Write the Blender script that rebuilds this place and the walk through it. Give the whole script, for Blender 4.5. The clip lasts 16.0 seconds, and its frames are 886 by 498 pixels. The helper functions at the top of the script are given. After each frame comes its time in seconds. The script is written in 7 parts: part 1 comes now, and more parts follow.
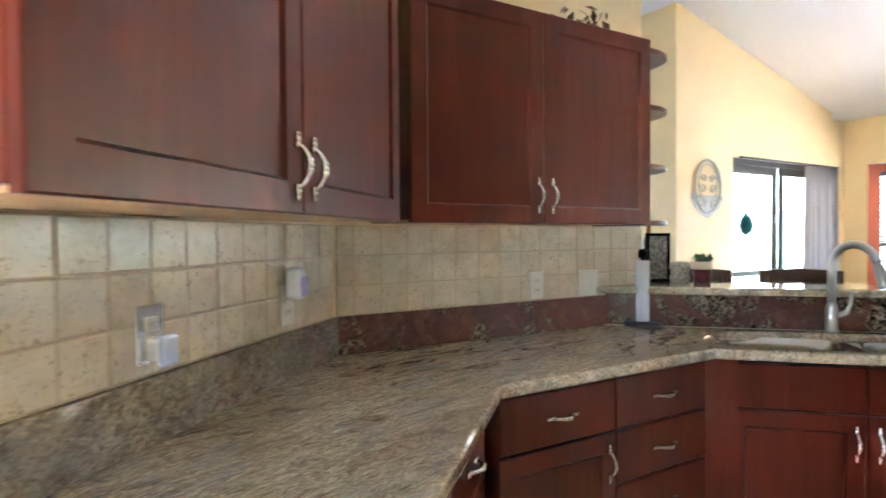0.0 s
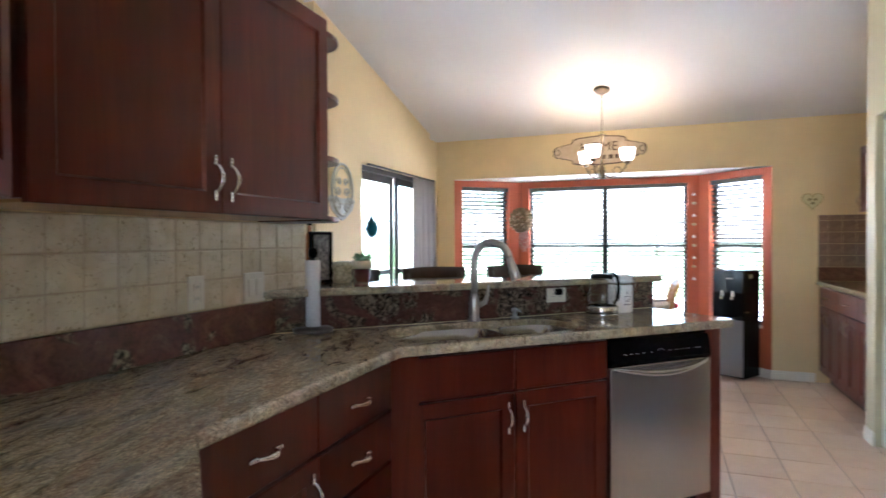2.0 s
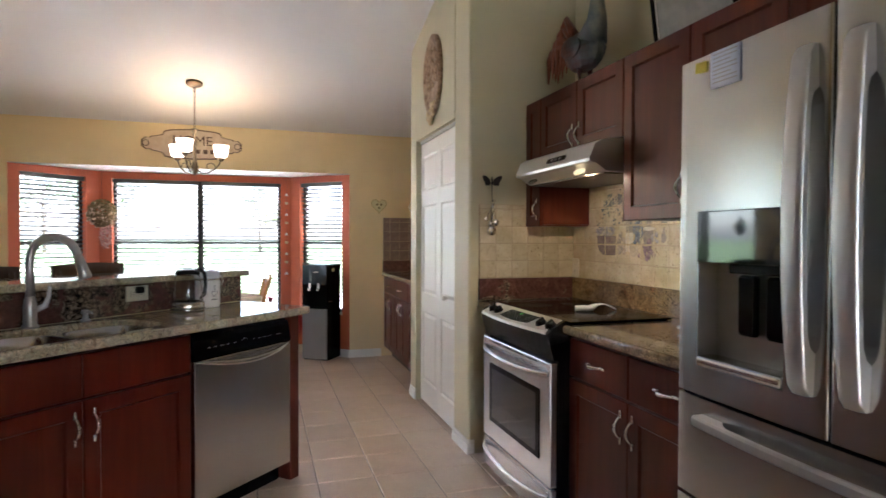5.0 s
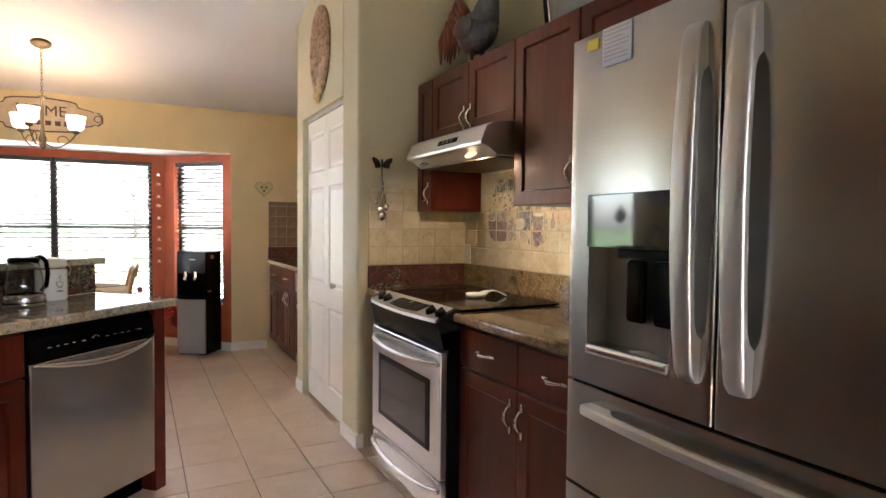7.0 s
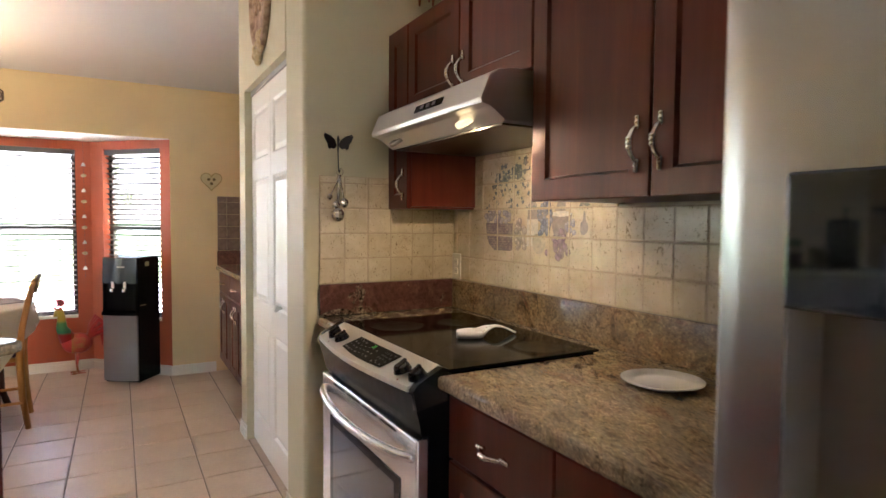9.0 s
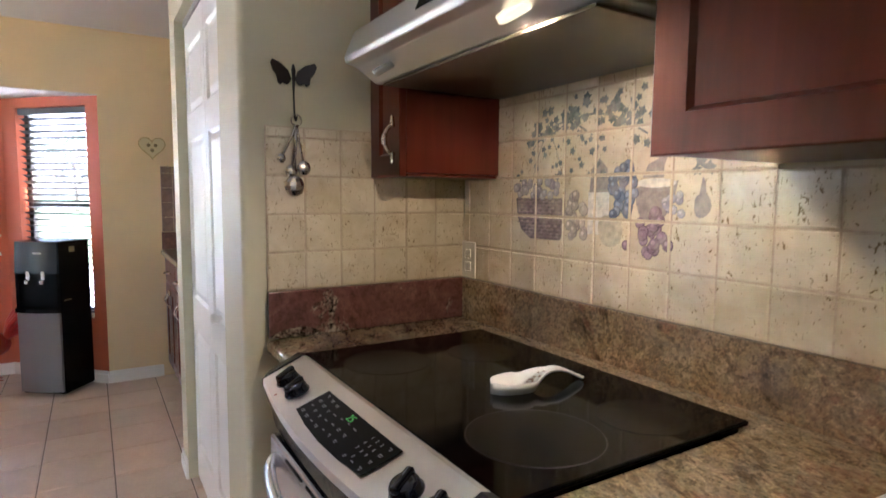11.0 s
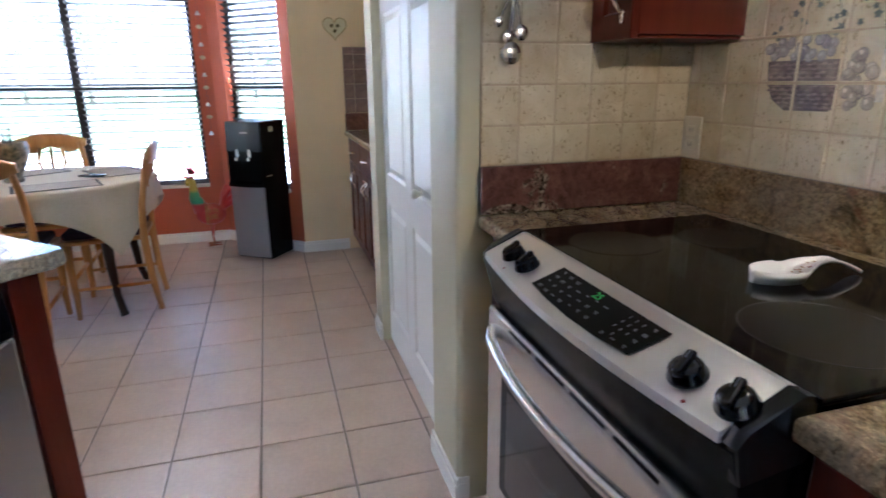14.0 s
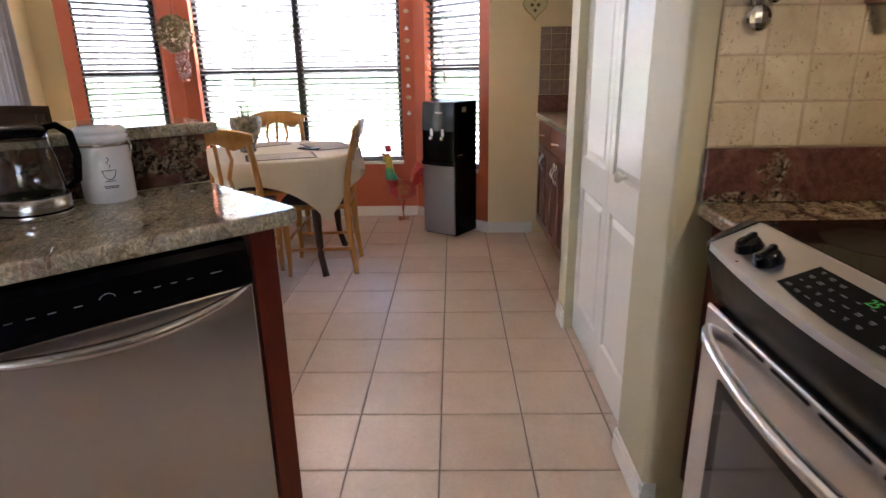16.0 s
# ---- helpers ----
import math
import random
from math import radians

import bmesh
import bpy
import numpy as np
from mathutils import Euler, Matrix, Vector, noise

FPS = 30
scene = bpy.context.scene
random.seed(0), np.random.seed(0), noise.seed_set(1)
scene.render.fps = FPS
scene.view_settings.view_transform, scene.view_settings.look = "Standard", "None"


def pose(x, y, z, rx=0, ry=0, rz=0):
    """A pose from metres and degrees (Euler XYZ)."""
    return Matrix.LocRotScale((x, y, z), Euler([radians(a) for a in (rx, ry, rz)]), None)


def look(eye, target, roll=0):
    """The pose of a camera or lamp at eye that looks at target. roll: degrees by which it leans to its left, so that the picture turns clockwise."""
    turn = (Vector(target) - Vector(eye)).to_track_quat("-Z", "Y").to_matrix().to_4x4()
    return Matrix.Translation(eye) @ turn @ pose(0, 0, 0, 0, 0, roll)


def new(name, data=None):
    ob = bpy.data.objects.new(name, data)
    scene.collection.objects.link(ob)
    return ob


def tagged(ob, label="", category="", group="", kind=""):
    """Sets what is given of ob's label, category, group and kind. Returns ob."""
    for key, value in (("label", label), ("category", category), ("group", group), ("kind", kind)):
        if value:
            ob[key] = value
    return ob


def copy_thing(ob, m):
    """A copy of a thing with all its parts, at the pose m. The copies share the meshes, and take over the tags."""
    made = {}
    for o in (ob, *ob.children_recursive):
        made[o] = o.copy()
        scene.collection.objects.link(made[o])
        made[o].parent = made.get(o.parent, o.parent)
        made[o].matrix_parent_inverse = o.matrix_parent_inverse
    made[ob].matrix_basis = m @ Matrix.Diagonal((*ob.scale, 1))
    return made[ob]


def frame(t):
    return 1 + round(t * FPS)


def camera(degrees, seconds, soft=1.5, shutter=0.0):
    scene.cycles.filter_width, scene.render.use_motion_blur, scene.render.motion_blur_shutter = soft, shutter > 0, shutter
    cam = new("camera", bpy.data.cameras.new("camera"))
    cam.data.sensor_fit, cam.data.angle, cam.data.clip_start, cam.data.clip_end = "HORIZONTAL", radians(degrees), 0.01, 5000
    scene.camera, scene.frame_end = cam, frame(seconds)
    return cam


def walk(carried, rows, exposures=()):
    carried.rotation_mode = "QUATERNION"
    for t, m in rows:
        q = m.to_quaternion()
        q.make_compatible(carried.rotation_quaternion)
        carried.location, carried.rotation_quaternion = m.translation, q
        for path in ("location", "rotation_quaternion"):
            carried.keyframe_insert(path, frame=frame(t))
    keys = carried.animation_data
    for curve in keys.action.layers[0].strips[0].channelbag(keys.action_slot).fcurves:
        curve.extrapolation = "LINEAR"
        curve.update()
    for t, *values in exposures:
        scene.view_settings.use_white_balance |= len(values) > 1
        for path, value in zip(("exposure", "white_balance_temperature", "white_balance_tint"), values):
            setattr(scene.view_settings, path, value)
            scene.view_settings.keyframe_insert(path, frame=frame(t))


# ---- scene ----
cam = camera(75.3, 16.0, shutter=0.4)
PATH = [
    (0, (-3.091, 1.546, 1.323), (-2.062, 3.26, 1.281), -0.4),
    (0.5, (-3.014, 1.706, 1.304), (-1.727, 3.236, 1.269), -0.4),
    (1, (-3.0, 1.846, 1.284), (-1.49, 3.158, 1.258), -0.4),
    (1.5, (-3.008, 1.932, 1.288), (-1.293, 2.96, 1.265), -0.4),
    (2, (-3.032, 1.96, 1.287), (-1.158, 2.659, 1.26), -0.3),
    (2.5, (-3.063, 1.954, 1.286), (-1.111, 2.39, 1.255), -0.2),
    (3, (-3.085, 1.929, 1.281), (-1.101, 2.186, 1.247), -0.1),
    (3.5, (-3.121, 1.909, 1.278), (-1.122, 1.978, 1.246), 0.1),
    (4, (-3.151, 1.893, 1.278), (-1.159, 1.714, 1.246), 0.2),
    (4.5, (-3.175, 1.881, 1.279), (-1.218, 1.469, 1.245), 0.2),
    (5, (-3.186, 1.866, 1.282), (-1.279, 1.264, 1.245), 0.2),
    (7.5, (-2.958, 1.712, 1.27), (-1.208, 0.749, 1.176), 0.4),
    (8, (-2.78, 1.569, 1.296), (-1.038, 0.593, 1.187), 0.1),
    (8.5, (-2.531, 1.451, 1.302), (-0.789, 0.473, 1.207), 0.5),
    (10.8, (-1.593, 1.045, 1.312), (0.112, 0.009, 1.178), 0.4),
    (11, (-1.555, 1.034, 1.301), (0.144, -0.006, 1.121), 0.4),
    (11.5, (-1.495, 1.016, 1.286), (0.186, -0.028, 0.993), 0.4),
    (12, (-1.469, 1.004, 1.278), (0.198, -0.032, 0.891), 0.2),
    (12.5, (-1.463, 1.025, 1.27), (0.196, 0.007, 0.809), 0.0),
    (13, (-1.452, 1.074, 1.268), (0.239, 0.137, 0.756), -0.1),
    (13.5, (-1.437, 1.122, 1.265), (0.329, 0.354, 0.724), -0.4),
    (14, (-1.432, 1.163, 1.262), (0.409, 0.619, 0.701), -0.5),
    (14.5, (-1.443, 1.195, 1.257), (0.442, 0.849, 0.684), -0.6),
    (15, (-1.451, 1.214, 1.252), (0.453, 1.038, 0.668), -0.6),
    (15.5, (-1.457, 1.225, 1.247), (0.452, 1.176, 0.655), -0.7),
    (16, (-1.383, 1.236, 1.233), (0.525, 1.275, 0.633), -0.9),
]
SKY = 0.15
BULB, HOOD, LIVING, BAY = 0.15, 0.80, 0.22, 130.0
EXPOSURES = [(0.0, 5.65, 5300, 12), (1.0, 5.45, 5300, 12), (2.0, 4.68, 5300, 14), (3.5, 4.15, 5400, 14), (5.0, 4.25, 5700, 16), (8.0, 4.6, 6300, 20), (11.0, 4.65, 5400, 20), (12.5, 4.7, 4850, 19), (13.0, 4.65, 4700, 18), (14.0, 4.4, 4900, 17), (16.0, 4.35, 5900, 22)]
walk(cam, [(t, look(eye, target, roll)) for t, eye, target, roll in PATH], EXPOSURES)

# ---- light ----
world = bpy.data.worlds.new("sky")
scene.world = world
world.use_nodes = True
wn = world.node_tree
sky = wn.nodes.new("ShaderNodeTexSky")
sky.sky_type = "NISHITA"
sky.sun_disc = False
sky.sun_elevation, sky.sun_rotation = radians(52), radians(200)
sky.air_density, sky.dust_density = 1.0, 2.5
wn.links.new(sky.outputs[0], wn.nodes["Background"].inputs[0])
wn.nodes["Background"].inputs[1].default_value = SKY

sun = new("sun", bpy.data.lights.new("sun", "SUN"))
sun.data.energy, sun.data.angle, sun.data.color = 4.0, radians(0.6), (1.0, 0.95, 0.88)
sun.matrix_world = look((-4, -9, 14), (0, 0, 0))


def area_light(name, eye, target, w, h, power, color):
    lamp = new(name, bpy.data.lights.new(name, "AREA"))
    lamp.data.shape, lamp.data.size, lamp.data.size_y = "RECTANGLE", w, h
    lamp.data.energy, lamp.data.color = power, color
    lamp.matrix_world = look(eye, target)
    return lamp


# daylight standing in the glass doors of the adjoining room
area_light("living_daylight", (-2.2, 8.06, 1.1), (-2.2, 0, 0.9), 2.6, 1.9, LIVING, (0.97, 0.98, 1.0))

area_light("bay_daylight", (4.5, 2.5, 2.75), (0.6, 2.5, 0.7), 2.6, 1.3, BAY, (1.0, 0.97, 0.92))

# ---- materials ----
def mat(name, rgb=(0.8, 0.8, 0.8), rough=0.5, metal=0.0, spec=0.5):
    m = bpy.data.materials.new(name)
    m.use_nodes = True
    b = m.node_tree.nodes["Principled BSDF"]
    b.inputs["Base Color"].default_value = (*rgb, 1)
    b.inputs["Roughness"].default_value = rough
    b.inputs["Metallic"].default_value = metal
    b.inputs["Specular IOR Level"].default_value = spec
    return m


def nd(m, kind, **inputs):
    n = m.node_tree.nodes.new("ShaderNode" + kind)
    for k, v in inputs.items():
        n.inputs[k.replace("_", " ")].default_value = v
    return n


def ln(m, a, b):
    m.node_tree.links.new(a, b)


def bsdf(m):
    return m.node_tree.nodes["Principled BSDF"]


def coords(m, scale=(1, 1, 1), world_space=False, rot=(0, 0, 0)):
    mp = nd(m, "Mapping")
    mp.inputs["Scale"].default_value = scale
    mp.inputs["Rotation"].default_value = rot
    if world_space:
        src = nd(m, "NewGeometry").outputs["Position"]
    else:
        src = nd(m, "TexCoord").outputs["Object"]
    ln(m, src, mp.inputs["Vector"])
    return mp.outputs[0]


def ramp(m, fac, stops):
    r = nd(m, "ValToRGB")
    e = r.color_ramp.elements
    e[0].position, e[0].color = stops[0][0], (*stops[0][1], 1)
    e[1].position, e[1].color = stops[-1][0], (*stops[-1][1], 1)
    for p, c in stops[1:-1]:
        x = e.new(p)
        x.color = (*c, 1)
    ln(m, fac, r.inputs[0])
    return r.outputs[0]


def noise_tex(m, vec, scale, detail=4.0, rough=0.55, dist=0.0):
    n = nd(m, "TexNoise", Scale=scale, Detail=detail, Roughness=rough, Distortion=dist)
    ln(m, vec, n.inputs["Vector"])
    return n.outputs["Fac"]


def mix(m, fac, a, b, mode="MIX"):
    n = nd(m, "Mix")
    n.data_type, n.blend_type = "RGBA", mode
    for sock, v in ((n.inputs[0], fac), (n.inputs[6], a), (n.inputs[7], b)):
        if isinstance(v, (int, float)):
            sock.default_value = v
        elif isinstance(v, tuple):
            sock.default_value = (*v, 1)
        else:
            ln(m, v, sock)
    return n.outputs[2]


def bump(m, height, strength=0.2, distance=0.002):
    b = nd(m, "Bump", Strength=strength, Distance=distance)
    ln(m, height, b.inputs["Height"])
    ln(m, b.outputs[0], bsdf(m).inputs["Normal"])


def rough_from(m, fac, lo, hi):
    r = nd(m, "MapRange", To_Min=lo, To_Max=hi)
    ln(m, fac, r.inputs["Value"])
    ln(m, r.outputs[0], bsdf(m).inputs["Roughness"])


def painted(name, rgb, rough=0.6, grain=140, depth=0.25, vary=0.06):
    """Wall paint over orange-peel plaster."""
    m = mat(name, rgb, rough)
    v = coords(m, world_space=True)
    big = noise_tex(m, v, 1.7, 5)
    dark = tuple(c * (1 - vary) for c in rgb)
    light = tuple(min(1, c * (1 + vary)) for c in rgb)
    ln(m, ramp(m, big, [(0.3, dark), (0.7, light)]), bsdf(m).inputs["Base Color"])
    bump(m, noise_tex(m, v, grain, 3), depth, 0.002)
    return m


def wood(name, dark, mid, light, rough=0.3, scale=1.0, coat=0.0, axis="z"):
    m = mat(name, mid, rough)
    s = {"z": (9, 9, 0.7), "x": (0.7, 9, 9), "y": (9, 0.7, 9)}[axis]
    v = coords(m, tuple(c * scale for c in s))
    info = nd(m, "ObjectInfo")
    add = nd(m, "VectorMath")
    add.operation = "ADD"
    ln(m, v, add.inputs[0])
    mul = nd(m, "Math")
    mul.operation = "MULTIPLY"
    mul.inputs[1].default_value = 40
    ln(m, info.outputs["Random"], mul.inputs[0])
    ln(m, mul.outputs[0], add.inputs[1])
    n1 = noise_tex(m, add.outputs[0], 1.3, 6, 0.6, 1.2)
    n2 = noise_tex(m, add.outputs[0], 14, 4, 0.6)
    c1 = ramp(m, n1, [(0.18, dark), (0.5, mid), (0.85, light)])
    c2 = mix(m, 0.06, c1, ramp(m, n2, [(0.35, dark), (0.65, light)]))
    ln(m, c2, bsdf(m).inputs["Base Color"])
    bsdf(m).inputs["Coat Weight"].default_value = coat
    bsdf(m).inputs["Coat Roughness"].default_value = 0.18
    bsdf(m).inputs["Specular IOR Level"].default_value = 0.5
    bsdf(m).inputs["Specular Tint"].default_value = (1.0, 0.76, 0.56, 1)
    return m


def granite(name, rot, stretch=(1.0, 2.5, 1.5), dim=1.4, warm=1.0):
    """Tan, olive and grey granite: grains of a few millimetres in drifts that flow one way, with dark clusters and burgundy veins."""
    m = mat(name, (0.3, 0.25, 0.2), 0.08)
    v = coords(m, (1, 1, 1), True, rot)
    st = nd(m, "Mapping")
    st.inputs["Scale"].default_value = stretch
    ln(m, v, st.inputs["Vector"])
    flow = noise_tex(m, st.outputs[0], 7.5, 7, 0.68, 1.3)
    tones = [(0.30, (0.10, 0.08, 0.06)), (0.38, (0.20, 0.165, 0.115)), (0.45, (0.33, 0.28, 0.195)), (0.51, (0.25, 0.225, 0.17)), (0.57, (0.41, 0.355, 0.26)), (0.64, (0.27, 0.215, 0.155)), (0.74, (0.16, 0.125, 0.095))]
    c = ramp(m, flow, [(p, tuple(x * dim for x in q)) for p, q in tones])
    for scale, amount in ((120.0, 0.5), (260.0, 0.45)):
        cell = nd(m, "TexVoronoi", Scale=scale)
        ln(m, mix(m, 0.35, v, st.outputs[0]), cell.inputs["Vector"])
        sep = nd(m, "SeparateColor")
        ln(m, cell.outputs["Color"], sep.inputs[0])
        c = mix(m, amount, c, ramp(m, sep.outputs[0], [(0.0, (0.30, 0.26, 0.23)), (0.22, (0.72, 0.69, 0.65)), (0.6, (1.03, 1.02, 1.0)), (1.0, (1.45, 1.42, 1.36))]), "MULTIPLY")
    fleck = noise_tex(m, v, 60, 5, 0.7, 0.6)
    c = mix(m, 0.55, c, ramp(m, fleck, [(0.34, (0.20, 0.16, 0.13)), (0.42, (1, 1, 1))]), "MULTIPLY")
    patch = noise_tex(m, st.outputs[0], 4.2, 5, 0.65, 1.4)
    c = mix(m, 0.85, c, ramp(m, patch, [(0.34, (0.48, 0.45, 0.42)), (0.44, (0.92, 0.90, 0.88)), (0.58, (1.08, 1.06, 1.02)), (0.68, (0.85, 0.76, 0.68))]), "MULTIPLY")
    grey = ramp(m, noise_tex(m, st.outputs[0], 2.4, 5, 0.65, 1.2), [(0.50, (0, 0, 0)), (0.60, (0.6, 0.6, 0.6))])
    c = mix(m, grey, c, mix(m, 0.5, c, (0.22 * dim, 0.215 * dim, 0.205 * dim)))
    blot = ramp(m, noise_tex(m, st.outputs[0], 1.7, 6, 0.7, 1.6), [(0.555, (0, 0, 0)), (0.59, (0.75, 0.75, 0.75)), (0.64, (0.2, 0.2, 0.2))])
    c = mix(m, blot, c, mix(m, 0.5, (0.23, 0.105, 0.078), c))
    c = mix(m, 1.0, c, (0.97, 0.975 / warm ** 0.5, 0.92 / warm), "MULTIPLY")
    ln(m, c, bsdf(m).inputs["Base Color"])
    rough_from(m, fleck, 0.03, 0.08)
    bsdf(m).inputs["Specular IOR Level"].default_value = 0.7
    return m


def red_granite(name="granite_red", edge=0.56, dim=1.0):
    """The splash slabs: brown-red stone with clusters of black and tan grains and pale wisps."""
    m = mat(name, (0.2, 0.08, 0.06), 0.1)
    v = coords(m, (1, 1, 1), True)
    a = noise_tex(m, v, 6.5, 6, 0.62, 0.8)
    b = noise_tex(m, v, 62, 5, 0.7, 0.5)
    red = ramp(m, noise_tex(m, v, 9, 6, 0.65, 1.5), [(0.3, (0.085, 0.036, 0.028)), (0.55, (0.15, 0.064, 0.047)), (0.8, (0.25, 0.125, 0.09))])
    red = mix(m, 0.5, red, ramp(m, b, [(0.36, (0.45, 0.4, 0.38)), (0.5, (1.0, 1.0, 1.0)), (0.7, (1.35, 1.3, 1.2))]), "MULTIPLY")
    peb = ramp(m, b, [(0.40, (0.016, 0.012, 0.010)), (0.48, (0.09, 0.06, 0.04)), (0.56, (0.27, 0.20, 0.13)), (0.66, (0.36, 0.28, 0.19)), (0.76, (0.13, 0.08, 0.06))])
    c = mix(m, ramp(m, a, [(edge, (0, 0, 0)), (edge + 0.06, (1, 1, 1))]), red, peb)
    c = mix(m, 1.0, c, (dim, dim, dim), "MULTIPLY")
    ln(m, c, bsdf(m).inputs["Base Color"])
    rough_from(m, b, 0.06, 0.13)
    return m


def stone_tile():
    """Tumbled travertine: cream body, small elongated pits in loose drifts, worn tan edges."""
    m = mat("travertine", (0.62, 0.52, 0.36), 0.22, 0.0, 0.6)
    info = nd(m, "ObjectInfo")
    v = coords(m, world_space=True)
    n = noise_tex(m, v, 13, 6, 0.6, 0.5)
    off = nd(m, "VectorMath")
    off.operation = "SCALE"
    off.inputs[0].default_value = (3.0, 5.0, 7.0)
    ln(m, info.outputs["Random"], off.inputs["Scale"])
    add = nd(m, "VectorMath")
    ln(m, coords(m, (1.0, 1.0, 0.55), True, (0.4, 0.3, 0.2)), add.inputs[0])
    ln(m, off.outputs[0], add.inputs[1])
    pits = noise_tex(m, add.outputs[0], 165, 3, 0.6, 0.7)
    drift = noise_tex(m, add.outputs[0], 17, 3, 0.6)
    c = ramp(m, n, [(0.3, (0.57, 0.455, 0.285)), (0.5, (0.66, 0.55, 0.36)), (0.7, (0.73, 0.625, 0.43))])
    shade = ramp(m, info.outputs["Random"], [(0, (0.86, 0.84, 0.80)), (1, (1.0, 1.0, 1.0))])
    c = mix(m, 1.0, c, shade, "MULTIPLY")
    depth = nd(m, "Math")
    depth.operation = "MULTIPLY_ADD"
    depth.inputs[1].default_value = 0.30
    ln(m, drift, depth.inputs[0])
    ln(m, pits, depth.inputs[2])
    c = mix(m, 1.0, c, ramp(m, depth.outputs[0], [(0.465, (0.40, 0.33, 0.24)), (0.52, (1, 1, 1))]), "MULTIPLY")
    ln(m, c, bsdf(m).inputs["Base Color"])
    bump(m, ramp(m, depth.outputs[0], [(0.45, (0, 0, 0)), (0.55, (1, 1, 1))]), 0.6, 0.0025)
    return m


def floor_tile_mat():
    m = mat("ceramic_floor", (0.5, 0.36, 0.26), 0.3)
    info = nd(m, "ObjectInfo")
    geo = nd(m, "NewGeometry")
    v = coords(m, world_space=True)
    n = noise_tex(m, v, 7, 6, 0.6, 0.4)
    f = noise_tex(m, v, 60, 4, 0.6)
    c = ramp(m, n, [(0.25, (0.72, 0.55, 0.41)), (0.5, (0.78, 0.61, 0.455)), (0.75, (0.83, 0.665, 0.515))])
    c = mix(m, 0.2, c, ramp(m, f, [(0.35, (0.36, 0.25, 0.17)), (0.65, (0.62, 0.5, 0.39))]))
    c = mix(m, 1.0, c, ramp(m, info.outputs["Random"], [(0, (0.90, 0.89, 0.88)), (1, (1, 1, 1))]), "MULTIPLY")
    c = mix(m, 1.0, c, ramp(m, geo.outputs["Random Per Island"], [(0, (0.92, 0.91, 0.9)), (1, (1, 1, 1))]), "MULTIPLY")
    ln(m, c, bsdf(m).inputs["Base Color"])
    rough_from(m, f, 0.3, 0.38)
    bsdf(m).inputs["Specular IOR Level"].default_value = 0.65
    bump(m, noise_tex(m, v, 13, 3, 0.5), 0.07, 0.002)
    return m


def brushed(name, rgb, rough=0.28, along="x"):
    """Fine-grained stainless steel; the grain runs along one axis."""
    m = mat(name, rgb, rough, 1.0)
    grain = {"x": (0.6, 40, 40), "z": (40, 40, 0.6)}[along]
    n = noise_tex(m, coords(m, grain), 1.0, 3)
    c = ramp(m, n, [(0.25, tuple(c * 0.985 for c in rgb)), (0.75, tuple(min(1, c * 1.01) for c in rgb))])
    ln(m, c, bsdf(m).inputs["Base Color"])
    return m


def glow(name, rgb, strength):
    m = mat(name, rgb, 0.4)
    bsdf(m).inputs["Emission Color"].default_value = (*rgb, 1)
    bsdf(m).inputs["Emission Strength"].default_value = strength
    return m


def glass(name, rgb=(1, 1, 1), rough=0.0):
    m = mat(name, rgb, rough)
    bsdf(m).inputs["Transmission Weight"].default_value = 1.0
    bsdf(m).inputs["IOR"].default_value = 1.45
    return m


def speckled(name, a, b, scale=60, rough=0.8, relief=0.3):
    m = mat(name, a, rough)
    v = coords(m)
    n = noise_tex(m, v, scale, 5, 0.6)
    ln(m, ramp(m, n, [(0.35, a), (0.65, b)]), bsdf(m).inputs["Base Color"])
    bump(m, n, relief, 0.003)
    return m


YELLOW = painted("yellow_paint", (0.74, 0.575, 0.305))
CREAM = painted("cream_paint", (0.54, 0.475, 0.29))
ORANGE = painted("terracotta_paint", (0.50, 0.115, 0.045))
WHITE_CEIL = painted("ceiling_paint", (0.74, 0.71, 0.68), 0.75, 60, 0.5, 0.02)
WHITE = painted("white_enamel", (0.80, 0.76, 0.66), 0.32, 300, 0.05, 0.02)
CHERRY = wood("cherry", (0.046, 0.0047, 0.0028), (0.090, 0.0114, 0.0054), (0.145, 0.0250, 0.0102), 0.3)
CHERRY_IN = wood("maple_underside", (0.38, 0.24, 0.11), (0.50, 0.33, 0.16), (0.6, 0.42, 0.22), 0.45, axis="x")
OAK = wood("honey_oak", (0.36, 0.15, 0.035), (0.50, 0.23, 0.06), (0.62, 0.33, 0.11), 0.35, 1.5)
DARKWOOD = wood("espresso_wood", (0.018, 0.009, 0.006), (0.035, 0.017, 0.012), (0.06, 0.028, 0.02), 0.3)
GRANITE = granite("granite", (0, 0, radians(-15)), (1.0, 3.0, 1.5))
GRANITE_RANGE = granite("granite_range", (0, 0, radians(20)), (1.1, 2.4, 1.5), 1.08, 1.3)
GRANITE_TAN = granite("granite_tan", (0, 0, 0), (1.5, 1.5, 1.5), 0.85, 1.6)
GRANITE_MAUVE = granite("granite_mauve", (0, 0, radians(-45)), (1.2, 2.0, 1.4), 0.72, 1.05)
GRANITE_RED = red_granite()
GRANITE_BROWN = red_granite("granite_brown", 0.46, 0.75)
TRAVERTINE = stone_tile()
GROUT = speckled("wall_grout", (0.42, 0.31, 0.19), (0.52, 0.40, 0.26), 90)
FLOOR_TILE = floor_tile_mat()
FLOOR_GROUT = speckled("floor_grout", (0.20, 0.15, 0.11), (0.28, 0.21, 0.16), 40)
STEEL = brushed("brushed_steel", (0.60, 0.585, 0.57), 0.27, "x")
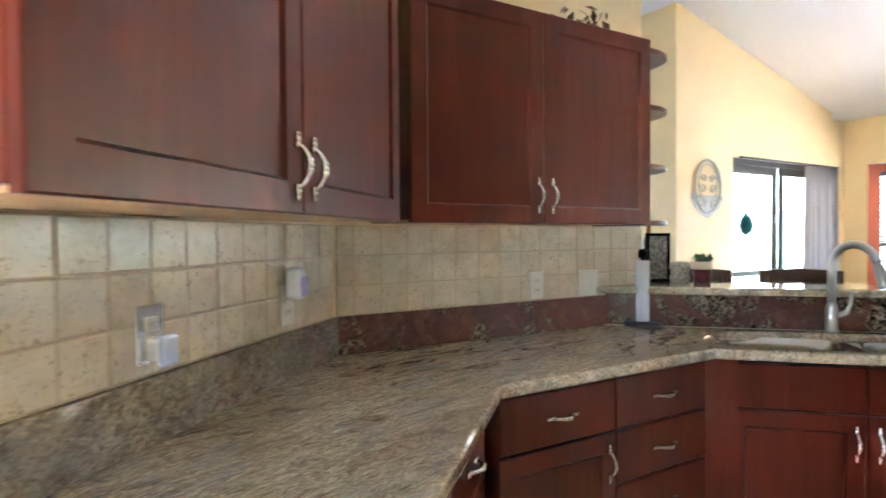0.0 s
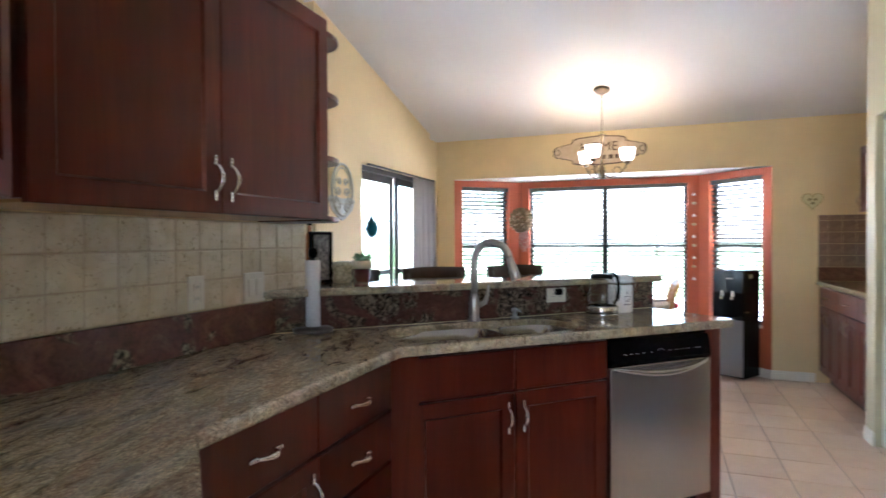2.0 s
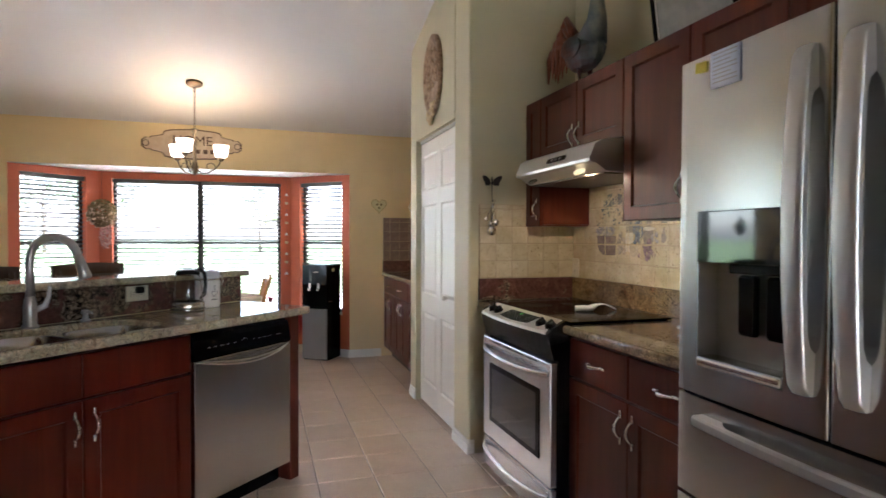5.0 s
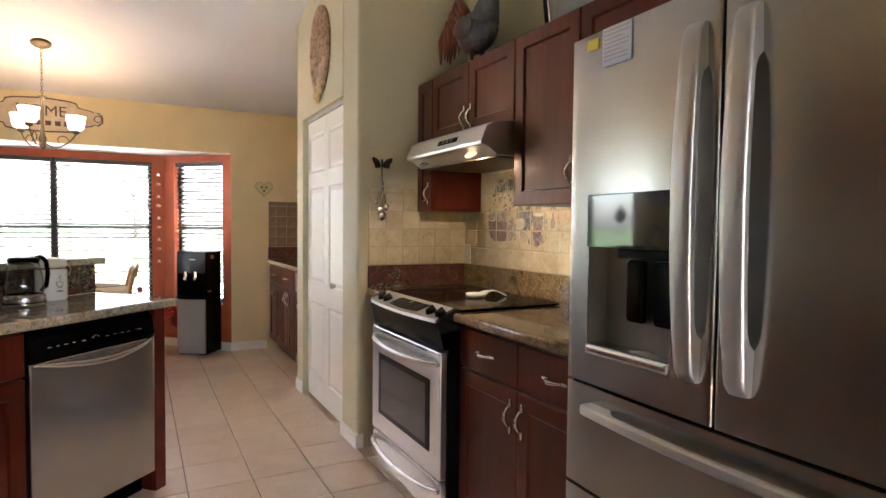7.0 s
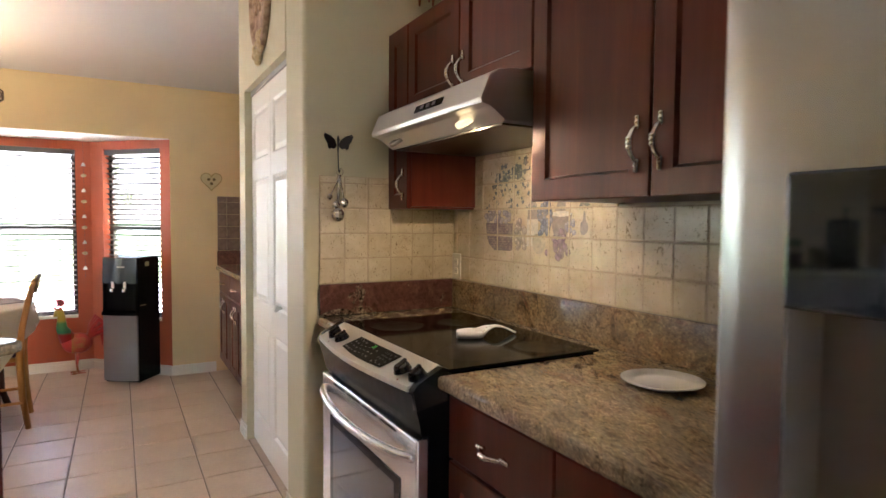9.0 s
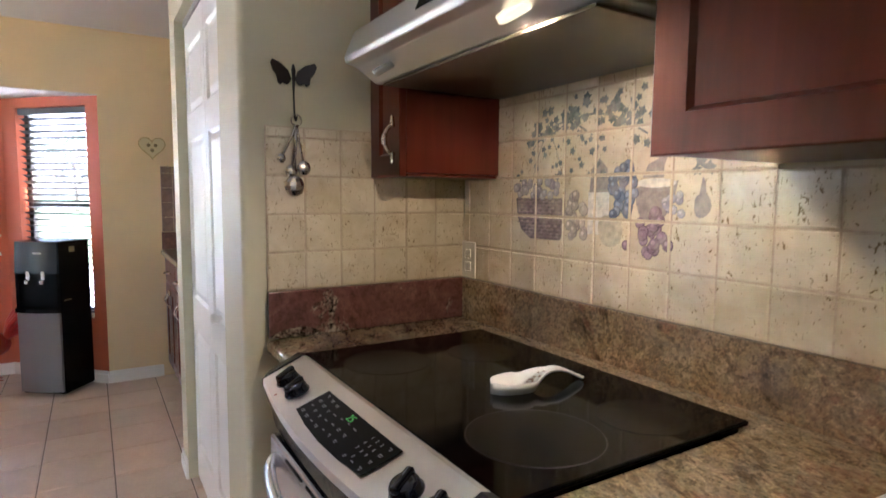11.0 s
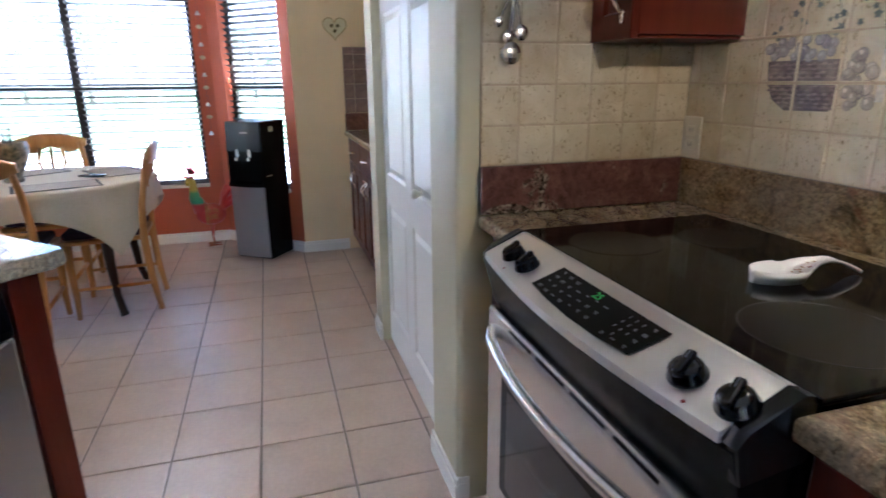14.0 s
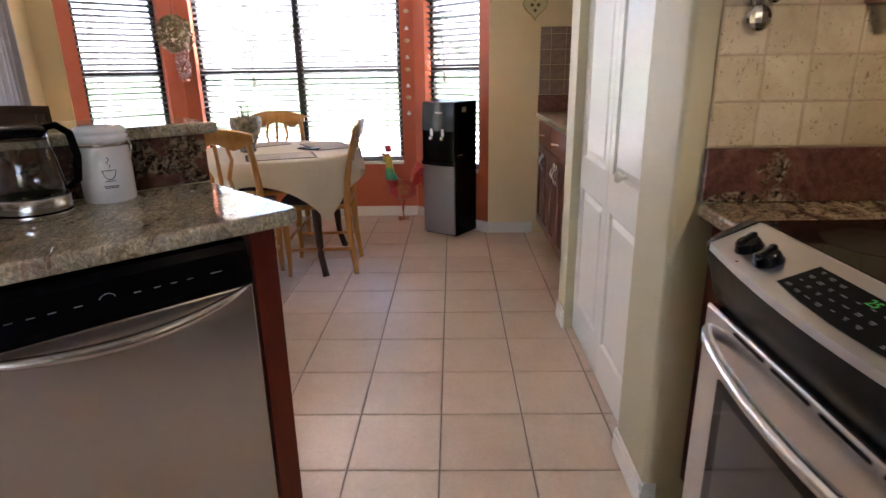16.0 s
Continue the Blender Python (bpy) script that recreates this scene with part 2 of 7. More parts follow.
PANEL_STEEL = brushed("satin_steel", (0.70, 0.685, 0.665), 0.4, "x")
NICKEL = mat("brushed_nickel", (0.44, 0.425, 0.405), 0.33, 1.0)
SINK_STEEL = brushed("sink_steel", (0.42, 0.412, 0.40), 0.2, "x")
STEEL_V = brushed("brushed_steel_upright", (0.50, 0.495, 0.478), 0.25, "z")
tan_ = nd(STEEL_V, "Tangent")
tan_.direction_type, tan_.axis = "RADIAL", "Z"
ln(STEEL_V, tan_.outputs[0], bsdf(STEEL_V).inputs["Tangent"])
bsdf(STEEL_V).inputs["Anisotropic"].default_value = 0.55
bsdf(STEEL_V).inputs["Anisotropic Rotation"].default_value = 0.25
CHROME = mat("polished_nickel", (0.76, 0.73, 0.68), 0.17, 1.0)
BRONZE = mat("bronze_metal", (0.17, 0.125, 0.08), 0.38, 0.9)
BLACK = mat("black_plastic", (0.0035, 0.0035, 0.004), 0.26, 0.0, 0.07)
BLACK_GLASS = mat("black_ceramic_glass", (0.0025, 0.002, 0.002), 0.07, 0.0, 0.1)
HANDLE_STEEL = brushed("handle_steel", (0.55, 0.54, 0.52), 0.42, "z")
FRAME = mat("dark_bronze_frame", (0.022, 0.017, 0.014), 0.4)
# pale slats coloured dark grey: the backlit shade is in the colour
SLAT_BACKLIT = mat("blind_slat_backlit", (0.10, 0.098, 0.095), 0.45)
GLASS = glass("window_glass")
PLASTIC = mat("ivory_plastic", (0.66, 0.60, 0.46), 0.4)
WHITE_PL = mat("white_glazed", (0.8, 0.79, 0.76), 0.15)


# ---- mesh helpers ----
def part(name, bm, material, parent=None, label=""):
    me = bpy.data.meshes.new(name)
    bmesh.ops.recalc_face_normals(bm, faces=bm.faces)
    bm.to_mesh(me)
    bm.free()
    me.materials.append(material)
    ob = new(name, me)
    if parent:
        ob.parent = parent
    if label:
        tagged(ob, label)
    return ob


def thing(name, m, label, category, group="", kind=""):
    ob = new(name)
    ob.empty_display_size = 0.1
    ob.matrix_basis = m
    return tagged(ob, label, category, group, kind)


def structure(name, bm, material, label="", category=""):
    return tagged(part(name, bm, material), label or name.replace("_", " "), category, "", "structure")


def box(bm, x0, x1, y0, y1, z0, z1, bevel=0.0, seg=2, m=None):
    v = [bm.verts.new((x, y, z)) for x in (x0, x1) for y in (y0, y1) for z in (z0, z1)]
    f = [bm.faces.new([v[i] for i in q]) for q in ((0, 1, 3, 2), (4, 6, 7, 5), (0, 4, 5, 1), (2, 3, 7, 6), (0, 2, 6, 4), (1, 5, 7, 3))]
    if m is not None:
        for q in v:
            q.co = m @ q.co
    if bevel:
        bmesh.ops.bevel(bm, geom=list({e for q in f for e in q.edges}), offset=bevel, segments=seg, profile=0.5, affect="EDGES")
    return bm


def bx(*a, **k):
    return box(bmesh.new(), *a, **k)


def prism(bm, pts, z0, z1, bevel=0.0, seg=2, m=None):
    """A slab over a plan polygon."""
    lo = [bm.verts.new((x, y, z0)) for x, y in pts]
    hi = [bm.verts.new((x, y, z1)) for x, y in pts]
    n = len(pts)
    f = [bm.faces.new(lo[::-1]), bm.faces.new(hi)]
    f += [bm.faces.new((lo[i], lo[(i + 1) % n], hi[(i + 1) % n], hi[i])) for i in range(n)]
    if m is not None:
        for q in lo + hi:
            q.co = m @ q.co
    if bevel:
        bmesh.ops.bevel(bm, geom=list({e for q in f[:2] for e in q.edges}), offset=bevel, segments=seg, profile=0.5, affect="EDGES")
    return bm


def lathe(bm, prof, seg=20, m=None):
    """A turned shape: (radius, height) from the bottom up."""
    rings = []
    for r, z in prof:
        if r < 1e-6:
            rings.append([bm.verts.new((0, 0, z))])
        else:
            rings.append([bm.verts.new((r * math.cos(2 * math.pi * i / seg), r * math.sin(2 * math.pi * i / seg), z)) for i in range(seg)])
    for a, b in zip(rings, rings[1:]):
        for i in range(seg):
            j = (i + 1) % seg
            if len(a) == 1 and len(b) == 1:
                continue
            if len(a) == 1:
                f = bm.faces.new((a[0], b[j], b[i]))
            elif len(b) == 1:
                f = bm.faces.new((a[i], a[j], b[0]))
            else:
                f = bm.faces.new((a[i], a[j], b[j], b[i]))
            f.smooth = True
    for ring in (rings[0], rings[-1]):
        if len(ring) > 2:
            bm.faces.new(ring)
    if m is not None:
        for ring in rings:
            for q in ring:
                q.co = m @ q.co
    return bm


def tube(bm, pts, radii, seg=8, closed=False):
    """A round bar along points; radii: one number or one each."""
    pts = [Vector(p) for p in pts]
    if isinstance(radii, (int, float)):
        radii = [radii] * len(pts)
    rings, n, up = [], len(pts), None
    for i, p in enumerate(pts):
        a = pts[(i - 1) % n] if closed or i else p
        b = pts[(i + 1) % n] if closed or i < n - 1 else p
        d = (b - a).normalized()
        if up is None:
            up = d.orthogonal().normalized()
        up = (up - d * up.dot(d)).normalized()
        side = d.cross(up)
        rings.append([bm.verts.new(p + radii[i] * (math.cos(2 * math.pi * k / seg) * up + math.sin(2 * math.pi * k / seg) * side)) for k in range(seg)])
    pairs = list(zip(rings, rings[1:])) + ([(rings[-1], rings[0])] if closed else [])
    for a, b in pairs:
        for k in range(seg):
            f = bm.faces.new((a[k], a[(k + 1) % seg], b[(k + 1) % seg], b[k]))
            f.smooth = True
    if not closed:
        bm.faces.new(rings[0][::-1]), bm.faces.new(rings[-1])
    return bm


def arc(c, r, a0, a1, n, plane="xz"):
    out = []
    for i in range(n + 1):
        a = radians(a0 + (a1 - a0) * i / n)
        u, v = r * math.cos(a), r * math.sin(a)
        out.append({"xz": (c[0] + u, c[1], c[2] + v), "yz": (c[0], c[1] + u, c[2] + v), "xy": (c[0] + u, c[1] + v, c[2])}[plane])
    return out


def ball(bm, c, r, u=10, v=7, sq=(1, 1, 1)):
    bmesh.ops.create_uvsphere(bm, u_segments=u, v_segments=v, radius=1,
                              matrix=Matrix.Translation(c) @ Matrix.Diagonal((r * sq[0], r * sq[1], r * sq[2], 1)))
    return bm


def smooth(ob):
    for p in ob.data.polygons:
        p.use_smooth = True
    return ob


def text_mesh(body, size, material, name, parent, m, label=""):
    """Raised lettering in the built-in font."""
    cu = bpy.data.curves.new(name, "FONT")
    cu.body, cu.size, cu.extrude, cu.align_x, cu.align_y = body, size, 0.0004, "CENTER", "CENTER"
    tmp = new(name + "_tmp", cu)
    me = bpy.data.meshes.new_from_object(tmp.evaluated_get(bpy.context.evaluated_depsgraph_get()))
    bpy.data.objects.remove(tmp)
    me.materials.append(material)
    ob = new(name, me)
    ob.parent, ob.matrix_basis = parent, m
    if label:
        tagged(ob, label)
    return ob


# ---- plan ----
BAY_X, BAY_BACK = 2.96, 3.55          # face of the bay wall, plane of its middle window
BAY_R, BAY_L = 0.972, 4.06            # sides of the bay opening
MID_R, MID_L = 1.55, 3.47             # corners of the bay's middle
SLIDER_Y = 4.26
WALL_B = 3.44
CORNER = (-2.40, WALL_B)              # where the slanted wall meets the straight one
PANTRY_Y = 0.70
HEADER = 1.965


def ceil_z(x):
    return 2.39 + 0.255 * (BAY_X - x)


RUN_STOVE = pose(0, 0, 0, 0, 0, 0)
RUN_A = pose(CORNER[0], CORNER[1], 0, 0, 0, -135)
RUN_B = pose(CORNER[0], CORNER[1], 0, 0, 0, 180)
RUN_P = pose(0.335, 1.995, 0, 0, 0, 135)

# ---- structure ----
structure("floor", bx(-5.2, 3.95, -0.3, 8.3, -0.12, -0.006), FLOOR_GROUT, "beige ceramic tile floor with grey-brown grout lines", "floor")


def sloped_wall(name, x0, x1, y0, y1, material, label):
    """A wall along x whose top follows the vault."""
    bm = bmesh.new()
    v = [bm.verts.new((x, y, z)) for x in (x0, x1) for y in (y0, y1) for z in (0, ceil_z(x) - 0.002)]
    for q in ((0, 1, 3, 2), (4, 6, 7, 5), (0, 4, 5, 1), (2, 3, 7, 6), (0, 2, 6, 4), (1, 5, 7, 3)):
        bm.faces.new([v[i] for i in q])
    return structure(name, bm, material, label, "wall")


# stove side
sloped_wall("wall_stove", -5.2, 0.0, -0.15, 0.0, CREAM, "cream painted kitchen wall behind the range")
sloped_wall("wall_pantry_side", 0.0, 0.12, 0.0, PANTRY_Y - 0.12, CREAM, "cream painted return wall beside the range")
# pantry front wall with its door opening
DOOR_X0, DOOR_X1, DOOR_H = 0.275, 1.215, 2.045
near = sloped_wall("wall_pantry_near", 0.0, DOOR_X0, PANTRY_Y - 0.12, PANTRY_Y, CREAM, "cream painted pantry wall with rounded corner")
bm = bmesh.new()
bm.from_mesh(near.data)
upright = [e for e in bm.edges if abs(e.verts[0].co.x - e.verts[1].co.x) < 1e-4 and e.verts[0].co.y > PANTRY_Y - 0.01 and e.verts[1].co.y > PANTRY_Y - 0.01]
bmesh.ops.bevel(bm, geom=upright, offset=0.018, segments=5, profile=0.5, affect="EDGES")
bm.to_mesh(near.data)
bm.free()
sloped_wall("wall_pantry_far", DOOR_X1, 1.375, PANTRY_Y - 0.12, PANTRY_Y, CREAM, "cream painted pantry wall beyond the door")
bm = bmesh.new()
v = [bm.verts.new((x, y, z)) for x in (DOOR_X0, DOOR_X1) for y in (PANTRY_Y - 0.12, PANTRY_Y) for z in (DOOR_H, ceil_z(x) - 0.002)]
for q in ((0, 1, 3, 2), (4, 6, 7, 5), (0, 4, 5, 1), (2, 3, 7, 6), (0, 2, 6, 4), (1, 5, 7, 3)):
    bm.faces.new([v[i] for i in q])
structure("wall_pantry_above_door", bm, CREAM, "cream painted wall above the pantry door", "wall")
sloped_wall("wall_pantry_end", 1.255, 1.375, 0.0, PANTRY_Y - 0.12, YELLOW, "yellow painted end of the pantry")
sloped_wall("wall_buffet", 0.0, BAY_X + 0.2, -0.15, 0.0, YELLOW, "yellow painted wall behind the buffet")
# bay wall
structure("wall_bay_near", bx(BAY_X, BAY_X + 0.14, 0.0, BAY_R, 0, 2.388), YELLOW, "yellow painted wall beside the bay window", "wall")
structure("wall_bay_far", bx(BAY_X, BAY_X + 0.14, BAY_L, SLIDER_Y + 0.14, 0, 2.388), YELLOW, "yellow painted wall beside the bay window", "wall")
structure("wall_bay_header", bx(BAY_X, BAY_X + 0.14, BAY_R, BAY_L, HEADER, 2.388), YELLOW, "yellow painted wall above the bay window", "wall")
structure("ceiling_bay", prism(bmesh.new(), [(BAY_X + 0.142, BAY_R - 0.15), (BAY_BACK + 0.2, MID_R - 0.1), (BAY_BACK + 0.2, MID_L + 0.1), (BAY_X + 0.142, BAY_L + 0.15)], HEADER + 0.002, HEADER + 0.1),
          WHITE_CEIL, "white plaster soffit of the bay", "ceiling")
structure("ceiling_bay_lip", bx(BAY_X, BAY_X + 0.14, BAY_R, BAY_L, HEADER - 0.006, HEADER - 0.002), WHITE_CEIL, "white plaster edge of the bay soffit", "ceiling")


def window_wall(name, a, b, thick, sill, head, win0, win1, label):
    """A wall from a to b (plan points, room on the left of the way) with one window opening from win0 to win1 along it."""
    a, b = Vector((*a, 0)), Vector((*b, 0))
    d = (b - a)
    n = d.length
    m = Matrix.Translation(a) @ Matrix.Rotation(math.atan2(d.y, d.x), 4, "Z")
    bm = bmesh.new()
    for x0, x1, z0, z1 in ((0, win0, 0, HEADER), (win1, n, 0, HEADER), (win0, win1, 0, sill), (win0, win1, head, HEADER)):
        box(bm, x0, x1, -thick, 0, z0, z1, m=m)
    structure(name, bm, ORANGE, label, "wall")
    return m, n


SILL, WHEAD = 0.475, 1.895
walls = []
for name, a, b in (("wall_bay_right", (BAY_X + 0.002, BAY_R), (BAY_BACK, MID_R)), ("wall_bay_middle", (BAY_BACK, MID_R), (BAY_BACK, MID_L)),
                   ("wall_bay_left", (BAY_BACK, MID_L), (BAY_X + 0.002, BAY_L))):
    n = (Vector(b) - Vector(a)).length
    mid = name.endswith("middle")
    w0, w1 = (0.11, n - 0.12) if mid else ((0.10, n - 0.13) if name.endswith("right") else (0.13, n - 0.10))
    m, n = window_wall(name, a, b, 0.13, SILL, WHEAD, w0, w1, "terracotta-orange painted bay wall below and around the window")
    walls.append((m, w0, w1, mid))

# slider wall
SX0, SX1, SH = 1.21, 2.74, 1.94
sloped_wall("wall_slider_near", 0.66, SX0, SLIDER_Y, SLIDER_Y + 0.14, YELLOW, "yellow painted wall beside the sliding door")
structure("wall_slider_far", bx(SX1, BAY_X, SLIDER_Y, SLIDER_Y + 0.14, 0, 2.388), YELLOW, "yellow painted wall beside the sliding door", "wall")
bm = bmesh.new()
v = [bm.verts.new((x, y, z)) for x in (SX0, SX1) for y in (SLIDER_Y, SLIDER_Y + 0.14) for z in (SH, ceil_z(x) - 0.002)]
for q in ((0, 1, 3, 2), (4, 6, 7, 5), (0, 4, 5, 1), (2, 3, 7, 6), (0, 2, 6, 4), (1, 5, 7, 3)):
    bm.faces.new([v[i] for i in q])
structure("wall_slider_above", bm, YELLOW, "yellow painted wall above the sliding door", "wall")
structure("wall_living_side", bx(0.52, 0.66, SLIDER_Y, 8.0, 0, 3.02), YELLOW, "pale yellow wall of the adjoining living room", "wall")
# straight and slanted cabinet walls
WALL_B_END = -0.83
sloped_wall("wall_north", CORNER[0] - 0.06, WALL_B_END, WALL_B, WALL_B + 0.13, YELLOW, "cream-yellow painted wall behind the wall cabinets")
structure("wall_slanted", bx(0.0, 1.46, -0.13, 0, 0, 3.7, m=RUN_A), YELLOW, "cream-yellow painted slanted kitchen wall", "wall")
# closing walls out of sight
# the west wall gets an added gap that lets sky light in
WEST0, WEST1 = 0.55, 1.85
for name, y0, y1, z0 in (("wall_west_near", -0.15, WEST0, 0), ("wall_west_far", WEST1, 8.15, 0), ("wall_west_above", WEST0, WEST1, 2.1)):
    structure(name, bx(-5.2, -5.06, y0, y1, z0, 4.5), CREAM, "cream painted wall at the back of the kitchen", "wall")
structure("wall_living_left", bx(-5.06, -3.6, 8.0, 8.14, 0, 4.5), YELLOW, "pale yellow living room wall", "wall")
structure("wall_living_right", bx(-0.8, 0.66, 8.0, 8.14, 0, 3.3), YELLOW, "pale yellow living room wall", "wall")
structure("wall_living_above", bx(-3.6, -0.8, 8.0, 8.14, 2.1, 4.3), YELLOW, "pale yellow living room wall", "wall")
# ceiling
bm = bmesh.new()
v = [bm.verts.new((x, y, ceil_z(x) + dz)) for x in (-5.2, BAY_X + 0.14) for y in (-0.15, 8.14) for dz in (0, 0.12)]
for q in ((0, 1, 3, 2), (4, 6, 7, 5), (0, 4, 5, 1), (2, 3, 7, 6), (0, 2, 6, 4), (1, 5, 7, 3)):
    bm.faces.new([v[i] for i in q])
structure("ceiling", bm, WHITE_CEIL, "white knockdown-textured vaulted ceiling", "ceiling")

# ---- outdoors ----
roof = tagged(new("patio_cover"), "white patio cover on posts beyond the sliding door", "patio cover", "", "structure")
part("roof_slab", bx(0.5, 7.6, 4.48, 8.6, 2.62, 2.75), WHITE, roof, "white boarded patio ceiling")
part("beam", bx(0.5, 7.6, 8.45, 8.6, 2.42, 2.618), WHITE, roof, "white beam")
part("beam", bx(7.45, 7.6, 4.48, 8.448, 2.42, 2.618), WHITE, roof, "white beam")
for x, y in ((7.525, 4.6), (7.525, 6.5), (7.525, 8.5), (5.2, 8.5), (2.9, 8.5)):
    part("post", bx(x - 0.06, x + 0.06, y - 0.06, y + 0.06, -0.13, 2.419, bevel=0.006), WHITE, roof, "white square post")
for z in (0.75, 1.7):
    part("screen_rail", bx(7.50, 7.55, 4.66, 8.44, z - 0.025, z + 0.025), WHITE, roof, "white screen rail")

structure("ground", bx(-400, 400, -400, 400, -0.4, -0.16), speckled("lawn", (0.05, 0.085, 0.02), (0.09, 0.13, 0.04), 3), "mown lawn reaching the horizon", "ground")
structure("patio", prism(bmesh.new(), [(3.2, -3), (12, -3), (12, 16), (-12, 16), (-12, -3), (-5.3, -3), (-5.3, 8.2), (0.7, 8.2), (0.7, 4.45), (3.2, 4.45)], -0.158, -0.13),
          speckled("concrete", (0.36, 0.35, 0.33), (0.46, 0.45, 0.43), 8), "sunlit pale concrete patio", "patio")

# ---- doors, windows ----
def shaker(bm, x0, x1, z0, z1, y, rail=0.058, deep=0.009, thick=0.02):
    """A framed door or drawer front with a sunk panel; y is its back."""
    f = y + thick
    e = 0.003

    def ring(i, yy):
        return [bm.verts.new(p) for p in ((x0 + i, yy, z0 + i), (x1 - i, yy, z0 + i), (x1 - i, yy, z1 - i), (x0 + i, yy, z1 - i))]

    rings = [ring(0, y), ring(0, f - e), ring(e, f)]
    if rail:
        rings += [ring(rail, f), ring(rail + 0.007, f - deep)]
    for a, b in zip(rings, rings[1:]):
        for k in range(4):
            bm.faces.new((a[k], a[(k + 1) % 4], b[(k + 1) % 4], b[k]))
    bm.faces.new(rings[-1])
    bm.faces.new(rings[0][::-1])
    return bm


def pull_mesh():
    """An arched pull with turned beads, upright, foot to foot 0.1 m."""
    bm = bmesh.new()
    pts, rad = [], []
    for i in range(25):
        u = i / 24
        z = (u - 0.5) * 0.078
        pts.append((0, 0.006 + 0.025 * math.sin(math.pi * u) ** 0.7, z))
        bead = 0.0028 if i in (9, 12, 15) else 0.0014 if i in (10, 14) else 0.0
        rad.append(0.0050 + bead + 0.0014 * math.sin(math.pi * u))
    tube(bm, pts, rad, 8)
    for s in (-1, 1):
        tube(bm, [(0, 0.0065, s * z) for z in (0.032, 0.036, 0.039, 0.042, 0.046, 0.050, 0.053, 0.057, 0.061, 0.064)], [0.0045, 0.0076, 0.0080, 0.0048, 0.0070, 0.0070, 0.0042, 0.0060, 0.0055, 0.0022], 8)
        tube(bm, [(0, -0.001, s * 0.039), (0, 0.006, s * 0.039)], 0.0055, 8)
    me = bpy.data.meshes.new("handle")
    bm.to_mesh(me)
    bm.free()
    me.materials.append(CHROME)
    return me


PULL = pull_mesh()


def pull(parent, x, y, z, upright=True):
    ob = new("handle", PULL)
    ob.parent = parent
    ob.matrix_basis = pose(x, y, z, 0, 0 if upright else 90, 0)
    return tagged(ob, "beaded polished nickel pull")


def six_panel(bm, x0, x1, z0, z1, y0, y1, cols):
    """A moulded panel leaf: slab with raised fields in sunk surrounds."""
    box(bm, x0, x1, y0, y1 - 0.010, z0, z1)
    w = (x1 - x0) / cols
    stile, rails = 0.055, (z0, z0 + 0.16, z0 + 0.70, z0 + 0.84, z0 + 1.52, z0 + 1.63, z1 - 0.10, z1)
    for c in range(cols):
        a, b = x0 + c * w, x0 + (c + 1) * w
        box(bm, a, a + stile, y1 - 0.010, y1, z0, z1)
        box(bm, b - stile, b, y1 - 0.010, y1, z0, z1)
        for i in (0, 2, 4, 6):
            box(bm, a + stile, b - stile, y1 - 0.010, y1, rails[i], rails[i + 1])
        for i in (1, 3, 5):
            p = [a + stile, b - stile, rails[i], rails[i + 1]]
            rings = []
            for inset, yy in ((0, y1 - 0.0005), (0.010, y1 - 0.0085), (0.016, y1 - 0.0085), (0.038, y1 - 0.002)):
                rings.append([bm.verts.new(q) for q in ((p[0] + inset, yy, p[2] + inset), (p[1] - inset, yy, p[2] + inset), (p[1] - inset, yy, p[3] - inset), (p[0] + inset, yy, p[3] - inset))])
            for r0, r1 in zip(rings, rings[1:]):
                for k in range(4):
                    bm.faces.new((r0[k], r0[(k + 1) % 4], r1[(k + 1) % 4], r1[k]))
            bm.faces.new(rings[-1])
    return bm


door = thing("door_1", pose(0, 0, 0), "closed white six-panel bifold pantry door", "door", kind="structure")
mid = (DOOR_X0 + DOOR_X1) / 2
for a, b in ((DOOR_X0 + 0.006, mid - 0.0015), (mid + 0.0015, DOOR_X1 - 0.006)):
    part("door_leaf", six_panel(bmesh.new(), a, b, 0.015, DOOR_H - 0.03, PANTRY_Y - 0.075, PANTRY_Y - 0.04, 1), WHITE, door)
bm = lathe(bmesh.new(), [(0.009, 0), (0.008, 0.012), (0.017, 0.02), (0.019, 0.03), (0.014, 0.038), (0, 0.04)], 16, pose(0.53, PANTRY_Y - 0.04, 0.876, -90))
part("door_knob", bm, WHITE, door, "small white round knob")
part("door_track", bx(DOOR_X0, DOOR_X1, PANTRY_Y - 0.08, PANTRY_Y - 0.035, DOOR_H - 0.026, DOOR_H), mat("track_metal", (0.4, 0.38, 0.33), 0.45, 0.8), door, "metal bifold track")


def baseboard(pts, h=0.085):
    for (xa, ya), (xb, yb) in zip(pts, pts[1:]):
        d = Vector((xb - xa, yb - ya, 0))
        m = Matrix.Translation((xa, ya, 0)) @ Matrix.Rotation(math.atan2(d.y, d.x), 4, "Z")
        bm = bmesh.new()
        box(bm, 0, d.length, -0.001, 0.011, 0, h * 0.72, 0.0015, 1, m)
        box(bm, 0, d.length, -0.001, 0.007, h * 0.72, h, 0.003, 2, m)
        structure("baseboard", bm, WHITE, "white moulded baseboard", "baseboard")


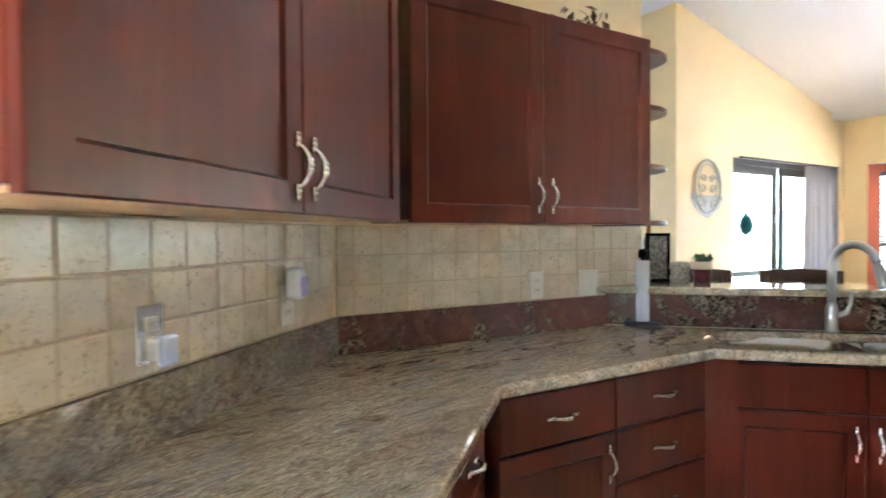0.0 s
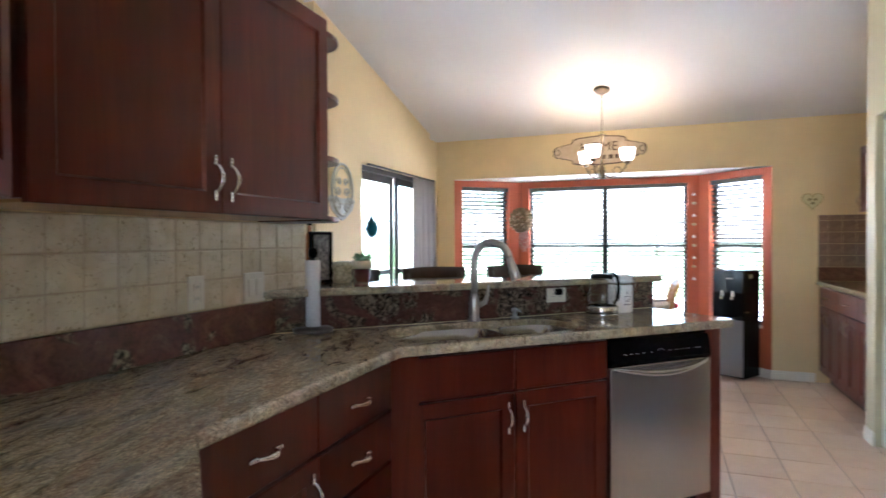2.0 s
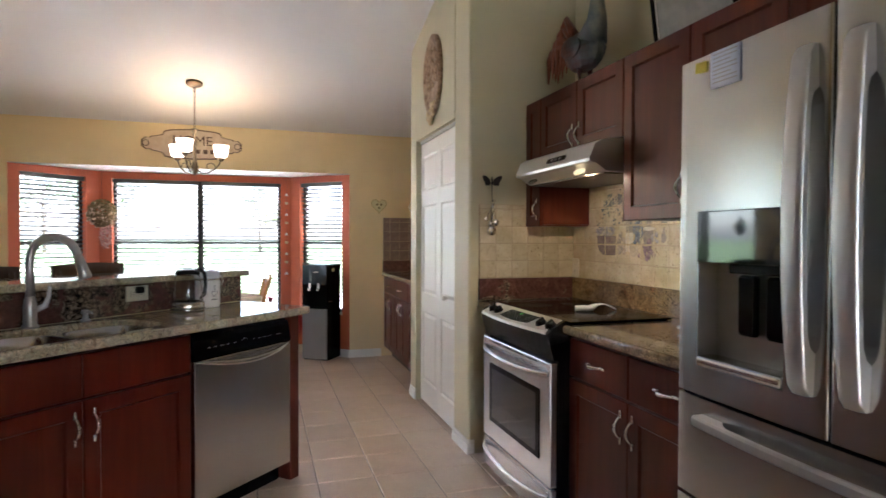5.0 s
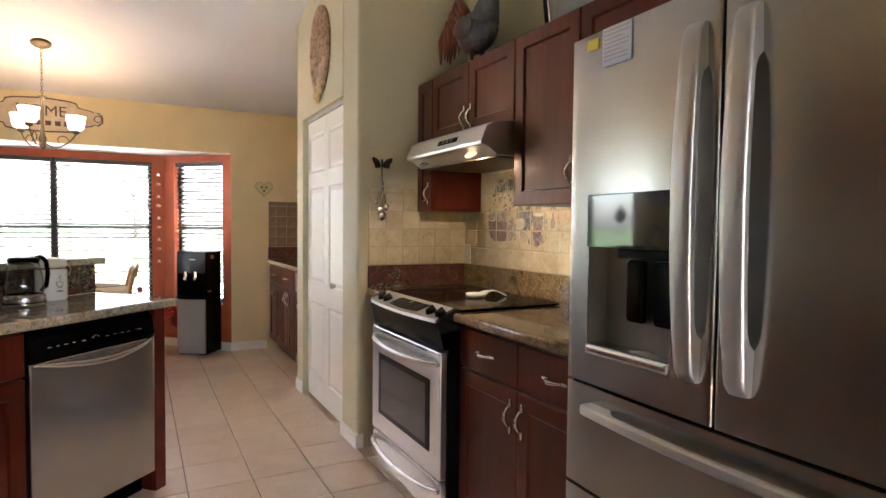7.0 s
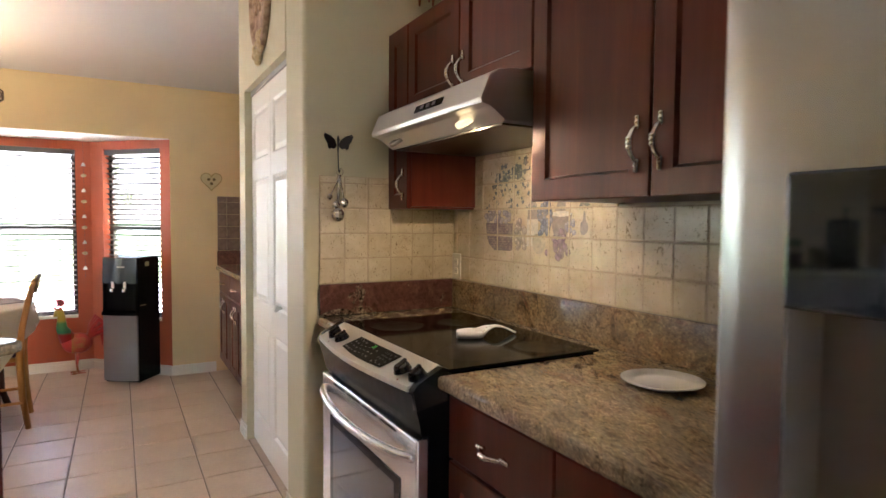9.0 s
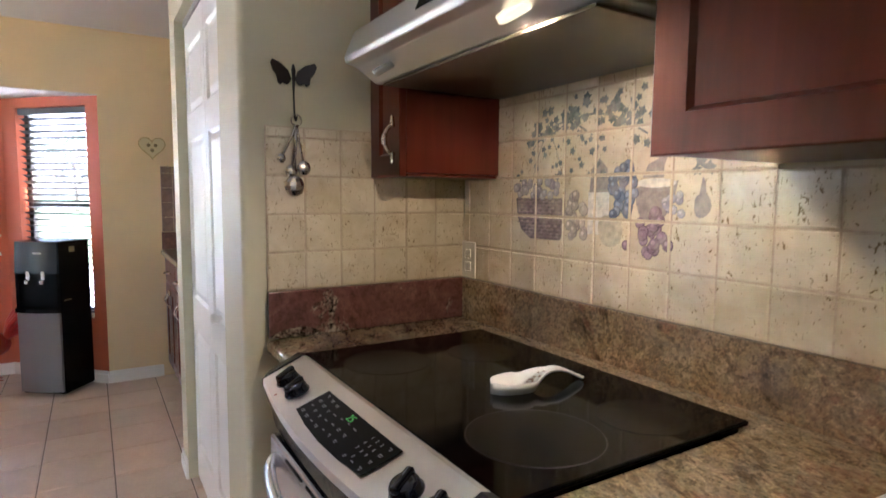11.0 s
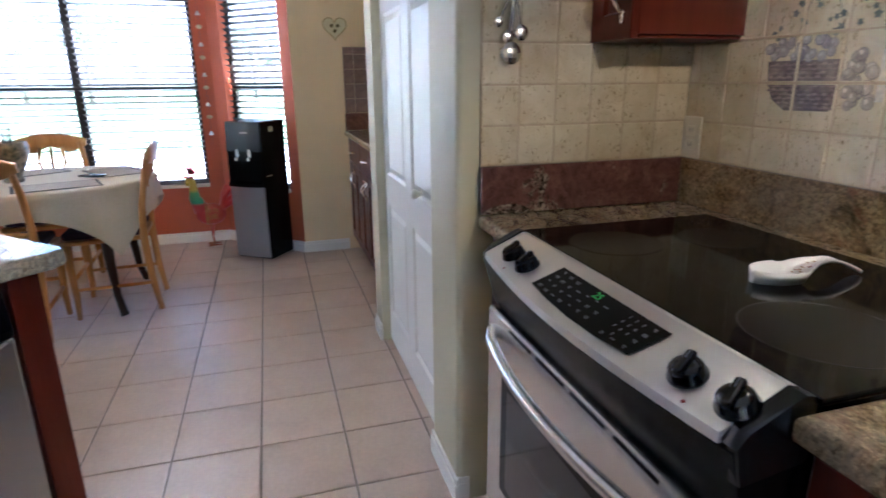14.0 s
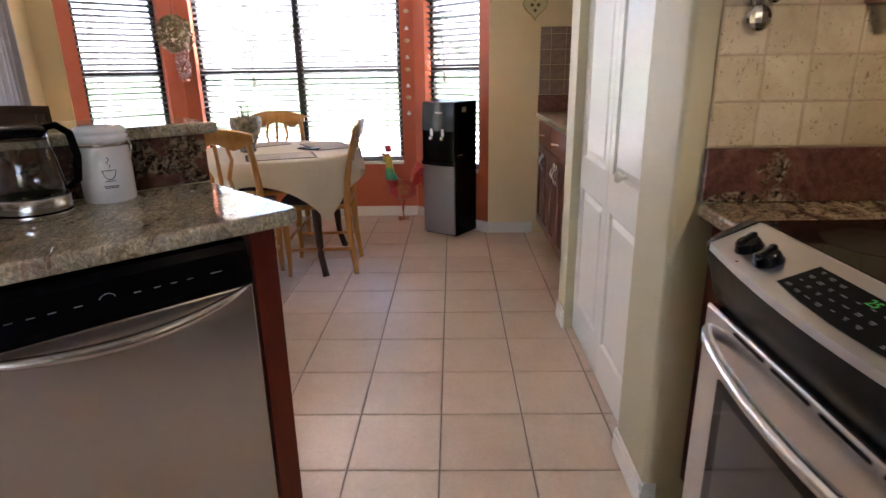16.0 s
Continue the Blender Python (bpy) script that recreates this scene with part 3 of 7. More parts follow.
baseboard([(DOOR_X0, PANTRY_Y - 0.04), (DOOR_X0 + 0.0, PANTRY_Y)])
baseboard([(DOOR_X0, PANTRY_Y), (-0.011, PANTRY_Y)][::-1])
baseboard([(0.0, PANTRY_Y + 0.011), (0.0, 0.66)])
baseboard([(DOOR_X1, PANTRY_Y), (1.386, PANTRY_Y)])
baseboard([(BAY_X, 0.63), (BAY_X, BAY_R + 0.0)])
baseboard([(BAY_X, BAY_R), (BAY_BACK, MID_R), (BAY_BACK, MID_L), (BAY_X, BAY_L)])
baseboard([(BAY_X, BAY_L), (BAY_X, SLIDER_Y), (SX1, SLIDER_Y)])
baseboard([(SX0, SLIDER_Y), (0.66, SLIDER_Y)])


def bay_window(m, w0, w1, mid, name, label):
    """Dark-framed window, glass a bit behind the wall's face; local y is into the room."""
    win = thing(name, m, label, "window", kind="structure")
    bm = bmesh.new()
    y0, y1 = -0.11, -0.065
    f = 0.035
    for a, b, c, d in ((w0, w0 + f, SILL, WHEAD), (w1 - f, w1, SILL, WHEAD), (w0 + f, w1 - f, SILL, SILL + f), (w0 + f, w1 - f, WHEAD - f, WHEAD)):
        box(bm, a, b, y0, y1, c, d, 0.003, 1)
    part("window_frame", bm, FRAME, win, "dark bronze metal frame")
    bars = bmesh.new()
    zc = 1.225
    box(bars, w0 + f, w1 - f, y0, y1 + 0.01, zc - 0.018, zc + 0.018, 0.003, 1)
    part("meeting_rail", bars, FRAME, win, "dark bronze meeting rail")
    if mid:
        c = (w0 + w1) / 2
        part("mullion", bx(c - 0.03, c + 0.03, y0, y1 + 0.014, SILL + f, WHEAD - f, bevel=0.003, seg=1), FRAME, win, "dark bronze mullion")
        spans = [(w0 + f, c - 0.03), (c + 0.03, w1 - f)]
    else:
        spans = [(w0 + f, w1 - f)]
    for a, b in spans:
        for z0, z1 in ((SILL + f, zc - 0.018), (zc + 0.018, WHEAD - f)):
            p = part("pane", bx(a, b, -0.09, -0.086, z0, z1), GLASS, win)
            p.visible_shadow = False
    part("window_sill", bx(w0 - 0.0, w1 + 0.0, -0.064, 0.012, SILL - 0.02, SILL + 0.002, bevel=0.004), WHITE, win, "white sill")
    return spans


def blind(m, a, b, label):
    bl = thing("window_blind", m, label, "blind", "blinds of the bay window")
    part("headrail", bx(a, b, -0.055, -0.012, WHEAD - 0.045, WHEAD - 0.003, bevel=0.003), SLAT_BACKLIT, bl)
    me = None
    z = SILL + 0.04
    k = 0
    while z < WHEAD - 0.06:
        if me is None:
            bm = bmesh.new()
            rows = []
            for u in (-1, -0.5, 0, 0.5, 1):
                rows.append([bm.verts.new((x, u * 0.0235, 0.0022 * (1 - u * u))) for x in (a + 0.004, b - 0.004)])
            for r0, r1 in zip(rows, rows[1:]):
                bm.faces.new((r0[0], r0[1], r1[1], r1[0]))
            bmesh.ops.solidify(bm, geom=bm.faces[:], thickness=0.003)
            s = part("slat", bm, SLAT_BACKLIT, bl)
            me = s.data
        else:
            s = new("slat", me)
            s.parent = bl
        s.matrix_basis = pose(0, -0.034, z, 22 + 1.2 * math.sin(k * 2.3), 0, 0.05 * math.sin(k))
        z += 0.0435
        k += 1
    part("bottom_rail", bx(a + 0.002, b - 0.002, -0.05, -0.018, SILL + 0.006, SILL + 0.022, bevel=0.003), SLAT_BACKLIT, bl)
    w = b - a
    for x in ((a + 0.1, b - 0.1) if w < 0.6 else (a + 0.12, (a + b) / 2, b - 0.12)):
        bm = bmesh.new()
        for y in (-0.058, -0.0105):
            box(bm, x - 0.0012, x + 0.0012, y - 0.0006, y + 0.0006, SILL + 0.02, WHEAD - 0.04)
        part("ladder_cord", bm, SLAT_BACKLIT, bl)


for i, (m, w0, w1, mid) in enumerate(walls):
    spans = bay_window(m, w0, w1, mid, "window_%d" % (i + 1), "dark bronze framed bay window with raised daylight behind open blinds")
    if mid:
        c = (w0 + w1) / 2
        blind(m, w0 + 0.005, c - 0.012, "thin horizontal blind with open slats coloured dark as if backlit, lowered over a bay window")
        blind(m, c + 0.012, w1 - 0.005, "thin horizontal blind with open slats coloured dark as if backlit, lowered over a bay window")
    else:
        blind(m, w0 + 0.005, w1 - 0.005, "narrow horizontal blind with open slats coloured dark as if backlit, lowered over a bay window")


def sliding_door(name, x0, x1, y, h, label, n=2):
    win = thing(name, pose(0, y, 0), label, "door", kind="structure")
    bm = bmesh.new()
    for a, b, c, d in ((x0, x0 + 0.04, 0, h), (x1 - 0.04, x1, 0, h), (x0 + 0.04, x1 - 0.04, h - 0.045, h), (x0 + 0.04, x1 - 0.04, 0, 0.03)):
        box(bm, a, b, 0.03, 0.11, c, d, 0.003, 1)
    part("door_frame", bm, FRAME, win, "dark bronze metal frame")
    w = (x1 - x0 - 0.08) / n
    for k in range(n):
        a = x0 + 0.04 + k * w
        yy = 0.045 if k % 2 else 0.075
        bm = bmesh.new()
        for p, q, c, d in ((a, a + 0.055, 0.03, h - 0.045), (a + w - 0.055, a + w, 0.03, h - 0.045), (a + 0.055, a + w - 0.055, 0.03, 0.12), (a + 0.055, a + w - 0.055, h - 0.11, h - 0.045), (a + 0.055, a + w - 0.055, 0.98, 1.02)):
            box(bm, p, q, yy, yy + 0.025, c, d)
        leaf = part("door_leaf", bm, FRAME, win, "dark framed sliding leaf")
        g = part("pane", bx(a + 0.055, a + w - 0.055, yy + 0.01, yy + 0.014, 0.12, h - 0.11), GLASS, leaf)
        g.visible_shadow = False
    return win


sliding_door("door_2", SX0, SX1, SLIDER_Y, SH, "dark-framed sliding glass door to the patio")
sliding_door("door_3", -3.6, -0.8, 8.0, 2.1, "dark-framed sliding glass door of the living room", 3)
# glass door added out of view, only to brighten surfaces that face west
west = sliding_door("west_light_opening", WEST0, WEST1, 0.0, 2.1, "unseen dark-framed glass door added to let daylight in behind the kitchen", 2)
west.matrix_basis = pose(-5.06, 0, 0, 0, 0, 90)


# ---- cabinets ----
def base_cabinet(m, x0, x1, fronts, depth, label, group="", toe=0.1, top=0.875):
    """fronts: (kind, x0, x1, z0, z1, handle side)."""
    cab = thing("base_cabinet", m @ pose(x0, 0, 0), label, "cabinet", group)
    part("body", bx(0.001, x1 - x0 - 0.001, 0.003, depth - 0.022, toe, top, bevel=0.001, seg=1), CHERRY, cab)
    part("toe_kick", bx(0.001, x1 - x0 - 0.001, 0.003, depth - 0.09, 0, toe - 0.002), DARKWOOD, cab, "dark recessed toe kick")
    for kind, a, b, z0, z1, side in fronts:
        a, b = a - x0, b - x0
        if kind == "door":
            d = part("door", shaker(bmesh.new(), a + 0.002, b - 0.002, z0, z1, depth - 0.021), CHERRY, cab)
            hx = a + 0.035 if side < 0 else b - 0.035
            pull(d, hx, depth - 0.001, z1 - 0.095)
        else:
            d = part("drawer", shaker(bmesh.new(), a + 0.002, b - 0.002, z0, z1, depth - 0.021, 0), CHERRY, cab)
            if kind == "drawer":
                pull(d, (a + b) / 2, depth - 0.001, (z0 + z1) / 2, False)
    return cab


def wall_cabinet(m, x0, x1, z0, z1, doors, depth, label, group="wall cabinets", hz=0.10, under=None):
    cab = thing("wall_cabinet", m @ pose(x0, 0, 0), label, "cabinet", group)
    w = x1 - x0
    part("body", bx(0.001, w - 0.001, 0.003, depth - 0.022, z0 + 0.012, z1, bevel=0.001, seg=1), CHERRY, cab)
    part("bottom_panel", bx(0.012, w - 0.012, 0.004, depth - 0.03, z0 + 0.004, z0 + 0.011), under or CHERRY, cab, "unstained maple underside" if under else "")
    for a, b, side in doors:
        a, b = a - x0, b - x0
        d = part("door", shaker(bmesh.new(), a + 0.002, b - 0.002, z0 + 0.002, z1 - 0.002, depth - 0.021), CHERRY, cab)
        if side:
            hx = a + 0.032 if side < 0 else b - 0.032
            pull(d, hx, depth - 0.001, z0 + hz)
    return cab


# stove run (local x runs towards the pantry, all at negative x)
UP0, UP1, UD = 1.366, 2.09, 0.335
wall_cabinet(RUN_STOVE, -0.19, -0.002, UP0 - 0.013, UP1, [(-0.19, -0.002, -1)], UD, "narrow dark cherry wall cabinet beside the range hood")
wall_cabinet(RUN_STOVE, -0.983, -0.192, 1.735, UP1, [(-0.587, -0.192, -1), (-0.983, -0.587, 1)], UD, "short dark cherry wall cabinet above the range hood", hz=0.075)
wall_cabinet(RUN_STOVE, -1.82, -0.985, UP0 - 0.006, UP1, [(-1.40, -0.985, -1), (-1.82, -1.40, 1)], UD, "tall dark cherry two-door wall cabinet beside the fridge", hz=0.12)
wall_cabinet(RUN_STOVE, -2.80, -1.822, 1.80, UP1, [(-2.31, -1.822, -1), (-2.80, -2.31, 1)], UD, "short dark cherry wall cabinet above the fridge", hz=0.075)
base_cabinet(RUN_STOVE, -1.85, -1.02, [("drawer", -1.43, -1.02, 0.70, 0.86, 0), ("drawer", -1.85, -1.43, 0.70, 0.86, 0),
                                       ("door", -1.43, -1.02, 0.11, 0.69, -1), ("door", -1.85, -1.43, 0.11, 0.69, 1)], 0.615,
             "dark cherry base cabinet with two drawers over two doors")
part_filler = base_cabinet(RUN_STOVE, -0.232, -0.002, [("panel", -0.232, -0.002, 0.11, 0.86, 0)], 0.60, "narrow dark cherry filler panel between range and wall")

# slanted run
wall_cabinet(RUN_A, 0.245, 1.392, UP0, 2.115, [(0.245, 0.83, 1), (0.83, 1.392, -1)], 0.33, "dark cherry two-door wall cabinet on the slanted wall", hz=0.09, under=CHERRY_IN)
base_cabinet(RUN_A, 0.26, 1.10, [("drawer", 0.31, 0.70, 0.70, 0.86, 0), ("door", 0.31, 0.70, 0.11, 0.69, 1), ("drawer", 0.70, 1.10, 0.70, 0.86, 0), ("door", 0.70, 1.10, 0.11, 0.69, -1)], 0.585,
             "dark cherry base cabinet with drawers under the slanted counter")
base_cabinet(RUN_A, 1.10, 1.42, [("drawer", 1.10, 1.42, 0.70, 0.86, 0), ("door", 1.10, 1.42, 0.11, 0.69, 1)], 0.585,
             "dark cherry base cabinet with drawers under the slanted counter")
# straight run: local x = CORNER.x - x
wall_cabinet(RUN_B, -1.235, -0.135, UP0, 2.115, [(-1.235, -0.672, 1), (-0.672, -0.135, -1)], 0.33, "dark cherry two-door wall cabinet with glossy finish", hz=0.10, under=CHERRY_IN)
base_cabinet(RUN_B, -0.74, -0.27, [("drawer", -0.74, -0.27, 0.695, 0.86, 0), ("door", -0.74, -0.27, 0.11, 0.685, -1)], 0.595,
             "dark cherry base cabinet with one drawer over one door")
base_cabinet(RUN_B, -1.21, -0.74, [("drawer", -1.21, -0.74, 0.695, 0.86, 0), ("drawer", -1.21, -0.74, 0.515, 0.685, 0), ("drawer", -1.21, -0.74, 0.315, 0.505, 0), ("drawer", -1.21, -0.74, 0.11, 0.305, 0)], 0.595,
             "dark cherry base cabinet with a stack of four drawers")
# peninsula
PD = 0.475
base_cabinet(RUN_P, 0.705, 1.615, [("panel", 1.163, 1.61, 0.70, 0.86, 0), ("panel", 0.705, 1.163, 0.70, 0.86, 0), ("door", 1.163, 1.61, 0.11, 0.69, -1), ("door", 0.705, 1.163, 0.11, 0.69, 1)], PD,
             "dark cherry sink base cabinet with two doors", top=0.70)
end = thing("end_panel", RUN_P @ pose(0.03, 0, 0), "dark cherry end panel of the peninsula", "panel")
part("panel", bx(0, 0.065, 0.003, PD - 0.016, 0, 0.875, bevel=0.001), CHERRY, end)
part("face_strip", bx(0.001, 0.064, PD - 0.0158, PD + 0.004, 0.0, 0.874, bevel=0.002), CHERRY, end, "dark cherry front strip")

fill = thing("filler_panel", pose(0, 0, 0), "narrow dark cherry corner post between the base cabinets", "panel")
part("post", prism(bmesh.new(), [(-1.191, 2.849), (-1.112, 2.770), (-1.085, 2.797), (-1.164, 2.876)], 0.10, 0.874), CHERRY, fill)
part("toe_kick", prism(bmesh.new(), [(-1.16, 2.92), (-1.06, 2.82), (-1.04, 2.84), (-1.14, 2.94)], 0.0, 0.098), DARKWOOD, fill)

# end shelves on the straight wall cabinet
shelf_unit = thing("corner_shelf", RUN_B @ pose(-1.237, 0, 0), "dark cherry quarter-round open shelves on the cabinet's end", "shelf")
for z in (1.366, 1.60, 1.845, 2.078):
    pts = [(0, 0.003)] + [(-0.25 * math.sin(radians(a)) ** 0.55, 0.003 + 0.29 * max(0.0, math.cos(radians(a))) ** 0.55) for a in range(90, -1, -10)]
    part("shelf", prism(bmesh.new(), pts, z, z + 0.02, 0.004, 2), CHERRY, shelf_unit)

# ---- worktops ----
CT0, CT1 = 0.876, 0.915


def slab(outer, hole, z0, z1, bevel):
    bm = bmesh.new()
    edges = []
    for loop in (outer, hole) if hole else (outer,):
        vs = [bm.verts.new((x, y, z0)) for x, y in loop]
        edges += [bm.edges.new((vs[i], vs[(i + 1) % len(vs)])) for i in range(len(vs))]
    res = bmesh.ops.triangle_fill(bm, use_beauty=True, use_dissolve=False, edges=edges)
    faces = [g for g in res["geom"] if isinstance(g, bmesh.types.BMFace)]
    ext = bmesh.ops.extrude_face_region(bm, geom=faces)
    top = [g for g in ext["geom"] if isinstance(g, bmesh.types.BMVert)]
    for q in top:
        q.co.z = z1
    bmesh.ops.recalc_face_normals(bm, faces=bm.faces)
    sharp = [e for e in bm.edges if len(e.link_faces) == 2 and e.calc_face_angle() > 0.8 and abs(e.verts[0].co.z - e.verts[1].co.z) < 1e-5]
    bmesh.ops.bevel(bm, geom=sharp, offset=bevel, segments=3, profile=0.5, affect="EDGES")
    return bm


def on(m, x, y):
    p = m @ Vector((x, y, 0))
    return (p.x, p.y)


def oval(m, x0, x1, y0, y1, n=36, power=3.2):
    cx, cy, rx, ry = (x0 + x1) / 2, (y0 + y1) / 2, (x1 - x0) / 2, (y1 - y0) / 2
    out = []
    for i in range(n):
        a = 2 * math.pi * i / n
        c, s = math.cos(a), math.sin(a)
        out.append(on(m, cx + rx * math.copysign(abs(c) ** (2 / power), c), cy + ry * math.copysign(abs(s) ** (2 / power), s)))
    return out


SINK = (0.765, 1.60, 0.07, 0.46)
outer = [on(RUN_A, 1.43, 0.004), (CORNER[0] + 0.006, CORNER[1] - 0.006), (-1.114, WALL_B - 0.004), on(RUN_P, -0.018, 0.002),
         on(RUN_P, -0.022, 0.49), on(RUN_P, -0.012, 0.518), on(RUN_P, 0.02, 0.534), (-1.2, 2.80), (-2.152, 2.80), on(RUN_A, 1.43, 0.62)]
top = thing("worktop", pose(0, 0, 0), "polished tan and grey granite worktop on the cherry cabinets", "worktop")
part("slab", slab(outer, oval(RUN_P, *SINK), CT0, CT1, 0.011), GRANITE, top)
# splash slabs
part("splash", bx(0.004, 1.43, 0.003, 0.024, CT1 + 0.001, 1.05, bevel=0.003, m=RUN_A), GRANITE_MAUVE, top, "polished granite upstand")
part("splash", bx(CORNER[0] + 0.012, -1.075, WALL_B - 0.024, WALL_B - 0.003, CT1 + 0.001, 1.05, bevel=0.003), GRANITE_RED, top, "burgundy granite upstand")

stove_top = thing("worktop", pose(0, 0, 0), "polished tan and grey granite worktop around the range", "worktop")
outer = [(-1.86, 0.004), (-0.004, 0.004), (-0.004, 0.60), (-0.02, 0.645), (-0.232, 0.645), (-0.232, 0.104), (-1.018, 0.104), (-1.018, 0.645), (-1.86, 0.645)]
part("slab", slab(outer, None, CT0, CT1, 0.011), GRANITE_RANGE, stove_top)
part("splash", bx(-1.86, -0.024, 0.003, 0.024, CT1 + 0.001, 1.044, bevel=0.003), GRANITE_TAN, stove_top, "tan granite upstand")
part("splash", bx(-0.0235, -0.003, 0.003, 0.64, CT1 + 0.001, 1.044, bevel=0.003), GRANITE_RED, stove_top, "burgundy granite upstand")

# raised bar
bar = thing("breakfast_bar", RUN_P, "raised granite breakfast bar behind the sink", "bar")
part("bar_wall", bx(-0.02, 1.92, -0.14, -0.022, 0, 1.058), CREAM, bar, "cream painted knee wall")
part("bar_splash", bx(-0.02, 2.02, -0.021, -0.001, CT1 + 0.001, 1.058, bevel=0.002), GRANITE_BROWN, bar, "dark brown granite facing")
part("bar_top", slab([(-0.045, 0.04), (2.06, 0.04), (1.85, -0.17), (1.845, -0.38), (0.06, -0.38), (-0.045, -0.29)], None, 1.06, 1.094, 0.010), GRANITE, bar, "polished granite bar top")

# ---- sink ----
sink = thing("kitchen_sink", RUN_P, "double-bowl undermount stainless steel sink", "sink")


def bowl(x0, x1, y0, y1, deep):
    bm = bmesh.new()
    rings = []
    for k, (ins, z) in enumerate(((-0.001, CT1 - 0.024), (0.003, CT1 - 0.025), (0.006, CT0 - 0.06), (0.012, CT0 - deep + 0.04), (0.03, CT0 - deep + 0.008), (0.06, CT0 - deep))):
        rings.append([bm.verts.new((*p, z)) for p in oval(Matrix.Identity(4), x0 + ins, x1 - ins, y0 + ins, y1 - ins, 32, 4)])
    for a, b in zip(rings, rings[1:]):
        for i in range(32):
            f = bm.faces.new((a[i], a[(i + 1) % 32], b[(i + 1) % 32], b[i]))
            f.smooth = True
    bm.faces.new(rings[-1])
    return bm


for x0, x1, y0 in ((1.10, 1.585, SINK[2]), (0.775, 1.078, SINK[2] + 0.04)):
    b = part("bowl", bowl(x0 + 0.002, x1 - 0.002, y0 + 0.004, SINK[3] - 0.004, 0.17), SINK_STEEL, sink, "brushed steel bowl")
    part("drain", lathe(bmesh.new(), [(0.0, 0.0), (0.022, 0.0), (0.024, 0.004), (0.042, 0.004), (0.045, 0.0)], 20, pose((x0 + x1) / 2, 0.25, CT0 - 0.169)), CHROME, b, "round drain")
part("divider", bx(1.079, 1.099, SINK[2] + 0.02, SINK[3] - 0.02, CT0 - 0.035, CT0 + 0.008, bevel=0.008, seg=3), STEEL, sink)

faucet = thing("faucet", RUN_P @ pose(1.115, 0.035, CT1), "brushed nickel gooseneck faucet with pull-down spray", "faucet")
part("base", lathe(bmesh.new(), [(0.03, 0.0), (0.03, 0.008), (0.024, 0.014), (0.0235, 0.09), (0.021, 0.11), (0.0155, 0.13)], 20), NICKEL, faucet)
neck = [(0, 0, 0.12), (0, 0, 0.25)] + [(-0.5 * p[1], 0.87 * p[1], p[2]) for p in arc((0, 0.095, 0.272), 0.095, 180, 14, 14, "yz")]
part("spout", tube(bmesh.new(), neck, 0.0165, 12), NICKEL, faucet)
e0, e1 = Vector(neck[-1]), Vector(neck[-2])
d = (e0 - e1).normalized()
part("spray_head", tube(bmesh.new(), [e0, e0 + d * 0.02, e0 + d * 0.05, e0 + d * 0.095, e0 + d * 0.10], [0.0155, 0.018, 0.02, 0.023, 0.019], 12), NICKEL, faucet, "tapered spray head")
part("lever", tube(bmesh.new(), [(-0.02, 0.0, 0.07), (-0.05, 0.012, 0.085), (-0.062, 0.016, 0.12), (-0.066, 0.018, 0.165)], [0.013, 0.012, 0.008, 0.0065], 10), NICKEL, faucet, "side lever")
soap = thing("soap_dispenser", RUN_P @ pose(0.895, 0.035, CT1), "short brushed nickel soap pump beside the faucet", "soap dispenser")
part("collar", lathe(bmesh.new(), [(0.02, 0), (0.02, 0.006), (0.011, 0.012), (0.010, 0.03), (0.016, 0.034), (0.016, 0.046), (0.0, 0.05)], 16), NICKEL, soap)
part("nozzle", tube(bmesh.new(), [(0, 0, 0.041), (0, 0.04, 0.041), (0, 0.05, 0.036)], [0.006, 0.005, 0.004], 8), NICKEL, soap)

# ---- dishwasher ----
dw = thing("dishwasher", RUN_P @ pose(0.102, 0, 0), "stainless steel dishwasher with black control panel", "dishwasher")
W = 0.60
part("tub", bx(0.003, W - 0.003, 0.003, PD - 0.02, 0.1, 0.868), BLACK, dw, "dark tub")
part("toe_kick", bx(0.003, W - 0.003, 0.003, PD - 0.07, 0.0, 0.098), BLACK, dw, "black toe plate")
part("door", bx(0.004, W - 0.004, PD - 0.019, PD + 0.012, 0.105, 0.742, bevel=0.005), STEEL, dw, "brushed steel door")
cp = bmesh.new()
prof = [(PD - 0.019, 0.745), (PD + 0.012, 0.745), (PD + 0.016, 0.76), (PD + 0.004, 0.83), (PD - 0.004, 0.85), (PD - 0.019, 0.85)]
lo = [cp.verts.new((0.004, y, z)) for y, z in prof]
hi = [cp.verts.new((W - 0.004, y, z)) for y, z in prof]
cp.faces.new(lo), cp.faces.new(hi)
for i in range(len(prof)):
    cp.faces.new((lo[i], lo[(i + 1) % 6], hi[(i + 1) % 6], hi[i]))
panel = part("control_panel", cp, BLACK, dw, "glossy black control panel")
part("handle", tube(bmesh.new(), [(0.015, PD + 0.008, 0.735)] + [(0.03 + 0.54 * i / 14, PD + 0.012 + 0.045 * math.sin(math.pi * i / 14) ** 0.6, 0.735 - 0.028 * math.sin(math.pi * i / 14)) for i in range(15)] + [(W - 0.015, PD + 0.008, 0.735)], [0.005] + [0.006 + 0.0085 * math.sin(math.pi * i / 14) ** 0.7 for i in range(15)] + [0.005], 12), STEEL, dw, "bowed tapering steel handle")
GREY_INK = mat("grey_print", (0.45, 0.45, 0.45), 0.5)
tilt = pose(0, PD + 0.0112, 0.79, 90 - 9.7, 0, 0)
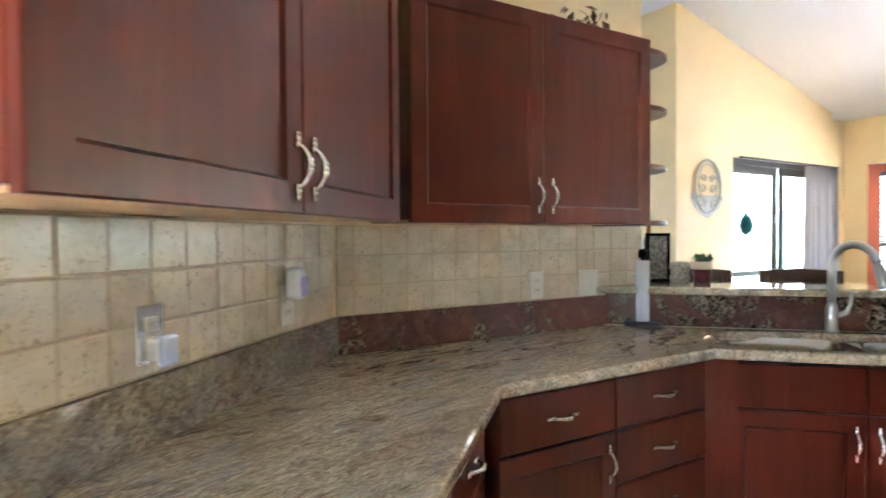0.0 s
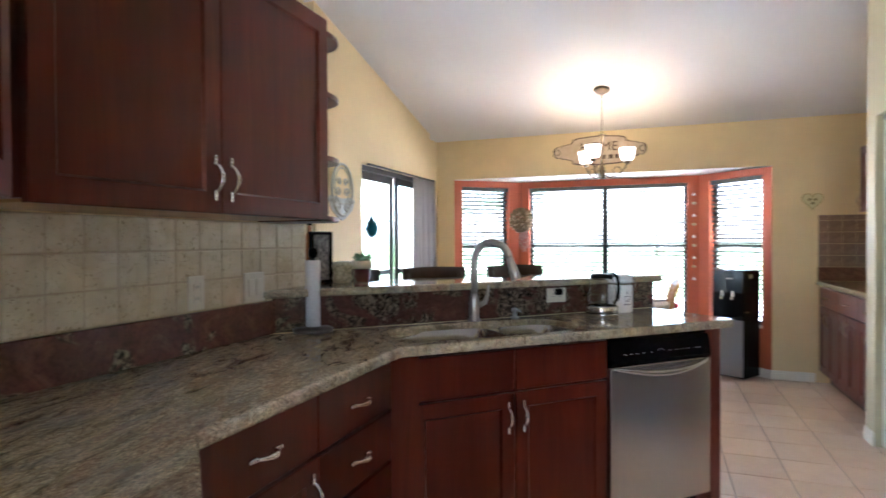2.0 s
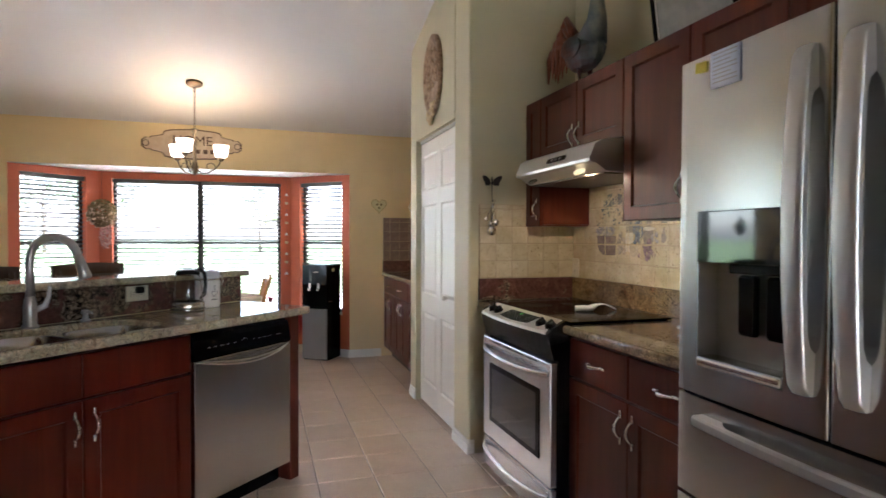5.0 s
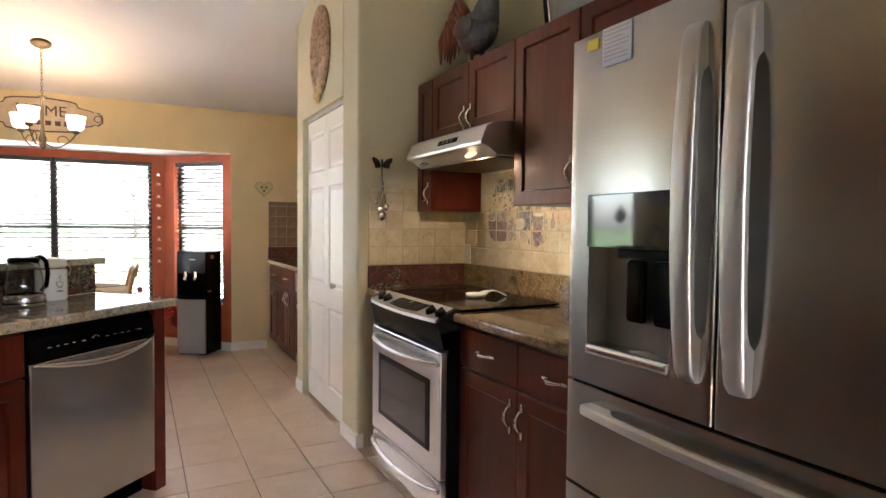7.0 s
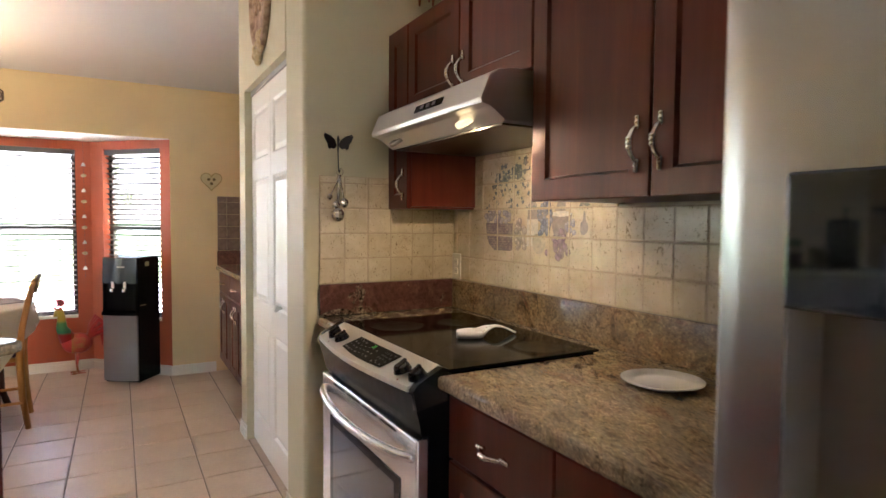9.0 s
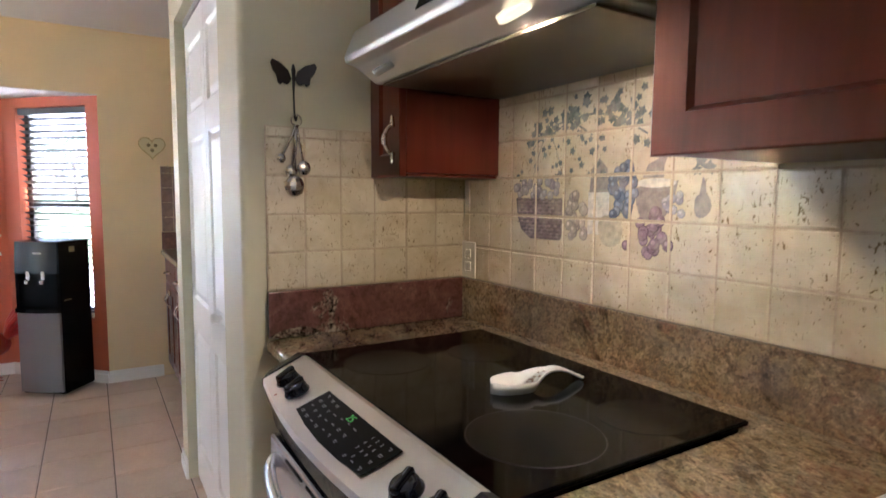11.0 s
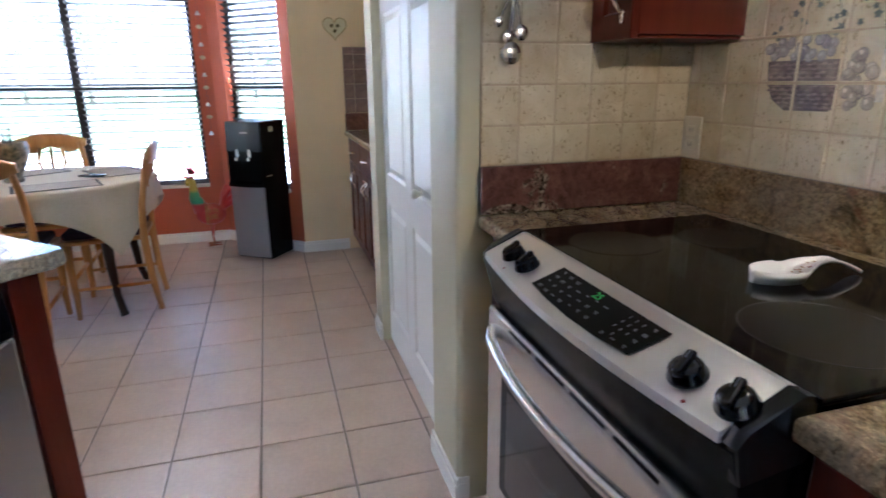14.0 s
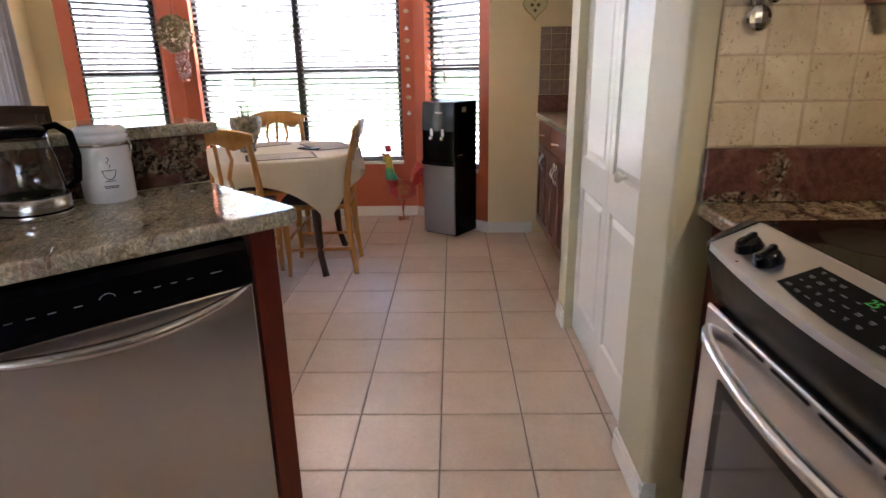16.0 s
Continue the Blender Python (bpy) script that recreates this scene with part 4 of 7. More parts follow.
for i, (x, w, dz) in enumerate(((0.09, 0.03, 0.01), (0.15, 0.018, 0), (0.185, 0.018, 0), (0.22, 0.018, 0), (0.26, 0.018, 0.0), (0.37, 0.02, 0), (0.415, 0.018, 0), (0.45, 0.018, 0), (0.485, 0.018, 0), (0.52, 0.018, 0))):
    bm = bmesh.new()
    box(bm, -w / 2, w / 2, -0.0035, -0.0015, 0, 0.0004)
    box(bm, -w / 2, w / 2 - 0.004, 0.0015, 0.0035, 0, 0.0004)
    k = part("button_mark", bm, GREY_INK, panel)
    k.matrix_basis = Matrix.Translation((x, 0, 0)) @ tilt
ring = part("dial_ring", tube(bmesh.new(), arc((0, 0, 0), 0.016, 20, 160, 12, "xy"), 0.0008, 4), GREY_INK, panel)
ring.matrix_basis = Matrix.Translation((0.315, 0, 0)) @ tilt
led = part("indicator_light", bx(-0.0022, 0.0022, -0.0022, 0.0022, 0, 0.001), glow("green_led", (0.1, 1.0, 0.15), 0.06), panel, "lit green indicator")
led.matrix_basis = Matrix.Translation((0.315, -0.0035, -0.022)) @ tilt

# ---- range ----
RX0, RX1 = -1.015, -0.237
RW = RX1 - RX0
rng = thing("range", pose(RX0, 0, 0), "stainless steel slide-in electric range with black glass top", "range")
RF = 0.682
part("body", bx(0.003, RW - 0.003, 0.105, RF - 0.02, 0.05, 0.872), BLACK, rng, "black side panels")
part("cooktop", bx(-0.006, RW + 0.006, 0.094, 0.612, 0.917, 0.926, bevel=0.003), BLACK_GLASS, rng, "black ceramic glass cooktop")
part("cooktop_support", bx(0.004, RW - 0.004, 0.108, 0.60, 0.873, 0.9165), BLACK, rng)
RING = mat("burner_print", (0.05, 0.04, 0.037), 0.2)
DISC = mat("burner_field", (0.006, 0.0055, 0.0055), 0.2, 0.0, 0.15)
for x, y, r in ((0.10, 0.235, 0.082), (0.58, 0.235, 0.085), (0.133, 0.449, 0.112), (0.62, 0.47, 0.10)):
    bm = bmesh.new()
    a = [bm.verts.new((x + r * math.cos(i * math.pi / 24), y + r * math.sin(i * math.pi / 24), 0.9263)) for i in range(48)]
    b = [bm.verts.new((x + (r - 0.003) * math.cos(i * math.pi / 24), y + (r - 0.003) * math.sin(i * math.pi / 24), 0.9264)) for i in range(48)]
    for i in range(48):
        bm.faces.new((a[i], a[(i + 1) % 48], b[(i + 1) % 48], b[i]))
    part("burner_ring", bm, RING if r > 0.105 else DISC, rng, "faint grey burner ring")
    bm = bmesh.new()
    bm.faces.new([bm.verts.new((x + (r - 0.004) * math.cos(i * math.pi / 24), y + (r - 0.004) * math.sin(i * math.pi / 24), 0.9263)) for i in range(48)])
    part("burner_field", bm, DISC, rng, "dull dark cooking zone")


def front_curve(u, base, bow):
    return base + bow * math.sin(math.pi * u)


def bowed_panel(bm, prof, bow, x0, x1, n=16):
    """A panel of one cross-section (y, z, share of the bow) that bows outwards along x."""
    rows = []
    for i in range(n + 1):
        u = i / n
        rows.append([bm.verts.new((x0 + (x1 - x0) * u, y + s * bow * math.sin(math.pi * u), z)) for y, z, s in prof])
    k = len(prof)
    for a, b in zip(rows, rows[1:]):
        for j in range(k):
            f = bm.faces.new((a[j], a[(j + 1) % k], b[(j + 1) % k], b[j]))
    bm.faces.new(rows[0]), bm.faces.new(rows[-1][::-1])
    return bm


# sloped control panel: from the glass edge down to the front lip
cprof = [(0.613, 0.926, 0), (0.625, 0.929, 0), (RF + 0.035, 0.888, 1), (RF + 0.036, 0.874, 1), (0.613, 0.874, 0)]
cpan = part("control_panel", bowed_panel(bmesh.new(), cprof, 0.03, 0.025, RW - 0.025), PANEL_STEEL, rng, "curved brushed steel control panel")
lower = [(RF - 0.02, 0.873, 0), (RF + 0.034, 0.873, 1), (RF + 0.012, 0.80, 0.7), (RF + 0.004, 0.762, 0.2), (RF - 0.02, 0.762, 0)]
part("front_apron", bowed_panel(bmesh.new(), lower, 0.03, 0.004, RW - 0.004), BLACK, rng, "black apron under the controls")
CAP = mat("slate_cap", (0.010, 0.012, 0.015), 0.2)
for x0, x1 in ((0.0, 0.0245), (RW - 0.0245, RW)):
    capp = [(0.613, 0.927, 0), (0.63, 0.932, 0), (RF + 0.018, 0.897, 0.3), (RF + 0.032, 0.880, 0.3), (RF + 0.02, 0.83, 0.3), (0.613, 0.845, 0)]
    part("end_cap", bowed_panel(bmesh.new(), capp, 0.01, x0, x1, 4), CAP, rng, "slate moulded end cap")


def on_panel(x, t):
    """A pose on the control panel: x along, t from the glass (0) to the lip (1)."""
    u = (x - 0.035) / (RW - 0.07)
    y1 = RF + 0.035 + 0.03 * math.sin(math.pi * u)
    y = 0.625 + (y1 - 0.625) * t
    z = 0.929 + (0.888 - 0.929) * t
    return pose(x, y, z + 0.0008, math.degrees(math.atan2(0.888 - 0.929, y1 - 0.625)), 0, 0)


BLUE_BLACK = mat("gloss_black_knob", (0.005, 0.006, 0.009), 0.12)
KNOB_LINE = mat("knob_line", (0.10, 0.11, 0.13), 0.4)
for x in (0.040, 0.116, 0.582, 0.660):
    k = part("knob", lathe(bmesh.new(), [(0.026, 0), (0.026, 0.003), (0.0235, 0.006), (0.0225, 0.014), (0.019, 0.0185), (0.012, 0.020), (0, 0.0205)], 28), BLUE_BLACK, rng, "glossy black round knob")
    k.matrix_basis = on_panel(x, 0.60)
    g = part("grip", bx(-0.0075, 0.0075, -0.0235, 0.0235, 0.012, 0.0255, bevel=0.005, seg=3), BLUE_BLACK, k)
    g.matrix_basis = pose(0, 0, 0, 0, 0, 25)
    part("pointer", bx(-0.0008, 0.0008, -0.021, -0.004, 0.0256, 0.0261), KNOB_LINE, g, "fine grey pointer line")
for x in (0.085, 0.625):
    dot = part("burner_light", lathe(bmesh.new(), [(0.003, 0), (0.003, 0.0008), (0, 0.001)], 10), mat("red_lens", (0.25, 0.02, 0.02), 0.3), cpan, "small red indicator lens")
    dot.matrix_basis = on_panel(x, 0.93)
kp = part("keypad", prism(bmesh.new(), [(-0.156, -0.037), (0.156, -0.037), (0.153, 0.034), (0.08, 0.042), (0.0, 0.045), (-0.08, 0.042), (-0.153, 0.034)][::-1], 0, 0.0012), mat("keypad_black", (0.006, 0.006, 0.0065), 0.5, 0.0, 0.08), cpan, "dark grey touch keypad")
kp.matrix_basis = on_panel(0.352, 0.50)
KEY = mat("key_print", (0.26, 0.26, 0.28), 0.5)
random.seed(4)
for i in range(11):
    for j in range(4):
        if (3 <= i <= 7 and j == 0) or i == 3 or (i in (1, 2) and j < 3):
            continue
        bm = bmesh.new()
        w = random.choice((0.008, 0.010, 0.013))
        box(bm, -w / 2, w / 2, -0.0028, -0.0006, 0, 0.0003)
        if random.random() < 0.7:
            box(bm, -w / 2, w / 2 - random.choice((0, 0.003)), 0.0010, 0.0028, 0, 0.0003)
        k = part("key_mark", bm, KEY, kp)
        k.matrix_basis = pose(-0.135 + i * 0.0268, -0.026 + j * 0.0178 + 0.003 * math.sin(i), 0.0013)
txt = text_mesh("25", 0.022, glow("green_digits", (0.12, 0.9, 0.15), 0.0018), "clock_digits", kp, pose(0.012, -0.022, 0.0014, 0, 0, 180), "green lit clock digits")
for k, ch_ in enumerate("1234567890"):
    text_mesh(ch_, 0.0095, KEY, "key_digit", kp, pose(-0.080 - 0.0165 * (k % 3 if k < 9 else 1), -0.022 + 0.0145 * (k // 3), 0.0014, 0, 0, 180), "pale printed digit")
# oven door
part("oven_door", bx(0.006, RW - 0.006, RF - 0.019, RF + 0.018, 0.215, 0.752, bevel=0.006), STEEL, rng, "brushed steel oven door")
part("oven_window", bx(0.10, RW - 0.10, RF + 0.0185, RF + 0.0205, 0.31, 0.62, bevel=0.0006, seg=1), BLACK_GLASS, rng, "dark glass oven window")
part("window_print", bx(0.135, RW - 0.135, RF + 0.0207, RF + 0.0212, 0.335, 0.595), mat("smoked_glass", (0.035, 0.03, 0.028), 0.08), rng, "smoked inner window")
for z, n, lab in ((0.70, "oven_handle", "bowed steel oven handle"), (0.165, "drawer_handle", "bowed steel drawer handle")):
    pts = [(0.03, RF + 0.012, z)] + [(0.035 + (RW - 0.07) * i / 16, RF + 0.02 + 0.048 * math.sin(math.pi * i / 16) ** 0.55, z - 0.012 * math.sin(math.pi * i / 16)) for i in range(17)] + [(RW - 0.03, RF + 0.012, z)]
    part(n, tube(bmesh.new(), pts, 0.0135, 10), STEEL, rng, lab)
part("oven_drawer", bx(0.006, RW - 0.006, RF - 0.019, RF + 0.012, 0.045, 0.205, bevel=0.006), STEEL, rng, "brushed steel warming drawer")
for i in range(4):
    part("vent_slot", bx(0.13 + i * 0.135, 0.13 + i * 0.135 + 0.11, RF + 0.0185, RF + 0.0195, 0.735, 0.741), BLACK, rng)
for x in (0.02, RW - 0.05):
    for y in (0.14, 0.58):
        part("foot", bx(x, x + 0.03, y, y + 0.03, 0.0, 0.05), BLACK, rng)

# spoon rest
rest = thing("spoon_rest", pose(-0.70, 0.315, 0.927, 0, 0, 264) @ Matrix.Diagonal((1, 0.9, 0.78, 1)), "white ceramic spoon rest with floral print on the cooktop", "spoon rest")
bm = bmesh.new()
rows = []
for i in range(29):
    u = i / 28
    x = -0.080 + 0.215 * u
    if x < -0.02:
        w = 0.041 * math.sqrt(max(0.02, 1 - ((x + 0.02) / 0.0605) ** 2))
    else:
        k = min(1.0, (x + 0.02) / 0.075)
        w = 0.041 + (0.014 - 0.041) * (3 * k * k - 2 * k ** 3)
        w *= 1.0 + 0.25 * max(0.0, (x - 0.09) / 0.045)
        w *= 0.5 if i == 28 else 0.85 if i == 27 else 1
    k = min(1.0, max(0.0, x / 0.14))
    lift = 0.036 * math.sin(math.pi * k ** 0.85) ** 1.2
    rim = 0.030 - 0.022 * min(1.0, max(0.0, (x + 0.01) / 0.06))
    dip = 0.004 if 0 < i < 28 else rim * 0.8
    rows.append([bm.verts.new((x, q * w, z + lift)) for q, z in ((-1.04, rim), (-0.97, rim), (-0.78, dip + 0.003), (0, dip), (0.78, dip + 0.003), (0.97, rim), (1.04, rim), (0.8, 0.0005), (0, 0.0), (-0.8, 0.0005))])
for a, b in zip(rows, rows[1:]):
    for j in range(10):
        f = bm.faces.new((a[j], a[(j + 1) % 10], b[(j + 1) % 10], b[j]))
        f.smooth = True
bm.faces.new(rows[0]), bm.faces.new(rows[-1][::-1])
part("dish", bm, WHITE_PL, rest)
bm = bmesh.new()
random.seed(3)
for i in range(34):
    x, y = random.choice(((random.uniform(-0.055, -0.03), random.uniform(-0.018, 0.012)), (random.uniform(-0.005, 0.05), random.uniform(-0.010, 0.010))))
    r = random.uniform(0.002, 0.0042)
    k = min(1.0, max(0.0, x / 0.14))
    lathe(bm, [(r, 0.0), (r, 0.0008), (0, 0.001)], 6, pose(x, y, 0.0048 + 0.036 * math.sin(math.pi * k ** 0.85) ** 1.2 + (0.0005 if x > 0 else 0)))
tagged(part("floral_print", bm, speckled("floral_ink", (0.25, 0.08, 0.10), (0.35, 0.30, 0.12), 150), rest, "small brown and pink flower print"), kind="stuff")

# ---- hood ----
hood = thing("range_hood", pose(-0.965, 0, 0), "stainless steel under-cabinet range hood with lit lamp", "range hood")
HW = 0.773
hp = [(0.004, 1.733), (0.37, 1.733), (0.43, 1.724), (0.462, 1.706), (0.49, 1.64), (0.486, 1.626), (0.455, 1.622), (0.405, 1.585), (0.10, 1.592), (0.004, 1.60)]
bm = bmesh.new()
lo = [bm.verts.new((0.002, y, z)) for y, z in hp]
hi = [bm.verts.new((HW - 0.002, y, z)) for y, z in hp]
bm.faces.new(lo), bm.faces.new(hi[::-1])
for i in range(len(hp)):
    bm.faces.new((lo[i], lo[(i + 1) % len(hp)], hi[(i + 1) % len(hp)], hi[i]))
bmesh.ops.bevel(bm, geom=bm.edges[:], offset=0.003, segments=2, profile=0.5, affect="EDGES")
part("canopy", bm, PANEL_STEEL, hood, "brushed steel canopy")
sw = part("switch_panel", bx(-0.095, 0.095, -0.013, 0.013, 0, 0.002, bevel=0.0015, seg=1), BLACK, hood, "dark oval switch panel")
sw.matrix_basis = pose(HW / 2 - 0.06, 0.4765, 1.6735, -67, 0, 0)
for x in (-0.04, 0.0, 0.04):
    part("switch", bx(x - 0.011, x + 0.011, -0.007, 0.007, 0.002, 0.005, bevel=0.0015, seg=1), mat("switch_grey", (0.2, 0.2, 0.2), 0.4) if x < -0.03 else bpy.data.materials["switch_grey"], sw)
filt = speckled("grease_filter", (0.10, 0.085, 0.06), (0.22, 0.18, 0.11), 500, 0.35)
bsdf(filt).inputs["Metallic"].default_value = 0.8
part("filter", bx(0.03, HW - 0.03, 0.03, 0.398, 1.578, 1.5835), filt, hood, "dull grease filter")
part("lamp_lens", lathe(bmesh.new(), [(0.0, -0.004), (0.03, -0.003), (0.034, 0.0), (0.034, 0.012)], 20, pose(0.17, 0.43, 1.600, -36)), glow("hood_lamp", (1.0, 0.80, 0.42), 0.06), hood, "glowing lamp lens")
part("lamp_lens", lathe(bmesh.new(), [(0.0, -0.004), (0.03, -0.003), (0.034, 0.0), (0.034, 0.012)], 20, pose(HW - 0.12, 0.43, 1.600, -36)), mat("lamp_off", (0.5, 0.48, 0.42), 0.2), hood, "unlit lamp lens")
lamp = new("hood_light", bpy.data.lights.new("hood_light", "SPOT"))
lamp.data.energy, lamp.data.color, lamp.data.spot_size, lamp.data.spot_blend, lamp.data.shadow_soft_size = HOOD, (1.0, 0.80, 0.52), radians(172), 0.5, 0.02
lamp.matrix_world = look((-0.965 + 0.17, 0.435, 1.588), (-0.75, 0.22, 0.9))

# ---- fridge ----
FX1, FX0, FF = -1.872, -2.778, 0.775
fr = thing("refrigerator", pose(FX0, 0, 0), "stainless steel french-door refrigerator with ice dispenser", "refrigerator")
FWD = FX1 - FX0
part("case", bx(0.004, FWD - 0.004, 0.03, FF - 0.075, 0.02, 1.735, bevel=0.004), mat("grey_case", (0.22, 0.22, 0.225), 0.5), fr, "grey painted case")


def bow(x):
    return 0.012 * math.sin(math.pi * (x / FWD))


def door_panel(x0, x1, z0, z1, cut=None, n=14):
    """A door with a gently curved face; cut: an opening (x0, x1, z0, z1) through its front."""
    bm = bmesh.new()
    edge = {0.0: 0.005, 0.0015: 0.0022, 0.004: 0.0006, 0.007: 0.0}
    xs = sorted({x0 + (x1 - x0) * i / n for i in range(1, n)} | {x0 + d for d in edge} | {x1 - d for d in edge} | (set(cut[:2]) if cut else set()))
    zs = sorted({z0, z1} | (set(cut[2:]) if cut else set()))

    def drop(x):
        return max(edge.get(round(x - x0, 4), 0.0), edge.get(round(x1 - x, 4), 0.0))

    grid = {(i, k): bm.verts.new((x, FF - 0.006 + bow(x) - drop(x), z)) for i, x in enumerate(xs) for k, z in enumerate(zs)}
    back = {(i, k): bm.verts.new((x, FF - 0.072, z)) for i, x in enumerate(xs) for k, z in enumerate(zs)}
    for i in range(len(xs) - 1):
        for k in range(len(zs) - 1):
            inside = cut and xs[i] >= cut[0] - 1e-6 and xs[i + 1] <= cut[1] + 1e-6 and zs[k] >= cut[2] - 1e-6 and zs[k + 1] <= cut[3] + 1e-6
            if not inside:
                bm.faces.new((grid[i, k], grid[i + 1, k], grid[i + 1, k + 1], grid[i, k + 1])).smooth = True
            bm.faces.new((back[i, k], back[i, k + 1], back[i + 1, k + 1], back[i + 1, k]))
    for k, flip in ((0, 0), (len(zs) - 1, 1)):
        for i in range(len(xs) - 1):
            bm.faces.new((grid[i, k], back[i, k], back[i + 1, k], grid[i + 1, k]))
    for i in (0, len(xs) - 1):
        for k in range(len(zs) - 1):
            bm.faces.new((grid[i, k], grid[i, k + 1], back[i, k + 1], back[i, k]))
    for e in bm.edges:
        e.smooth = len(e.link_faces) == 2 and all(f.smooth for f in e.link_faces)
    return bm


half = FWD / 2
DX0, DX1, DZ0, DZ1 = FWD - 0.346, FWD - 0.082, 0.95, 1.354
ld = part("door", door_panel(half + 0.003, FWD - 0.002, 0.875, 1.755, (DX0, DX1, DZ0, DZ1)), STEEL_V, fr, "brushed steel door with a water and ice recess")
rd = part("door", door_panel(0.002, half - 0.003, 0.875, 1.755), STEEL_V, fr, "brushed steel door")
fd = part("freezer_drawer", door_panel(0.002, FWD - 0.002, 0.600, 0.866), STEEL_V, fr, "brushed steel freezer drawer")
part("freezer_drawer", door_panel(0.002, FWD - 0.002, 0.07, 0.590), STEEL_V, fr, "brushed steel lower freezer drawer")
# black strips added in the gaps in place of their shade
part("door_gap_shade", bx(half - 0.0028, half + 0.0028, FF - 0.072, FF - 0.016, 0.876, 1.753), BLACK, fr, "black strip standing for the shade between the doors")
part("drawer_gap_shade", bx(0.012, FWD - 0.012, FF - 0.072, FF - 0.02, 0.8665, 0.8745), BLACK, fr, "black strip standing for the shade above the drawer")
part("base_grille", bx(0.01, FWD - 0.01, 0.05, FF - 0.09, 0.0, 0.065), BLACK, fr)
yb = FF + 0.004
RD = 0.055
DARKCAV = mat("dispenser_grey", (0.33, 0.31, 0.28), 0.3, 0.7)
part("recess_back", bx(DX0, DX1, FF - RD - 0.012, FF - RD - 0.010, DZ0, 1.222), DARKCAV, ld, "grey dispenser recess")
for x in (DX0, DX1 - 0.002):
    part("recess_side", bx(x, x + 0.002, FF - RD - 0.0095, FF + 0.001, DZ0, 1.222), DARKCAV, ld)
part("dispenser_display", bx(DX0 - 0.001, DX1 + 0.001, FF - 0.03, FF + 0.006, 1.222, DZ1, bevel=0.003), mat("display_glass", (0.008, 0.009, 0.01), 0.05, 0.0, 0.9), ld, "glossy black dispenser display")
part("drip_tray", bx(DX0 + 0.002, DX1 - 0.002, FF - RD, FF + 0.012, DZ0 + 0.001, DZ0 + 0.030, bevel=0.010, seg=3), STEEL, ld, "steel drip tray")
for x in (DX0 + 0.055, DX0 + 0.138):
    pd = part("paddle", bx(x - 0.026, x + 0.026, FF - 0.050, FF - 0.030, 1.045, 1.195, bevel=0.008, seg=3), BLACK, ld, "black dispenser paddle")
    part("paddle_edge", bx(x - 0.022, x + 0.022, FF - 0.0298, FF - 0.0285, 1.055, 1.188, bevel=0.0005, seg=1), BLUE_BLACK, pd)
part("spout_block", bx(DX0 + 0.01, DX1 - 0.08, FF - 0.05, FF - 0.02, 1.197, 1.2215, bevel=0.004), BLACK, ld)


def strap_handle(x, z0, z1, n=36):
    """A wide bowed strap whose ends turn back into the door as solid feet."""
    bm = bmesh.new()
    rows = []
    for i in range(n + 1):
        u = i / n
        z = z1 + (z0 - z1) * u
        e = min(u, 1 - u)
        out = FF + 0.030 + 0.024 * math.sin(math.pi * u) ** 0.8 - (0.010 if i in (0, n) else 0)
        k = min(1.0, max(0.0, (e - 0.115) / 0.03))
        inner = FF - 0.004 + k * (out - 0.017 - (FF - 0.004))
        w = 0.0205 + 0.0055 * math.sin(math.pi * u) ** 0.6
        rows.append([bm.verts.new((x + a * w, y, z)) for a, y in ((-1, inner), (-1, out - 0.006), (-0.86, out - 0.0015), (-0.4, out), (0.4, out), (0.86, out - 0.0015), (1, out - 0.006), (1, inner))])
    for a, b in zip(rows, rows[1:]):
        for k in range(8):
            f = bm.faces.new((a[k], a[(k + 1) % 8], b[(k + 1) % 8], b[k]))
            f.smooth = k in (1, 2, 3, 4, 5)
    bm.faces.new(rows[0]), bm.faces.new(rows[-1][::-1])
    return bm


for x, leaf in ((half + 0.054, ld), (half - 0.060, rd)):
    part("handle", strap_handle(x, 0.957, 1.684), HANDLE_STEEL, leaf, "wide bowed steel strap handle")
bm = bmesh.new()
rows = []
for i in range(33):
    u = i / 32
    x = 0.10 + (FWD - 0.20) * u
    out = FF + 0.034 + 0.022 * math.sin(math.pi * u) ** 0.8
    k = min(1.0, max(0.0, (min(u, 1 - u) - 0.10) / 0.04))
    inner = FF - 0.004 + k * (out - 0.016 - (FF - 0.004))
    rows.append([bm.verts.new((x, y, 0.814 + z)) for y, z in ((inner, -0.013), (out - 0.005, -0.013), (out, -0.008), (out, 0.008), (out - 0.005, 0.013), (inner, 0.013))])
for a, b in zip(rows, rows[1:]):
    for k in range(6):
        bm.faces.new((a[k], a[(k + 1) % 6], b[(k + 1) % 6], b[k]))
bm.faces.new(rows[0]), bm.faces.new(rows[-1][::-1])
part("handle", bm, HANDLE_STEEL, fd, "wide steel drawer handle")
part("hinge_cover", bx(FWD - 0.10, FWD - 0.02, FF - 0.17, FF - 0.074, 1.736, 1.754, bevel=0.004), mat("hinge_grey", (0.2, 0.2, 0.2), 0.5), fr)
note = thing("paper_note", pose(FX1 - 0.170, FF + 0.0050, 1.707, 90, 0, 180), "white printed paper note taped to the fridge door", "note")
part("sheet", bx(-0.047, 0.047, -0.046, 0.046, 0, 0.0006), mat("paper", (0.62, 0.68, 0.78), 0.7), note)
for i in range(8):
    part("text_line", bx(-0.04, 0.038 - 0.02 * (i % 3 == 2), 0.036 - i * 0.010, 0.039 - i * 0.010, 0.0007, 0.0010), GREY_INK, note, "line of small grey print")
mag = thing("sticker", pose(FX1 - 0.085, FF + 0.0012, 1.728, 90, 0, 180), "small yellow sticker on the fridge door", "sticker")
